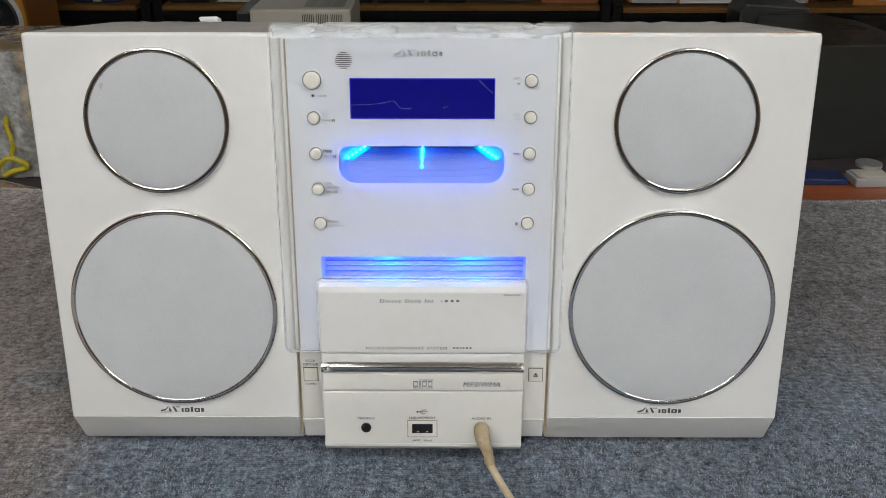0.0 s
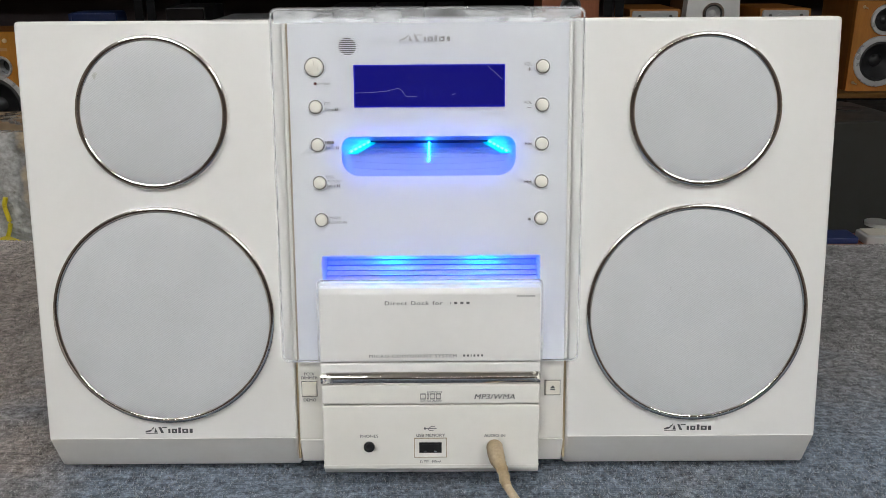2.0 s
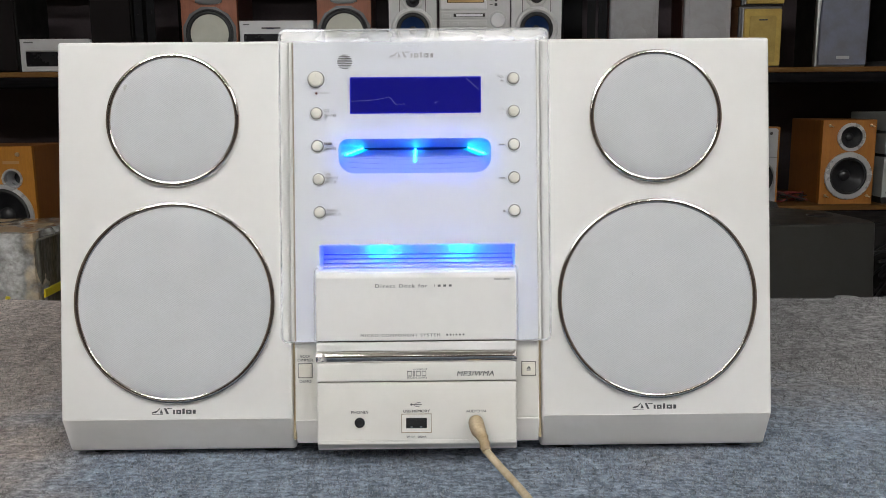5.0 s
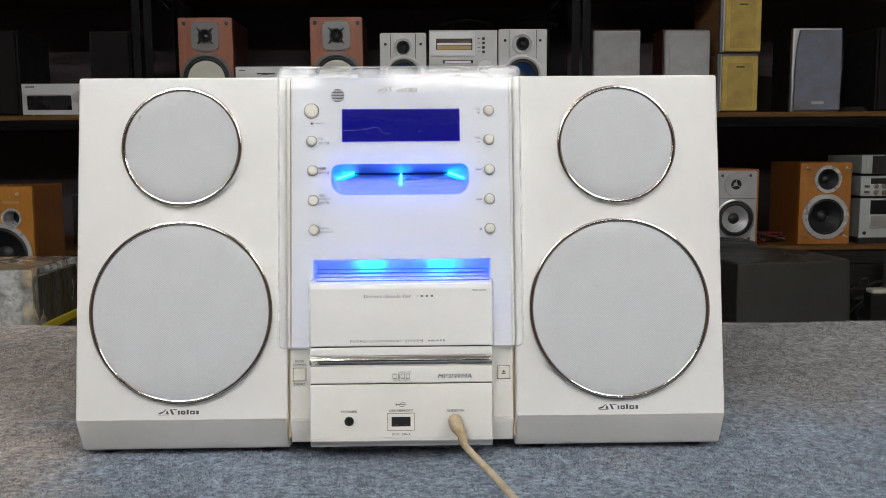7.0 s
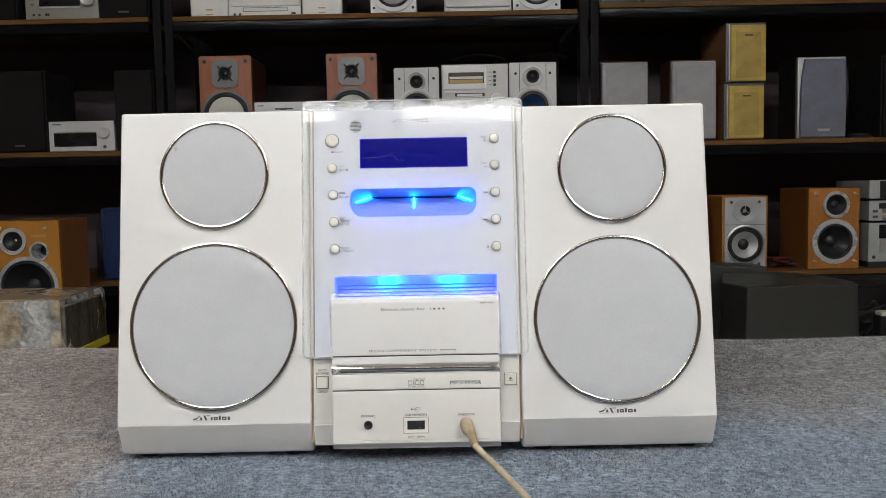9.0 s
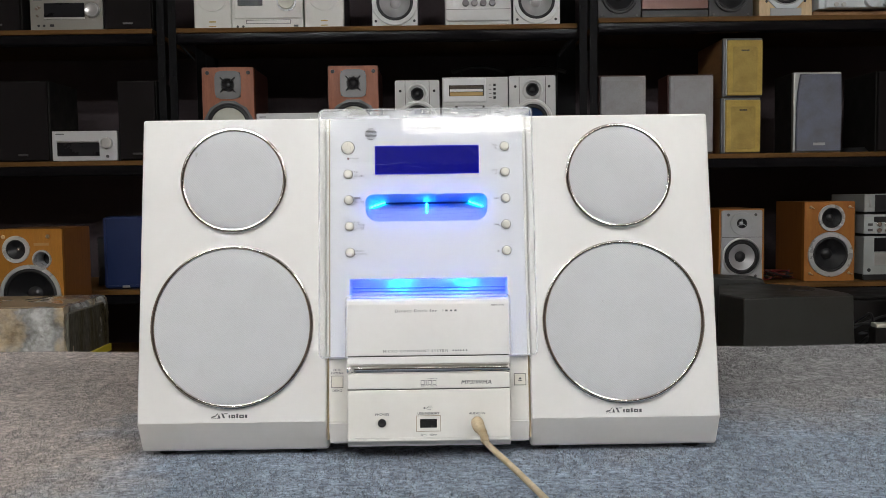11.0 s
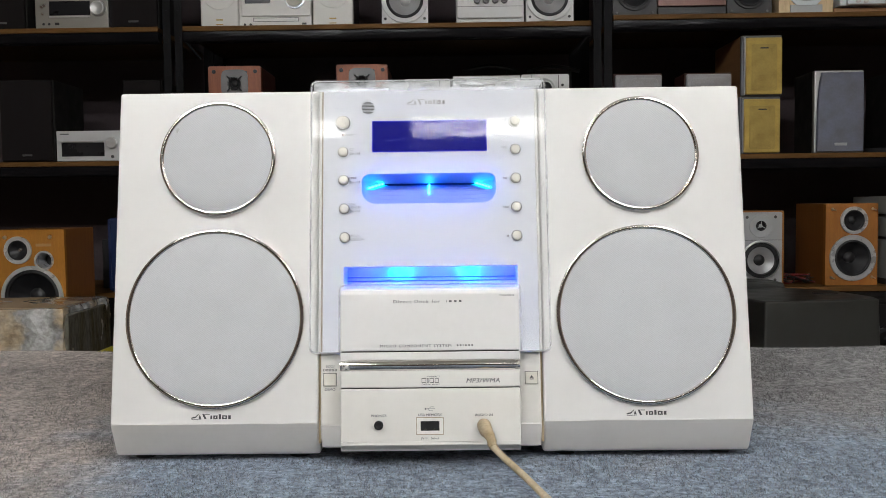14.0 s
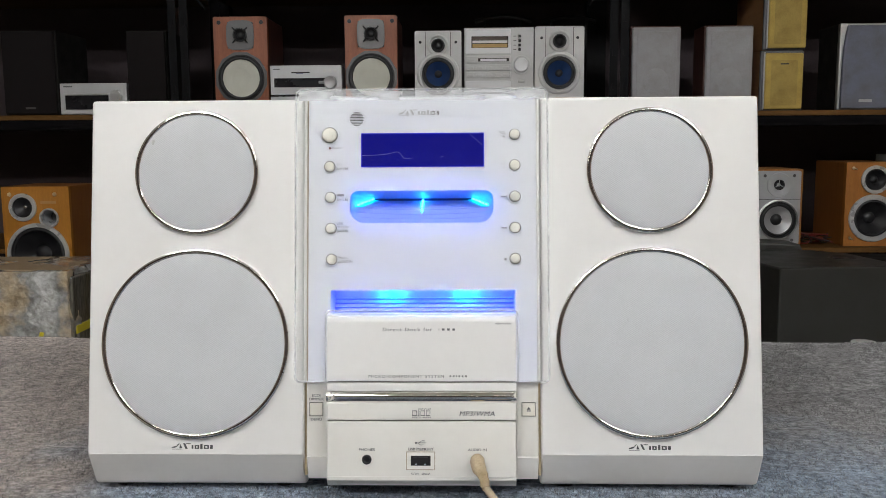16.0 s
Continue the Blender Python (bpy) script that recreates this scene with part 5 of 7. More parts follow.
def screws(sp, pts, r=0.0035, mat=BLACK):
    for x, z in pts:
        part("screw", lathe([(r, 0.0), (r * 0.9, -0.0016), (0.0, -0.0022)], x, 0, z, 12), mat, sp)


def cherry_speaker(x0, x1):
    h = 0.298
    sp, w = cabinet("bookshelf_speaker", "cherry wood loudspeaker with grey tweeter plate and cream cone", x0, x1, Z_MID, h, 0.24, DARKCHERRY, CHERRY, bevel=0.006, bt=0.022, group="cherry speakers", holes=[(0, h - 0.057, 0.021), (0, 0.110, 0.068)])
    sq = lambda v, e: math.copysign(abs(v) ** e, v)
    c = [(0.0425 * sq(math.cos(v), 0.45), h - 0.057 + 0.0450 * sq(math.sin(v), 0.45)) for v in np.linspace(0, 2 * math.pi, 48, endpoint=False)]
    part("tweeter_plate", plate(c, -0.004, 0.0005, holes=[(0, h - 0.057, 0.021)]), GREYPLATE, sp)
    driver(sp, "tweeter", 0, h - 0.057, 0.022, BLACK, CONEBLACK, CONEBLACK, -0.0042, 0.1, 0.5, 0.25)
    for a in (45, 135, 225, 315):
        ca, sa = math.cos(radians(a)), math.sin(radians(a))
        part("spider_arm", tube_bm([(0.016 * ca, -0.009, h - 0.057 + 0.016 * sa), (0.033 * ca, -0.005, h - 0.057 + 0.033 * sa)], 0.0026, 6), BLACK, sp)
    screws(sp, [(sx * 0.036, h - 0.057 + sz * 0.036) for sx in (-1, 1) for sz in (-1, 1)], 0.0045)
    screws(sp, [(sx * 0.066, h - 0.018) for sx in (-1, 1)], 0.0065)
    oc = [(0.082 * math.cos(radians(a)), 0.110 + 0.082 * math.sin(radians(a))) for a in range(15, 375, 30)]
    part("woofer_plate", plate(oc, -0.003, 0.0005, holes=[(0, 0.110, 0.069)]), GREYPLATE, sp)
    driver(sp, "woofer", 0, 0.110, 0.072, RUBBER, CONECREAM, CONECREAM, -0.003, 0.05, 0.4, 0.03, False)
    screws(sp, [(0.071 * math.cos(radians(a)), 0.110 + 0.071 * math.sin(radians(a))) for a in (35, 145, 215, 325)], 0.004)
    screws(sp, [(sx * 0.066, 0.018) for sx in (-1, 1)], 0.0065)


cherry_speaker(-0.748, -0.581)
cherry_speaker(-0.340, -0.178)


def knob(parent, cx, cz, r, mat=ALU, y=0.0, out=0.012):
    return part("knob", lathe([(r * 1.05, 0.0), (r, -out * 0.3), (r * 0.96, -out), (r * 0.87, -out * 1.08), (r * 0.83, -out * 1.08), (r * 0.80, -out * 1.04), (0, -out * 1.03)], cx, y, cz, 32), mat, parent)


def component(name, label, x0, x1, z0, h, depth, face, cat="hi-fi unit", y=F, case=None):
    w = x1 - x0
    ob = thing(name, label, cat, pose((x0 + x1) / 2, y, z0))
    part("case", box(-w / 2 + 0.001, w / 2 - 0.001, 0.006, depth, 0.004, h - 0.001, 0.002), case or face, ob)
    part("faceplate", box(-w / 2, w / 2, 0.0, 0.006, 0.003, h, 0.0016), face, ob)
    for sx in (-1, 1):
        part("foot", lathe([(0.010, 0.0), (0.010, 0.02), (0, 0.02)], sx * (w / 2 - 0.03), 0.03, 0.010, 12), BLACK, ob)
    return ob, w


def tuner():
    ob, w = component("cd_receiver", "silver receiver with a round volume knob between two speakers", -0.575, -0.352, Z_MID + 0.055, 0.093, 0.24, RECVGREY)
    part("display_window", box(-w / 2 + 0.012, w / 2 - 0.045, -0.0015, 0.001, 0.026, 0.054, 0.001), GLASSDARK, ob)
    knob(ob, w / 2 - 0.036, 0.040, 0.020, CONESILVER)
    part("display_lens", box(w / 2 - 0.072, w / 2 - 0.054, -0.004, 0.0, 0.036, 0.045, 0.003), SILVER, ob)
    for k in range(3):
        part("button", lathe([(0.005, 0), (0.005, -0.003), (0, -0.003)], w / 2 - 0.052 + 0.016 * k, 0, 0.076, 16), ALU, ob)
    part("disc_slot", box(-0.045, 0.012, -0.0008, 0.001, 0.069, 0.073), GAP, ob)
    part("disc_light", box(-0.03, -0.008, -0.0012, 0.001, 0.0675, 0.0695), BLUEBOX, ob)
    bars([(-w / 2 + 0.01, -w / 2 + 0.03)], 0.080, 0.083, -0.0006, GREYPRINT, ob)
    lo, w = component("cassette_deck", "silver deck under the receiver", -0.575, -0.352, Z_MID, 0.053, 0.24, RECVGREY)
    part("display_window", box(-w / 2 + 0.03, w / 2 - 0.05, -0.001, 0.001, 0.016, 0.034, 0.001), CONESILVER, lo)


tuner()


def grey_speaker(x0, x1, h):
    sp, w = cabinet("bookshelf_speaker", "silver-grey loudspeaker with a blue cone and small tweeter", x0, x1, Z_MID, h, 0.2, BLACK, WHITEGREY, bevel=0.006, group="silver-grey speakers", holes=[(0, h - 0.045, 0.0205), (0, 0.118, 0.0485)])
    for sx in (-1, 1):
        part("edge_rib", box(sx * (w / 2 - 0.033) - 0.0008, sx * (w / 2 - 0.033) + 0.0008, -0.001, 0.001, h * 0.42, h - 0.004), GAP, sp)
    part("tweeter_horn", lathe([(0.034, 0.001), (0.032, -0.005), (0.028, -0.006), (0.021, 0.002)], 0, 0, h - 0.045, 36), WHITEGREY, sp)
    driver(sp, "tweeter", 0, h - 0.045, 0.021, BLACK, CONEBLACK, CONEBLACK, -0.001, 0.1, 0.5, 0.3)
    part("woofer_horn", lathe([(0.066, 0.001), (0.063, -0.006), (0.056, -0.007), (0.049, -0.001)], 0, 0, 0.118, 40), WHITEGREY, sp)
    driver(sp, "woofer", 0, 0.118, 0.050, RUBBER, CONEBLUE, CONEBLACK, -0.002, 0.12, 0.24, 0.3)
    screws(sp, [(sx * 0.055, h - 0.035) for sx in (-1, 1)], 0.0045)


WHITEGREY = plain("pale_grey_lacquer", (0.62, 0.62, 0.612), 0.32, grain=40, var=0.02)
grey_speaker(-0.124, 0.020, 0.249)
grey_speaker(0.246, 0.397, 0.259)


WHITEGLOSS = plain("glossy_white_face", (0.85, 0.85, 0.86), 0.2, grain=40, var=0.01, stain=0.02)


def grey_stack():
    ob, w = component("mini_stereo", "silver-white mini stereo stack with a round dial", 0.029, 0.242, Z_MID, 0.256, 0.24, WHITEGREY)
    z = 0.256
    part("upper_face", box(-w / 2 + 0.003, w / 2 - 0.070, -0.005, 0.001, z - 0.080, z - 0.004, 0.003), WHITEGLOSS, ob)
    part("display_window", box(-w / 2 + 0.022, w / 2 - 0.078, -0.0062, 0.0, z - 0.061, z - 0.026, 0.001), GLASSDARK, ob)
    # Reflections in the display glass, laid on as chrome, white and gold strips.
    for za, zb, mt in ((0.026, 0.038, CHROME), (0.038, 0.048, WHITEGLOSS), (0.048, 0.061, MAGAZ)):
        part("display_reflection", box(-w / 2 + 0.025, w / 2 - 0.081, -0.0072, -0.006, z - zb + 0.001, z - za - 0.001, 0.0005), mt, ob)
    for k in range(4):
        part("button", box(w / 2 - 0.047, w / 2 - 0.039, -0.003, 0.001, z - 0.030 - 0.0135 * k, z - 0.022 - 0.0135 * k, 0.001), BLACK, ob)
        bars([(w / 2 - 0.062, w / 2 - 0.053)], z - 0.027 - 0.0135 * k, z - 0.025 - 0.0135 * k, -0.0006, GREYPLATE, ob)
    for zz, hh in ((z - 0.107, 0.022), (z - 0.130, 0.019), (z - 0.152, 0.019)):
        part("deck_bar", box(-w / 2 + 0.003, w / 2 - 0.070, -0.005, 0.001, zz, zz + hh, 0.002), WHITEGREY, ob)
        if hh == 0.022:
            part("button", box(-w / 2 + 0.010, -w / 2 + 0.034, -0.0065, -0.004, zz + 0.005, zz + 0.014, 0.002), WHITEGREY, ob)
            part("deck_slot", box(-w / 2 + 0.042, w / 2 - 0.076, -0.0058, -0.004, zz + 0.005, zz + 0.015, 0.001), GAP, ob)
            part("deck_door", box(-w / 2 + 0.049, w / 2 - 0.083, -0.0064, -0.004, zz + 0.006, zz + 0.013, 0.001), WHITEGLOSS, ob)
        else:
            for bx in (0.010, 0.038, 0.066, 0.094, 0.118):
                if not (zz > z - 0.14 and bx == 0.094):
                    part("button", box(-w / 2 + bx, -w / 2 + bx + 0.020, -0.0065, -0.004, zz + 0.004, zz + 0.013, 0.002), WHITEGREY, ob)
    part("lower_face", box(-w / 2 + 0.003, w / 2 - 0.070, -0.005, 0.001, 0.010, z - 0.160, 0.002), WHITEGLOSS, ob)
    part("deck_slot", box(-w / 2 + 0.022, w / 2 - 0.078, -0.006, -0.004, 0.056, 0.060), GAP, ob)
    knob(ob, w / 2 - 0.038, 0.143, 0.022, WHITEGLOSS)
    part("dial_ring", lathe([(0.029, 0.0), (0.028, -0.004), (0.0235, -0.004), (0.0232, 0.0)], w / 2 - 0.038, 0, 0.143, 36), WHITEGREY, ob)
    for k in range(3):
        part("button", box(w / 2 - 0.048, w / 2 - 0.026, -0.002, 0.001, 0.088 - 0.018 * k, 0.098 - 0.018 * k, 0.003), ALU, ob)


grey_stack()


def arched_stand(x0, x1, z):
    w = x1 - x0
    st = thing("arched_stand", "thin black arched stand behind the units", "stand", pose((x0 + x1) / 2, F + 0.26, Z_MID))
    h = z - Z_MID
    pts = [(-w / 2 + w * k / 10, 0, h + 0.018 * math.sin(math.pi * k / 10)) for k in range(11)]
    part("arch", tube_bm(pts, 0.007, 8), GREYPLATE_D, st)
    for sx in (-0.32, 0.32):
        part("leg", tube_bm([(sx * w, 0, 0), (sx * w, 0, h + 0.012)], 0.005, 6), BLACK, st)


GREYPLATE_D = plain("dark_grey_plastic", (0.013, 0.012, 0.012), 0.5, grain=60)
arched_stand(0.066, 0.254, 0.645)
arched_stand(0.290, 0.470, 0.640)


def cloth_speaker(x0, x1):
    h = 0.256
    sp, w = cabinet("bookshelf_speaker", "small cherry loudspeaker with a pale grey cloth grille", x0, x1, Z_MID, h, 0.12, DARKCHERRY, group="grey grille speakers")
    part("grille_frame", plate(round_rect(-w / 2 + 0.004, w / 2 - 0.003, 0.004, h - 0.005, 0.006), -0.014, 0.001, 0.005, 3), GREYCLOTH, sp, "pale grey cloth grille")
    part("grille_panel", plate(round_rect(-w / 2 + 0.018, w / 2 - 0.016, 0.018, h - 0.018, 0.012), -0.0155, -0.013, 0.0012), GREYCLOTH, sp)
    part("cone_bulge", lathe([(0.040, -0.0153), (0.038, -0.0162), (0.0, -0.0166)], 0, 0, 0.088, 32), GREYCLOTH, sp)


cloth_speaker(0.537, 0.691)
cloth_speaker(0.761, 0.910)


def mustard_speaker(z0, h, dx):
    sp, w = cabinet("bookshelf_speaker", "brown loudspeaker with a mustard yellow cloth grille, stacked" , 0.937 + dx, 1.067 + dx, z0, h, 0.27, LIGHTBROWN, FRONTGREY_D, bevel=0.004, group="stacked mustard speakers")
    part("grille_frame", plate(round_rect(-w / 2 + 0.013, w / 2 - 0.003, 0.005, h - 0.009, 0.005), -0.010, 0.001, 0.003, 2), YELCLOTH, sp, "mustard yellow grille cloth")
    part("trim_strip", box(-w / 2 + 0.0095, -w / 2 + 0.0125, -0.006, 0.001, 0.004, h - 0.006, 0.001), SILVER, sp, "silver trim strip")
    part("grille_panel", plate(round_rect(-w / 2 + 0.030, w / 2 - 0.020, 0.016, h - 0.030, 0.006), -0.0112, -0.009, 0.001), DARKMUSTARD, sp, "darker mustard cloth")
    bars([(-0.008, 0.018)], h - 0.044, h - 0.040, -0.0118, BLACK, sp, "badge")


LIGHTBROWN = wood("mid_brown_veneer", (0.27, 0.13, 0.05), (0.38, 0.20, 0.085), 0.5, "Y")
mustard_speaker(Z_MID - 0.003, 0.183, -0.002)
mustard_speaker(Z_MID + 0.1805, 0.191, 0.003)


def blue_grey_speaker():
    x0, x1, h = 1.172, 1.328, 0.262
    sp, w = cabinet("bookshelf_speaker", "silver loudspeaker with a curved blue-grey cloth grille", x0, x1, Z_MID - 0.003, h, 0.16, CASEBLACK, ALU, bevel=0.004, bt=0.02)
    left = [(-w / 2 + 0.006 + 0.014 * math.exp(-k * 0.55), h * (0.97 - 0.95 * k / 8)) for k in range(9)]
    part("grille", plate(left + [(w / 2 - 0.004, 0.005), (w / 2 - 0.002, h * 0.5), (w / 2 - 0.005, h * 0.97)], -0.012, 0.001, 0.004, 3), BLUEGREY, sp, "blue-grey cloth grille")
    part("badge", box(-0.018, 0.022, -0.0135, -0.011, 0.024, 0.033, 0.001), SILVER, sp, "small silver badge")


blue_grey_speaker()


def dark_speaker(x0, x1, z0, h, badge=True):
    sp, w = cabinet("bookshelf_speaker", "black loudspeaker with a charcoal cloth grille", x0, x1, z0, h, 0.22, CASEBLACK, group="black grille speakers")
    part("grille", plate(round_rect(-w / 2 + 0.004, w / 2 - 0.004, 0.005, h - 0.004, 0.005), -0.012, 0.001, 0.003), DARKCLOTH, sp, "charcoal cloth grille")
    if badge:
        part("badge", box(-0.016, 0.016, -0.0135, -0.011, 0.020, 0.026, 0.001), GREYPLATE, sp)


dark_speaker(-1.415, -1.243, Z_MID, 0.262)
dark_speaker(-1.022, -0.895, Z_MID, 0.258)
dark_speaker(1.44, 1.60, Z_MID - 0.003, 0.262)
dark_speaker(-1.47, -1.318, Z_TOP, 0.25)
dark_speaker(-1.055, -0.898, Z_TOP, 0.25)


def mini_receiver(x0, x1, z0, h, face):
    ob, w = component("cd_receiver", "silver mini receiver with a dark display window", x0, x1, z0, h, 0.24, face)
    part("display_window", box(-w / 2 + 0.045 if h > 0.1 else -w / 2 + 0.016, w / 2 - 0.058, -0.0015, 0.001, h * 0.42 if h > 0.1 else 0.018, h * 0.82 if h > 0.1 else h * 0.62, 0.001), GLASSDARK, ob)
    part("silver_bar", box(-w / 2 + 0.045 if h > 0.1 else -w / 2 + 0.016, w / 2 - 0.058, -0.003, 0.001, h * 0.36 if h > 0.1 else h * 0.63, h * 0.41 if h > 0.1 else h * 0.68, 0.001), ALU, ob)
    knob(ob, w / 2 - 0.032, h * 0.6, 0.018 if h < 0.1 else 0.023)
    if h > 0.1:
        for bx, bz, r in ((-w / 2 + 0.022, h * 0.66, 0.005), (-w / 2 + 0.030, h * 0.70, 0.005), (-w / 2 + 0.024, h * 0.46, 0.004)):
            part("button", lathe([(r, 0), (r, -0.003), (0, -0.0035)], bx, 0, bz, 14), CHROME, ob)
        for bx in (-w / 2 + 0.026, -w / 2 + 0.044):
            part("socket", lathe([(0.004, 0), (0.004, -0.001), (0, -0.001)], bx, 0, h * 0.18, 14), BLACK, ob)
        part("usb_socket", box(-w / 2 + 0.062, -w / 2 + 0.076, -0.001, 0.001, h * 0.15, h * 0.22), BLACK, ob)
    else:
        part("button", lathe([(0.005, 0), (0.005, -0.003), (0, -0.003)], w / 2 - 0.032, 0, 0.016, 14), GREYPLATE, ob)
    bars([(-w / 2 + 0.012, -w / 2 + 0.040)], h - 0.012, h - 0.008, -0.0008, GREYPRINT, ob)


mini_receiver(-1.240, -1.029, Z_MID, 0.099, RECVGREY)
mini_receiver(-1.293, -1.060, Z_TOP, 0.112, DULLSILVER)


def white_speaker(x0, x1):
    h = 0.20
    sp, w = cabinet("bookshelf_speaker", "small off-white loudspeaker with a flat white front", x0, x1, Z_TOP, h, 0.2, BLACK, WHITEBOX, bevel=0.006, group="off-white speakers", bt=0.02)
    part("grille", lathe([(0.052, 0.001), (0.051, -0.0012), (0.0, -0.0016)], 0, 0, h * 0.55, 40), WHITEBOX, sp)
    part("label", box(-0.011, 0.011, -0.0006, 0.001, 0.010, 0.013), YELCLOTH, sp)
    part("label", box(-0.011, 0.011, -0.0006, 0.001, 0.024, 0.028), YELCLOTH, sp)


white_speaker(-0.768, -0.647)
white_speaker(-0.412, -0.284)


def white_unit():
    ob, w = component("mini_stereo", "off-white mini stereo with a big round dial", -0.645, -0.416, Z_TOP, 0.17, 0.24, WHITEBOX)
    part("upper_face", box(-w / 2 + 0.008, w / 2 - 0.002, -0.004, 0.001, 0.034, 0.165, 0.003), WHITEBOX, ob)
    part("display_window", box(-w / 2 + 0.020, -w / 2 + 0.100, -0.0055, 0.0, 0.075, 0.094, 0.001), GLASSDARK, ob)
    knob(ob, w / 2 - 0.052, 0.088, 0.027, CONECREAM, -0.004)
    part("dial_ring", lathe([(0.032, 0.0), (0.031, -0.006), (0.027, -0.006)], w / 2 - 0.052, -0.003, 0.088, 36), RING, ob)
    part("tray", frame_with_holes(-w / 2 + 0.045, w / 2 - 0.040, 0.018, 0.031, -0.0008, 0.001, [(-w / 2 + 0.047, w / 2 - 0.042, 0.020, 0.029)]), GREYPLATE, ob)
    for bx in (-w / 2 + 0.018, -w / 2 + 0.036):
        part("socket", lathe([(0.004, 0), (0.004, -0.001), (0, -0.001)], bx, 0, 0.010, 14), BLACK, ob)
    part("usb_socket", box(w / 2 - 0.030, w / 2 - 0.016, -0.001, 0.001, 0.008, 0.014), BLACK, ob)


white_unit()


def silver_speaker(x0, x1):
    h = 0.25
    sp, w = cabinet("bookshelf_speaker", "silver loudspeaker with a large silver cone in a wide ring", x0, x1, Z_TOP, h, 0.22, BLACK, WHITEGREY, bevel=0.005, group="large-ring silver speakers", holes=[(0, 0.082, 0.066), (0, 0.200, 0.028)])
    driver(sp, "woofer", 0, 0.082, 0.074, WHITEGREY, CONESILVER, CONESILVER, -0.001, 0.2, 0.24, 0.3)
    driver(sp, "tweeter", 0, 0.200, 0.032, WHITEGREY, CONEBLACK, CONEBLACK, -0.001, 0.2, 0.4, 0.3)
    screws(sp, [(sx * 0.062, 0.022) for sx in (-1, 1)], 0.0045)


silver_speaker(-0.193, -0.047)
silver_speaker(0.262, 0.412)


def knob_unit():
    ob, w = component("mini_stereo", "white stereo with four small knobs on a plinth", 0.042, 0.256, Z_TOP, 0.18, 0.24, WHITEGREY)
    part("plinth", box(-w / 2 + 0.012, w / 2 - 0.012, -0.004, 0.02, 0.0, 0.014, 0.002), WHITEGREY, ob)
    part("lower_face", plate(round_rect(-w / 2 + 0.002, w / 2 - 0.002, 0.018, 0.098, 0.010), -0.008, 0.001, 0.003, 3), WHITEGREY, ob)
    part("joint", box(-w / 2 + 0.004, w / 2 - 0.004, -0.0085, -0.007, 0.054, 0.0555), GREYPLATE, ob)
    for k in range(4):
        knob(ob, -w / 2 + 0.066 + 0.0285 * k, 0.074, 0.0105, GREYPLATE, -0.008, 0.008)
    for k in range(2):
        bars([(-w / 2 + 0.018 + 0.016 * k, -w / 2 + 0.025 + 0.016 * k)], 0.064, 0.086, -0.0088, ALU, ob)
    part("slot", box(-w / 2 + 0.06, w / 2 - 0.06, -0.001, 0.001, 0.104, 0.112), GLASSDARK, ob)


knob_unit()


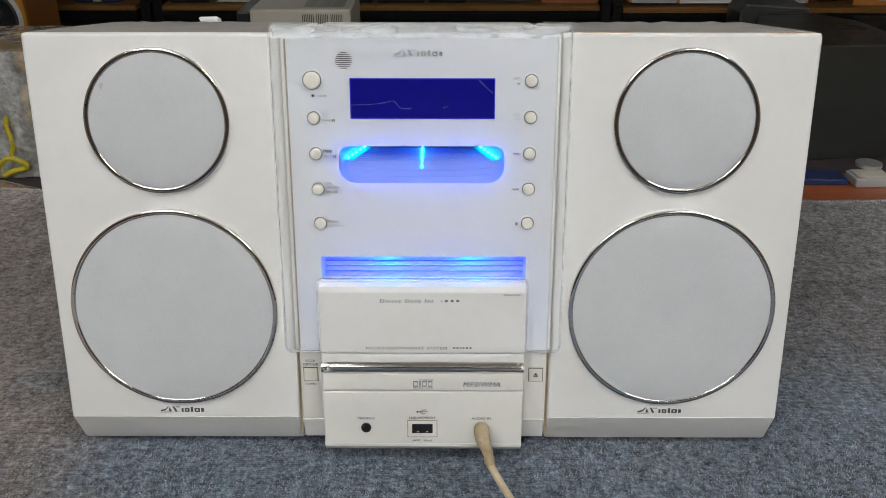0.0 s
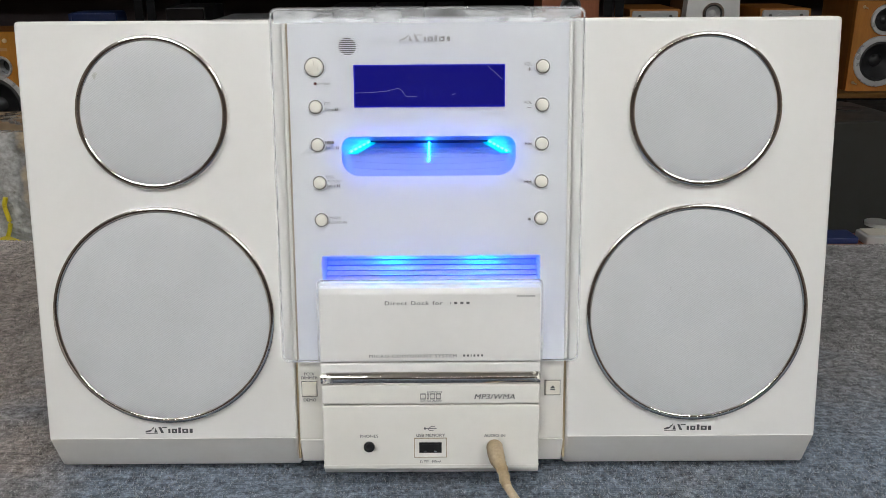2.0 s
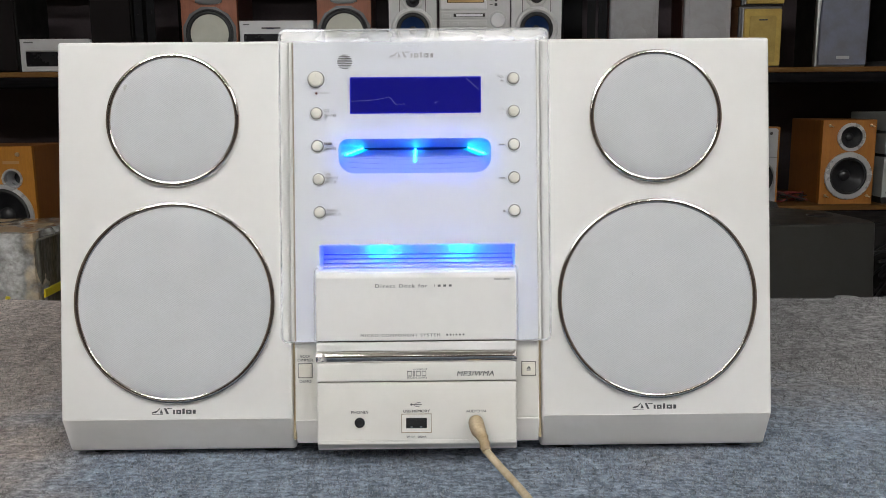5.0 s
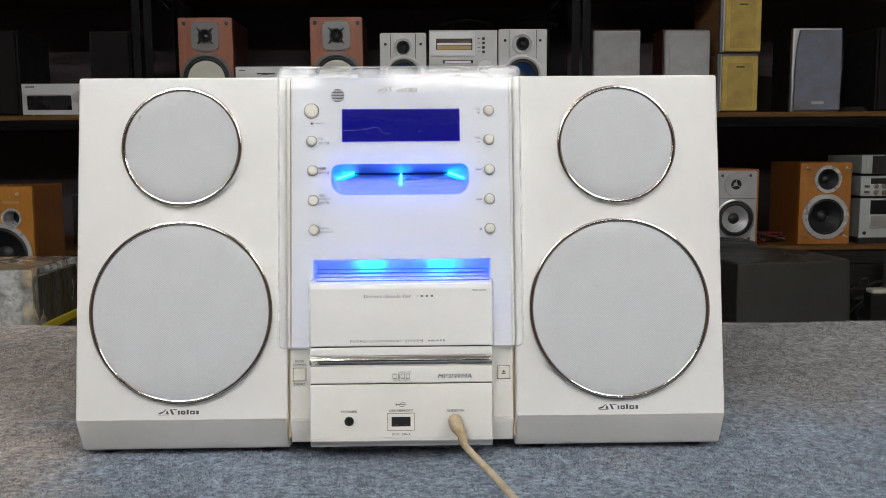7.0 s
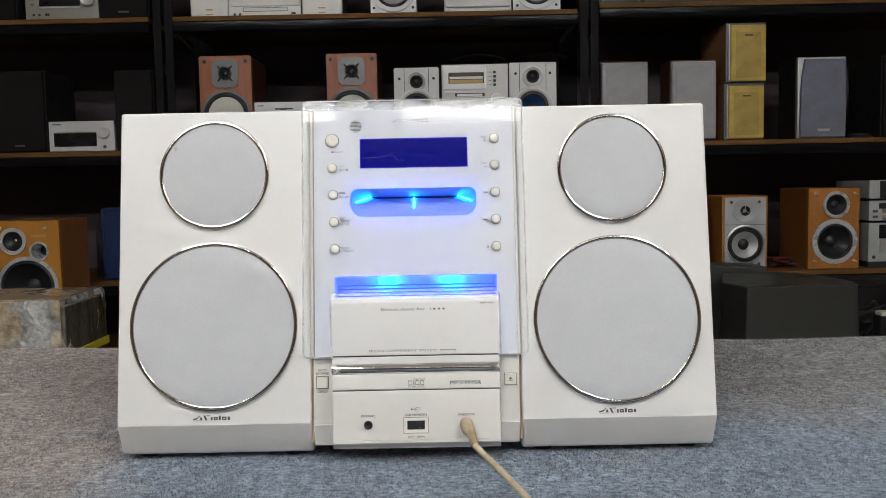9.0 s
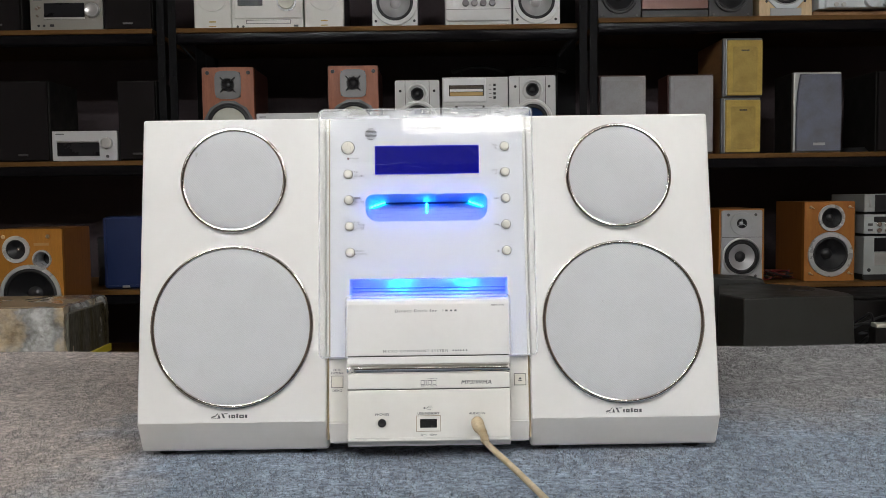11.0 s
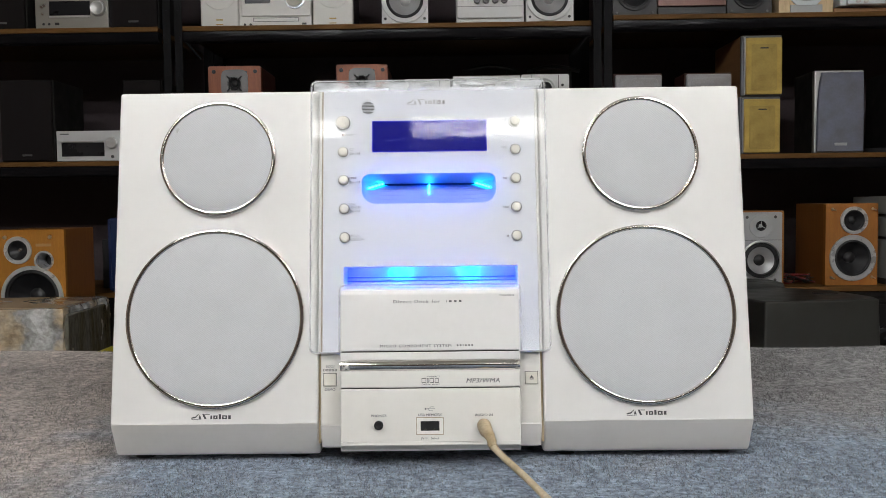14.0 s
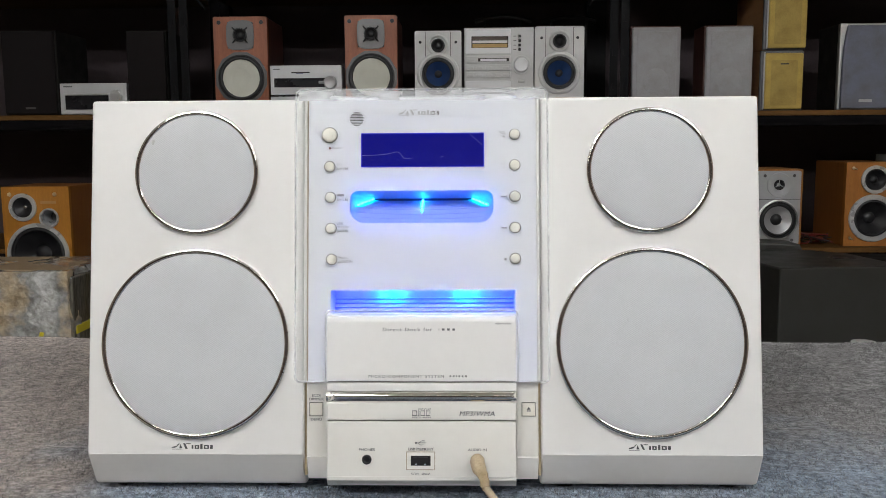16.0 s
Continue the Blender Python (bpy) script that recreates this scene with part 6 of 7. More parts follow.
def top_right_row():
    zt = Z_TOP + 0.0165
    for x0, x1 in ((0.536, 0.674), (0.895, 1.036)):
        sp, w = cabinet("bookshelf_speaker", "dark grey loudspeaker with a black cone", x0, x1, zt, 0.22, 0.2, BLACK, GREYPLATE_D, group="dark grey speakers", holes=[(0, 0.078, 0.052)])
        driver(sp, "woofer", 0, 0.078, 0.058, GREYPLATE_D, CONEBLACK, CONEBLACK, -0.001, 0.14, 0.28, 0.3)
        screws(sp, [(sx * 0.056, 0.014) for sx in (-1, 1)], 0.004, GREYPLATE)
    lo, w = component("cassette_deck", "dark brown deck under a brown amplifier", 0.678, 0.893, zt, 0.030, 0.24, GREYPLATE_D)
    part("slot", box(-0.07, 0.07, -0.001, 0.001, 0.012, 0.018), BLACK, lo)
    up, w = component("amplifier", "brown metal amplifier with a chrome-ringed dial", 0.678, 0.893, zt + 0.030, 0.085, 0.24, BROWNUNIT)
    knob(up, w / 2 - 0.036, 0.056, 0.024, GLASSDARK)
    part("dial_ring", lathe([(0.028, 0.0), (0.027, -0.006), (0.024, -0.006)], w / 2 - 0.036, 0, 0.056, 36), CHROME, up)
    part("display_window", box(-w / 2 + 0.03, w / 2 - 0.08, -0.001, 0.001, 0.04, 0.07, 0.001), GLASSDARK, up)
    sp, w = cabinet("bookshelf_speaker", "pale birch loudspeaker with an eight-sided silver driver plate", 1.058, 1.228, zt, 0.27, 0.22, BIRCH, holes=[(0, 0.105, 0.062)])
    oc = [(0.082 * math.cos(radians(a)), 0.105 + 0.082 * math.sin(radians(a))) for a in (22.5, 67.5, 112.5, 157.5, 202.5, 247.5, 292.5, 337.5)]
    part("woofer_plate", plate(oc, -0.006, 0.0005, holes=[(0, 0.105, 0.062)]), PALEBLUE, sp, "pale blue-silver plate")
    part("lower_plate", box(-0.050, 0.050, -0.004, 0.001, 0.002, 0.031, 0.001), FRONTGREY, sp, "grey lower plate")
    driver(sp, "woofer", 0, 0.105, 0.064, SILVER, CONESILVER, CONEBLACK, -0.005, 0.06, 0.3, 0.3)
    screws(sp, [(sx * 0.062, 0.105 - 0.052) for sx in (-1, 1)], 0.004)
    screws(sp, [(sx * 0.040, 0.012) for sx in (-1, 1)], 0.004)
    bx = thing("wooden_box", "brown wooden box under the silver unit", "box", pose(1.42, F + 0.02, zt))
    part("body", box(-0.18, 0.18, 0, 0.22, 0, 0.024, 0.002), LIGHTBROWN, bx)
    su, w = component("mini_stereo", "silver unit with stepped front and round dials", 1.250, 1.60, zt + 0.024, 0.13, 0.22, PALEBLUE)
    part("step", box(-w / 2 + 0.018, w / 2, -0.012, 0.001, 0.004, 0.125, 0.004), PALEBLUE, su)
    for kx, kz, r in ((-0.010, 0.022, 0.024), (0.036, 0.044, 0.014), (0.034, 0.012, 0.009)):
        knob(su, kx, kz + 0.004, r, PALEBLUE, -0.012)
    for kx in (-0.124, -0.100):
        part("button", lathe([(0.007, 0), (0.007, -0.004), (0, -0.004)], kx, -0.012, 0.014, 16), ALU, su)


top_right_row()




def silver_front_speaker(x0, x1):
    h = 0.236
    sp, w = cabinet("bookshelf_speaker", "walnut loudspeaker with a silver front and silver cone", x0, x1, Z_LOW, h, 0.24, AMBER, group="silver-front speakers", holes=[(-0.002, h - 0.048, 0.0155), (-0.002, 0.078, 0.054)])
    part("front_panel", plate(round_rect(-w / 2 + 0.006, w / 2 - 0.009, 0.002, h - 0.005, 0.006), -0.009, 0.0005, holes=[(-0.002, h - 0.048, 0.0155), (-0.002, 0.078, 0.054)]), FRONTGREY, sp, "silver front panel")
    part("joint", box(-w / 2 + 0.007, w / 2 - 0.010, -0.0096, -0.008, h - 0.094, h - 0.0925), GREYPLATE, sp)
    part("tweeter_horn", lathe([(0.038, 0.001), (0.037, -0.002), (0.030, -0.0015), (0.016, 0.0004)], -0.002, -0.0095, h - 0.048, 36), FRONTGREY, sp)
    driver(sp, "tweeter", -0.002, h - 0.048, 0.016, RUBBER, CONEBLACK, CONESILVER, -0.009, 0.1, 0.4, 0.3)
    for a in (90, 210, 330):
        part("tweeter_guard", tube_bm([(-0.002, -0.0125, h - 0.048), (-0.002 + 0.015 * math.cos(radians(a)), -0.0105, h - 0.048 + 0.015 * math.sin(radians(a)))], 0.0013, 6), CONESILVER, sp)
    part("woofer_ring", lathe([(0.064, 0.001), (0.063, -0.005), (0.060, -0.006), (0.056, -0.001)], -0.002, -0.009, 0.078, 40), ALU, sp)
    driver(sp, "woofer", -0.002, 0.078, 0.057, RUBBER, CONESILVER, RUBBER, -0.009, 0.1, 0.32, 0.28)
    for sx, sz in ((-0.046, h - 0.02), (0.044, h - 0.02), (-0.046, 0.015), (0.044, 0.015)):
        part("screw", lathe([(0.0050, 0), (0.004, -0.0012), (0, -0.0014)], sx, -0.009, sz, 14), GREYPLATE, sp)


silver_front_speaker(0.932, 1.080)
silver_front_speaker(0.553, 0.700)


def tapered_speaker():
    sp = thing("bookshelf_speaker", "white-fronted loudspeaker with tapering sides and a silver cone", "loudspeaker", pose(0.795, F, Z_LOW))
    h = 0.280
    part("cabinet", plate([(-0.092, 0), (0.092, 0), (0.074, h), (-0.074, h)], 0.05, 0.2, 0.003), BROWNW, sp)
    part("baffle", plate([(-0.092, 0.0), (0.092, 0.0), (0.074, h), (-0.074, h)], 0.0, 0.05, holes=[(0, 0.100, 0.058), (0, 0.222, 0.028)]), WHITEGREY, sp)
    driver(sp, "woofer", 0, 0.100, 0.062, RUBBER, CONESILVER, CONESILVER, -0.001, 0.12, 0.3, 0.3)
    driver(sp, "tweeter", 0, 0.222, 0.032, CHROME, CONESILVER, CONESILVER, -0.001, 0.2, 0.35, 0.3)


tapered_speaker()


def orange_speaker():
    x0, x1, h = 1.213, 1.379, 0.262
    sp, w = cabinet("bookshelf_speaker", "orange oak loudspeaker with two silver-ringed black cones", x0, x1, Z_LOW - 0.006, h, 0.24, SIDEOAK, AMBER, bt=0.02, holes=[(0.006, h - 0.054, 0.037), (0.003, 0.088, 0.063)])
    driver(sp, "tweeter", 0.006, h - 0.054, 0.044, RING, CONEBLACK, CONEBLACK, -0.001, 0.24, 0.3, 0.3)
    driver(sp, "woofer", 0.003, 0.088, 0.074, RING, CONEBLACK, CONEBLACK, -0.001, 0.22, 0.26, 0.35)
    for sx, sz in ((-0.062, h - 0.018), (0.066, h - 0.018), (-0.064, 0.026), (0.066, 0.026)):
        part("grille_peg", merge(lathe([(0.005, 0), (0.004, -0.003), (0, -0.004)], sx, 0, sz, 10), tube_bm([(sx, -0.002, sz), (sx + 0.008, -0.008, sz - 0.004)], 0.002, 6)), GOLDW, sp)


orange_speaker()


def component_stack():
    z = Z_LOW - 0.006
    for nm, lab, zz, h in (("cassette_deck", "silver cassette deck with a dark window", 0.022, 0.124), ("amplifier", "silver amplifier with rows of small knobs", 0.150, 0.068), ("tuner", "silver tuner with a dark front", 0.222, 0.062)):
        ob, w = component(nm, lab, 1.410, 1.634, z + zz if zz > 0.03 else z, h + (0.022 if zz < 0.03 else 0), 0.24, COOLSILVER)
        if nm == "cassette_deck":
            part("door", box(-w / 2 + 0.034, w / 2 - 0.01, -0.002, 0.001, 0.095, 0.14, 0.001), GLASSDARK, ob)
            part("tray", box(-w / 2 + 0.034, w / 2 - 0.01, -0.003, 0.001, 0.050, 0.090, 0.001), ALU, ob)
            part("socket", lathe([(0.006, 0), (0.006, -0.001), (0, -0.001)], -w / 2 + 0.018, 0, 0.034, 14), BLACK, ob)
            part("plinth", box(-w / 2, w / 2, -0.001, 0.1, 0.0, 0.020, 0.002), GREYPLATE_D, ob)
        elif nm == "amplifier":
            part("window", box(-w / 2 + 0.032, w / 2 - 0.01, -0.001, 0.001, 0.042, 0.060, 0.001), BLACK, ob)
            for r in range(2):
                for k in range(6):
                    knob(ob, -w / 2 + 0.048 + 0.026 * k, 0.015 + 0.020 * r, 0.008, CHROME, 0, 0.006)
                part("button", box(-w / 2 + 0.012, -w / 2 + 0.028, -0.003, 0.001, 0.012 + 0.018 * r, 0.020 + 0.018 * r, 0.001), GREYPLATE, ob)
        else:
            part("window", box(-w / 2 + 0.034, w / 2, -0.002, 0.001, 0.004, 0.060, 0.001), BLACK, ob)
            part("button", box(-w / 2 + 0.014, -w / 2 + 0.022, -0.003, 0.001, 0.020, 0.044, 0.002), ALU, ob)


component_stack()


def wire_bundle():
    rng = random.Random(11)
    wb = thing("wire_bundle", "small tangle of red and dark wires", "wires", pose(1.145, F + 0.05, Z_LOW - 0.004))
    for k in range(9):
        p = [(rng.uniform(-0.05, 0.06), rng.uniform(-0.03, 0.05), 0.003 + rng.uniform(0, 0.03)) for _ in range(5)]
        part("wire", tube_bm(spline(p, 5), 0.002, 6), REDWIRE if k % 2 else BLACK, wb)


wire_bundle()


def coil():
    cc = thing("cable_coil", "flat coil of black cable", "cable", pose(1.395, F + 0.05, Z_MID - 0.003))
    for k in range(4):
        r = 0.045 - 0.004 * k
        part("loop", tube_bm([(r * math.cos(a), r * math.sin(a) * 0.8, 0.003 + 0.004 * k) for a in np.linspace(0, 2 * math.pi, 25)], 0.003, 6), RUBBER, cc)


coil()


def blue_case():
    bc = thing("blue_case", "navy blue plastic case standing upright", "case", pose(-1.015, F, Z_LOW))
    part("shell", plate(round_rect(-0.070, 0.070, 0.0, 0.238, 0.012), 0.0, 0.09, 0.006, 3), BLUEBOX, bc)
    part("rim", frame_with_holes(-0.068, 0.068, 0.006, 0.234, -0.004, 0.002, [(-0.061, 0.061, 0.013, 0.227)]), BLUEBOX, bc)
    part("latch", box(-0.012, 0.012, -0.006, 0.002, 0.004, 0.012, 0.001), ALU, bc)
    sl = thing("slate_case", "dark slate-coloured case behind the blue case", "case", pose(-1.10, F + 0.12, Z_LOW))
    part("body", box(-0.055, 0.055, 0, 0.05, 0, 0.165, 0.004), GREYPLATE_D, sl)


blue_case()


def low_row_hidden():
    """Units that show over the set only while the camera is high."""
    ob, w = component("amplifier", "large silver amplifier with small round buttons", -0.665, -0.335, Z_LOW, 0.216, 0.26, SILVER)
    part("dark_band", box(-w / 2 + 0.004, w / 2 - 0.004, -0.002, 0.001, 0.070, 0.100, 0.001), GLASSDARK, ob)
    part("side_trim", box(-w / 2 + 0.0, -w / 2 + 0.006, -0.004, 0.001, 0.006, 0.21, 0.001), GREYPLATE_D, ob)
    for r in range(4):
        for k in range(2):
            part("button", lathe([(0.0075, 0), (0.0075, -0.004), (0, -0.005)], w / 2 - 0.045 + 0.02 * k, 0, 0.136 + 0.0155 * r, 16), CHROME, ob)
    part("button", lathe([(0.005, 0), (0.005, -0.004), (0, -0.005)], w / 2 - 0.062, 0, 0.150, 16), CHROME, ob)
    bd, w = component("tuner", "black unit with a pale lid", 0.085, 0.265, Z_LOW, 0.215, 0.24, BLACK)
    part("lid", box(-w / 2, w / 2, -0.002, 0.24, 0.214, 0.236, 0.003), SILVER, bd)
    part("display_window", box(-w / 2 + 0.01, w / 2 - 0.02, -0.002, 0.001, 0.13, 0.19, 0.001), GLASSDARK, bd)
    for x0, x1 in ((-0.80, -0.685), (-0.315, -0.20), (-0.19, -0.05), (-0.04, 0.075)):
        sp, w = cabinet("bookshelf_speaker", "black cabinet loudspeaker in the dark lower shelf", x0, x1, Z_LOW, 0.25, 0.22, BLACK, group="black cabinets on the low shelf")
        part("grille", plate(round_rect(-w / 2 + 0.004, w / 2 - 0.004, 0.005, 0.245, 0.004), -0.008, 0.001, 0.002), DARKCLOTH, sp)
    sp, w = cabinet("bookshelf_speaker", "cherry loudspeaker with a cream cone on the low shelf", 0.296, 0.462, Z_LOW, 0.298, 0.24, CHERRY, bevel=0.006, holes=[(-0.002, 0.148, 0.063), (0, 0.245, 0.026)])
    driver(sp, "woofer", -0.002, 0.148, 0.066, RUBBER, CONECREAM, CONECREAM, -0.003, 0.09, 0.3, 0.12)
    driver(sp, "tweeter", 0, 0.245, 0.03, GREYPLATE, CONEBLACK, CONEBLACK, -0.002, 0.2, 0.4, 0.3)


low_row_hidden()


def left_orange_speaker():
    x0, x1, h = -1.258, -1.068, 0.131 - Z_BASE
    sp, w = cabinet("floor_speaker", "orange oak loudspeaker with a tweeter, round port and big woofer", x0, x1, Z_BASE, h, 0.2, SIDEOAK, ORANGE, y=1.75, holes=[(0, h - 0.190, 0.080), (-0.036, h - 0.058, 0.032), (0.036, h - 0.088, 0.0215)])
    rz = h - 0.190
    driver(sp, "woofer", 0.0, rz, 0.088, RING, CONEBLACK, CONEBLACK, -0.001, 0.13, 0.26, 0.35)
    driver(sp, "tweeter", -0.036, h - 0.058, 0.039, RING, CONEBLACK, CHROME, -0.001, 0.28, 0.16, 0.3)
    part("port", lathe([(0.028, 0.001), (0.027, -0.004), (0.022, -0.003), (0.019, 0.02), (0.018, 0.05), (0, 0.05)], 0.036, 0, h - 0.088, 36), RING, sp, "silver-rimmed port")
    part("port_hole", lathe([(0.0175, 0.048), (0, 0.048)], 0.036, 0, h - 0.088, 24), BLACK, sp)
    for sx in (-0.072, 0.055):
        part("grille_peg", lathe([(0.006, 0), (0.005, -0.004), (0, -0.005)], sx, 0, h - 0.022, 12), GOLDW, sp)
    bars([(0.014, 0.058)], h - 0.048, h - 0.040, -0.0006, RINGD, sp, "badge")


RINGD = plain("faded_badge", (0.42, 0.24, 0.10), 0.5, grain=60)
left_orange_speaker()


FILM = plain("smoky_film", (0.17, 0.165, 0.145), 0.16, grain=12, var=0.35, stain=0.5, bumps=0.9, stretch=(3, 3, 0.5))


def wrapped_box():
    wb = thing("wrapped_box", "cardboard box in crumpled clear plastic wrap", "box", pose(-1.20, 1.47, Z_BASE))
    hx, hy, h = 0.305, 0.13, 0.288
    rng = random.Random(3)
    bm = bmesh.new()
    bmesh.ops.create_cube(bm, size=1.0)
    for v in bm.verts:
        v.co = (v.co.x * 2 * hx, v.co.y * 2 * hy, h / 2 + v.co.z * h)
    bmesh.ops.subdivide_edges(bm, edges=bm.edges[:], cuts=26, use_grid_fill=True)
    for v in bm.verts:
        p = v.co
        k = noise.noise(p * 9) * 0.012 + (0.5 - abs(noise.noise(p * 17))) * 0.016 + (0.5 - abs(noise.noise(p * 37 + Vector((3, 1, 7))))) * 0.007
        n = Vector((p.x / hx, p.y / hy, (p.z - h / 2) / (h / 2)))
        n = Vector([c ** 7 for c in n])
        if n.length > 1e-4:
            n.normalize()
        if p.z > h - 0.001:
            k *= 0.35
        if p.z > 0.001:
            v.co = p + n * k
    ROUND.add(id(bm))
    part("wrap", bm, WRAP, wb, "crumpled clear plastic wrap")
    part("lid", box(-hx + 0.012, hx - 0.016, -hy + 0.016, hy - 0.010, h - 0.006, h + 0.0035, 0.002), CARD, wb, "bare brown cardboard lid")
    loop = [(0.196, -0.150, 0.004), (0.212, -0.160, 0.034), (0.240, -0.166, 0.060), (0.268, -0.160, 0.050), (0.272, -0.152, 0.034), (0.246, -0.150, 0.026), (0.214, -0.148, 0.012)]
    part("strap_loop", tube_bm(spline(loop, 6), 0.006, 8), YTAPE, wb, "yellow strap")
    part("strap_tail", tube_bm(spline([(0.240, -0.152, 0.055), (0.252, -0.152, 0.090), (0.246, -0.150, 0.128), (0.250, -0.148, 0.150)], 5), 0.005, 8), YTAPE, wb, "yellow strap")
    part("side_film", box(hx - 0.02, hx + 0.012, -hy + 0.004, hy - 0.004, 0.0, h - 0.012, 0.004), FILM, wb, "dark grey film on the end")
    part("strap", box(hx + 0.002, hx + 0.0165, -hy + 0.01, hy - 0.002, 0.140, 0.160, 0.002), YTAPE, wb, "yellow strap")


wrapped_box()


def bundle_and_strap():
    """A wrapped bundle low behind the table, with a loop of yellow strap on it."""
    st = thing("wrapped_bundle", "small bundle in crumpled clear wrap behind the table", "bundle", pose(-0.60, 0.66, FLOOR_Z))
    h = 0.70
    bm = box(-0.14, 0.085, -0.06, 0.07, 0, h, 0.01)
    bmesh.ops.subdivide_edges(bm, edges=bm.edges[:], cuts=5, use_grid_fill=True)
    for v in bm.verts:
        if v.co.z > 0.02:
            v.co += Vector((noise.noise(v.co * 19), noise.noise(v.co * 19 + Vector((5, 0, 0))), noise.noise(v.co * 23))) * 0.012
    ROUND.add(id(bm))
    part("wrap", bm, WRAP, st)
    p = [(0.035, -0.075, h - 0.02), (0.055, -0.085, h + 0.012), (0.022, -0.078, h + 0.002), (-0.002, -0.08, h - 0.03), (0.030, -0.086, h - 0.012), (0.072, -0.08, h + 0.006)]
    part("strap", tube_bm(spline(p, 6), 0.006, 8), YTAPE, st, "yellow plastic strap")


bundle_and_strap()


def subwoofer():
    sb = thing("subwoofer", "charcoal subwoofer cabinet with chamfered corners and a hollow top", "subwoofer", pose(0.785, 1.455, Z_BASE, 0, 0, 6))
    h = 0.275
    plan = [(0.0, 0.0), (0.300, 0.0), (0.325, 0.06), (0.345, 0.30), (0.285, 0.42), (0.12, 0.42), (0.0, 0.15)]

    def shell(z0, z1, grow0, grow1, dip):
        bm = bmesh.new()
        cx, cy = 0.16, 0.2
        lo = [bm.verts.new((cx + (x - cx) * grow0, cy + (y - cy) * grow0, z0)) for x, y in plan]
        up = [bm.verts.new((cx + (x - cx) * grow1, cy + (y - cy) * grow1, z1 - dip * y)) for x, y in plan]
        bm.faces.new(lo)
        bm.faces.new(up[::-1])
        for k in range(len(plan)):
            bm.faces.new((lo[k], up[k], up[(k + 1) % len(plan)], lo[(k + 1) % len(plan)]))
        bmesh.ops.recalc_face_normals(bm, faces=bm.faces[:])
        bmesh.ops.bevel(bm, geom=bm.edges[:], offset=0.005, segments=3, profile=0.5, affect="EDGES")
        return bm
    part("shell", shell(0.0, h, 1.03, 0.985, 0.03), SUBGREY, sb)
    dish = part("top_hollow", lathe([(0.034, 0.0), (0.032, -0.003), (0.024, -0.001), (0.0, 0.0005)], 0, 0, 0, 28), BLACK, sb, "shallow round hollow")
    dish.matrix_local = pose(0.262, 0.19, h - 0.0055, -90, 0, 0)
    db = thing("dark_machine", "dark grey machine with slanted corners behind the subwoofer", "machine", pose(0.93, 1.92, Z_BASE))
    part("body", plate([(-0.105, 0), (0.095, 0), (0.095, 0.25), (0.080, 0.275), (-0.090, 0.285), (-0.105, 0.26)], 0.0, 0.12, 0.006, 2), SUBGREY, db)
    part("lid_step", box(-0.03, 0.075, -0.03, -0.0005, 0.0, 0.262, 0.006, 2), SUBGREY, db)


subwoofer()


def bench_clutter():
    """Dark odds and ends on the low bench beside the subwoofer."""
    # Black box added to hide the brown shelf where it should read dark.
    bb = thing("black_box", "matt black box added to fill the dark low bench", "box", pose(1.30, 1.78, Z_BASE, 0, 0, -4))
    part("body", box(-0.14, 0.30, 0.0, 0.22, 0.0, 0.225, 0.004), CASEBLACK, bb)
    part("lid", box(-0.143, 0.303, -0.003, 0.223, 0.2255, 0.236, 0.003), CASEBLACK, bb)
    mc = thing("metal_chassis", "grey metal chassis standing on end", "chassis", pose(1.33, 1.62, Z_BASE, 0, 0, 8))
    part("case", box(-0.03, 0.09, 0.0, 0.10, 0.0, 0.262, 0.003), GREYPLATE, mc)
    for k in range(5):
        part("vent_slot", box(-0.012, 0.072, -0.0008, 0.001, 0.16 + 0.016 * k, 0.166 + 0.016 * k), GAP, mc)
    ad = thing("cream_adapter", "small cream plastic adapter", "adapter", pose(1.215, 1.60, Z_BASE))
    part("body", box(-0.028, 0.028, -0.02, 0.02, 0.0, 0.172, 0.004, 3), CASEBLACK, ad)
    part("cap", box(-0.024, 0.024, -0.018, 0.018, 0.1725, 0.184, 0.003, 3), BEIGE, ad, "cream cap")
    rng = random.Random(21)
    wb = thing("cable_tangle", "loose tangle of black cables", "cables", pose(1.20, 1.66, Z_BASE))
    for k in range(5):
        p = [(rng.uniform(-0.07, 0.09), rng.uniform(-0.03, 0.06), 0.01 + 0.205 * q * rng.uniform(0.5, 1.0)) for q in (0.0, 0.5, 0.9, 1.0, 0.7, 0.2)]
        part("cable", tube_bm(spline(p, 6), 0.0035, 6), RUBBER, wb)


bench_clutter()


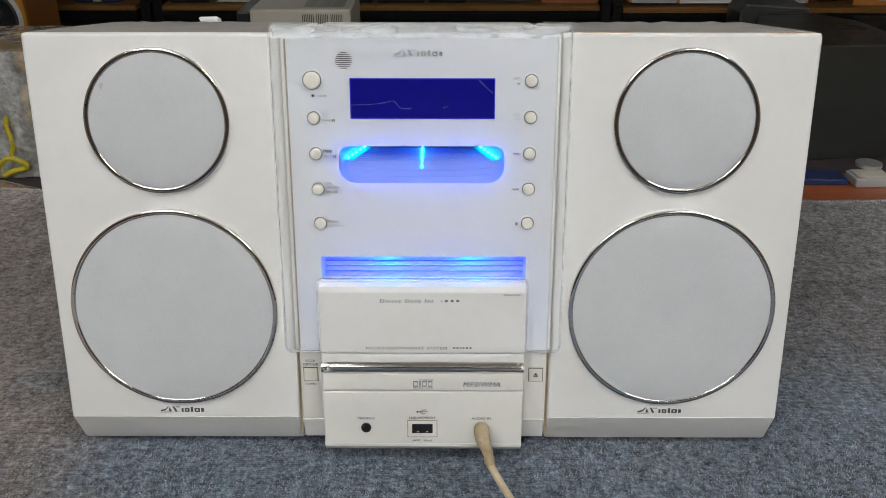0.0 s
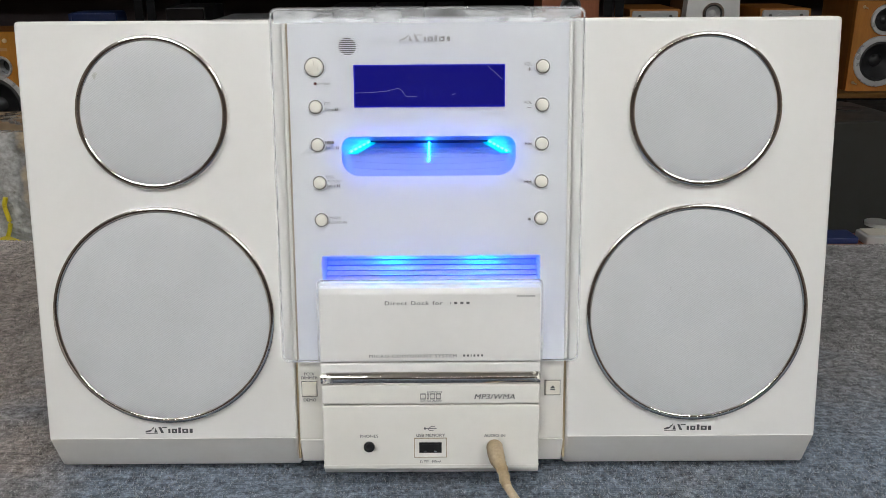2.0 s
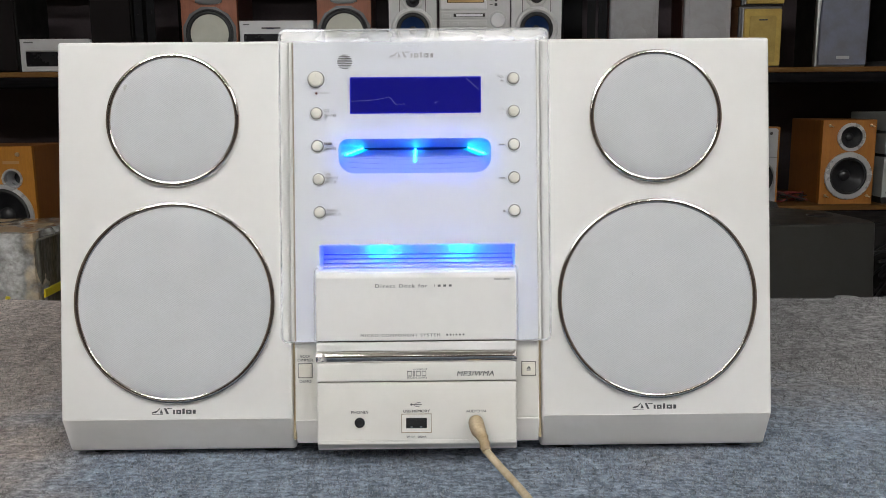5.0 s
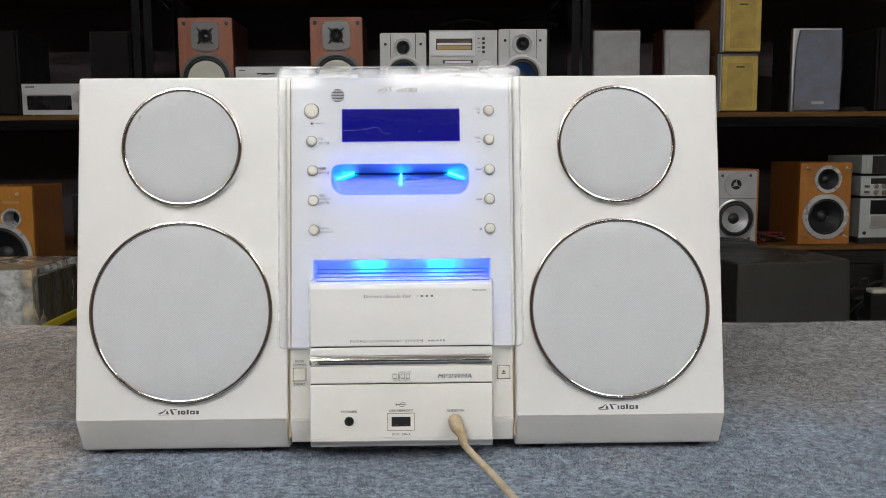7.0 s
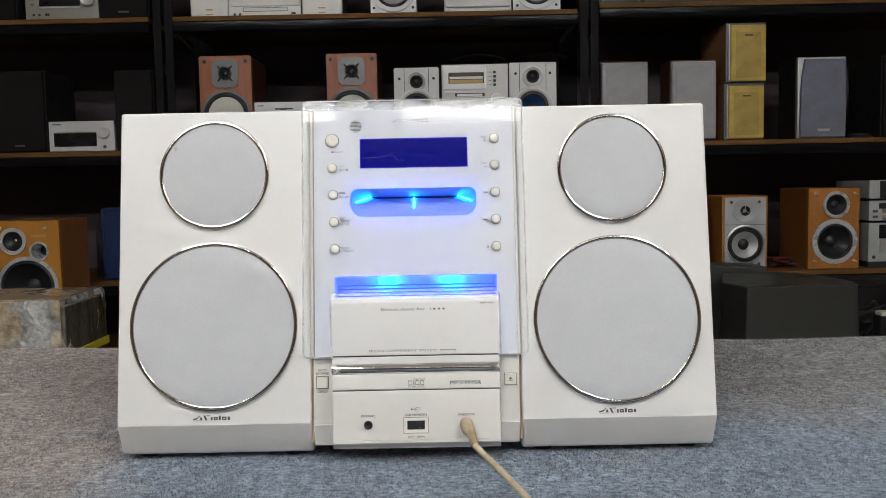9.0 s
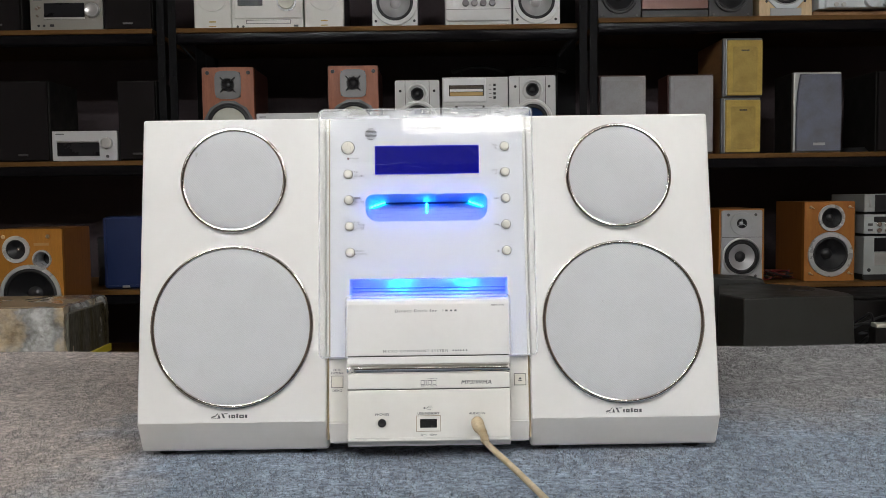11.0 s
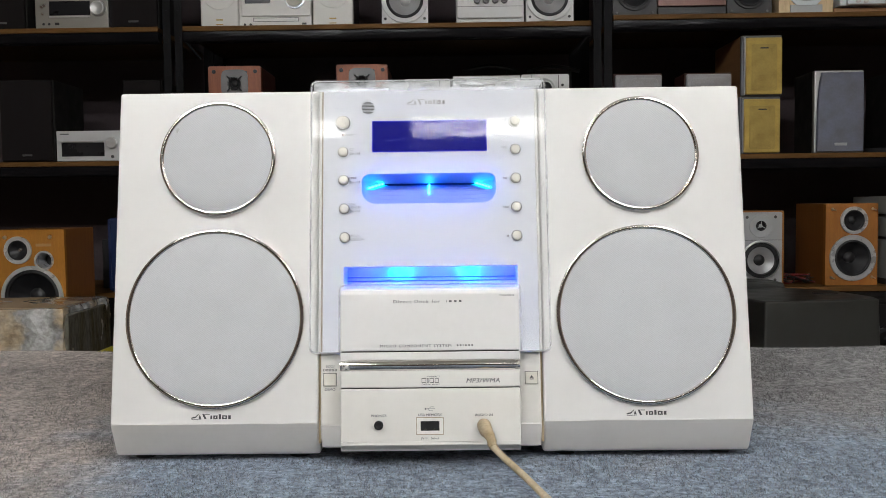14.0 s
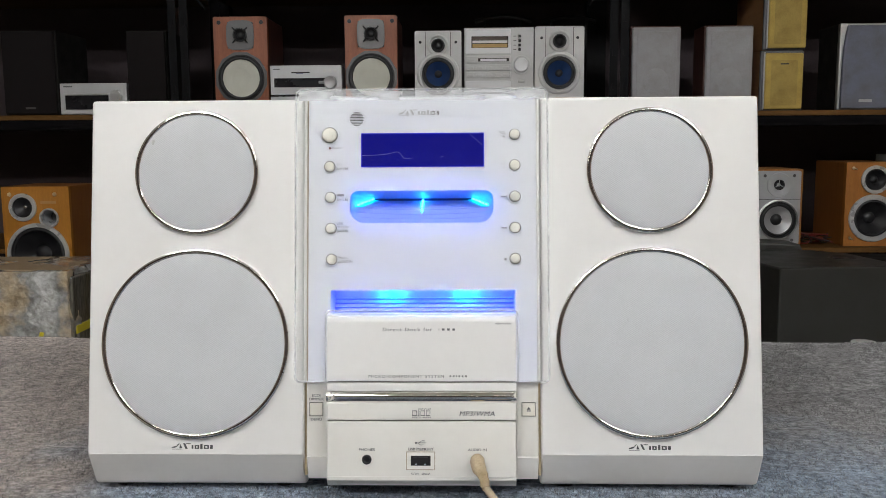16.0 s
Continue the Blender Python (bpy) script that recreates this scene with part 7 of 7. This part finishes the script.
def behind_table():
    pb = thing("side_bench", "red-brown wooden bench standing behind the table", "bench", pose(0.86, 0.62, FLOOR_Z))
    t = 0.71
    part("bench_top", box(-0.38, 0.5, -0.13, 0.13, t - 0.02, t, 0.003), REDPLANK, pb)
    for x in (-0.33, 0.45):
        for y in (-0.09, 0.09):
            part("leg", box(x - 0.02, x + 0.02, y - 0.02, y + 0.02, 0.0, t - 0.02, 0.002), REDPLANK, pb)
    z = FLOOR_Z + t
    lb = thing("paper_label", "torn cream paper label stuck on the bench", "label", pose(0.525, 0.507, z))
    part("paper", box(-0.018, 0.018, -0.008, 0.008, 0, 0.0006), FOAM, lb)
    gb = thing("grey_adapter", "small pale grey plastic adapter", "adapter", pose(0.645, 0.705, z))
    part("body", box(-0.028, 0.028, -0.02, 0.02, 0.0, 0.014, 0.003, 3), SILVER, gb)
    part("cover", box(-0.024, 0.024, -0.014, 0.016, 0.0142, 0.016, 0.001), BEIGE, gb)
    bk = thing("blue_booklet", "dark blue booklet lying flat", "booklet", pose(0.565, 0.715, z))
    part("cover", box(-0.045, 0.045, -0.02, 0.02, 0.0, 0.010, 0.002), BLUEBOX, bk)
    pk = thing("black_puck", "black round foot with a silver rim", "foot", pose(0.655, 0.735, z))
    a = part("rim", lathe([(0.019, 0.0), (0.019, -0.005), (0, -0.005)], 0, 0, 0, 28), ALU, pk)
    a.matrix_local = pose(0, 0, 0.0165, -90, 0, 0)
    b = part("body", lathe([(0.021, 0.0), (0.0215, -0.012), (0.018, -0.0165), (0, -0.0165)], 0, 0, 0, 28), RUBBER, pk)
    b.matrix_local = pose(0, 0, 0.0, 90, 0, 0)
    vm = thing("vented_machine", "beige machine with rows of vent slots", "machine", pose(-0.36, 1.70, Z_BASE))
    h = 0.31
    part("body", box(-0.12, 0.135, 0, 0.24, 0, h, 0.006, 3), BEIGE, vm)
    part("side_face", box(-0.155, -0.1205, 0.01, 0.22, 0, h - 0.008, 0.004), BLACK, vm)
    for r in range(3):
        for k in range(7):
            part("vent_slot", box(0.012 + 0.036 * r + 0.0045 * k, 0.0142 + 0.036 * r + 0.0045 * k, 0.03, 0.16, h - 0.0005, h + 0.0008), GREYPLATE, vm)
            part("vent_slot", box(0.012 + 0.036 * r + 0.0045 * k, 0.0142 + 0.036 * r + 0.0045 * k, -0.0008, 0.001, h - 0.045, h - 0.012), GREYPLATE, vm)


behind_table()
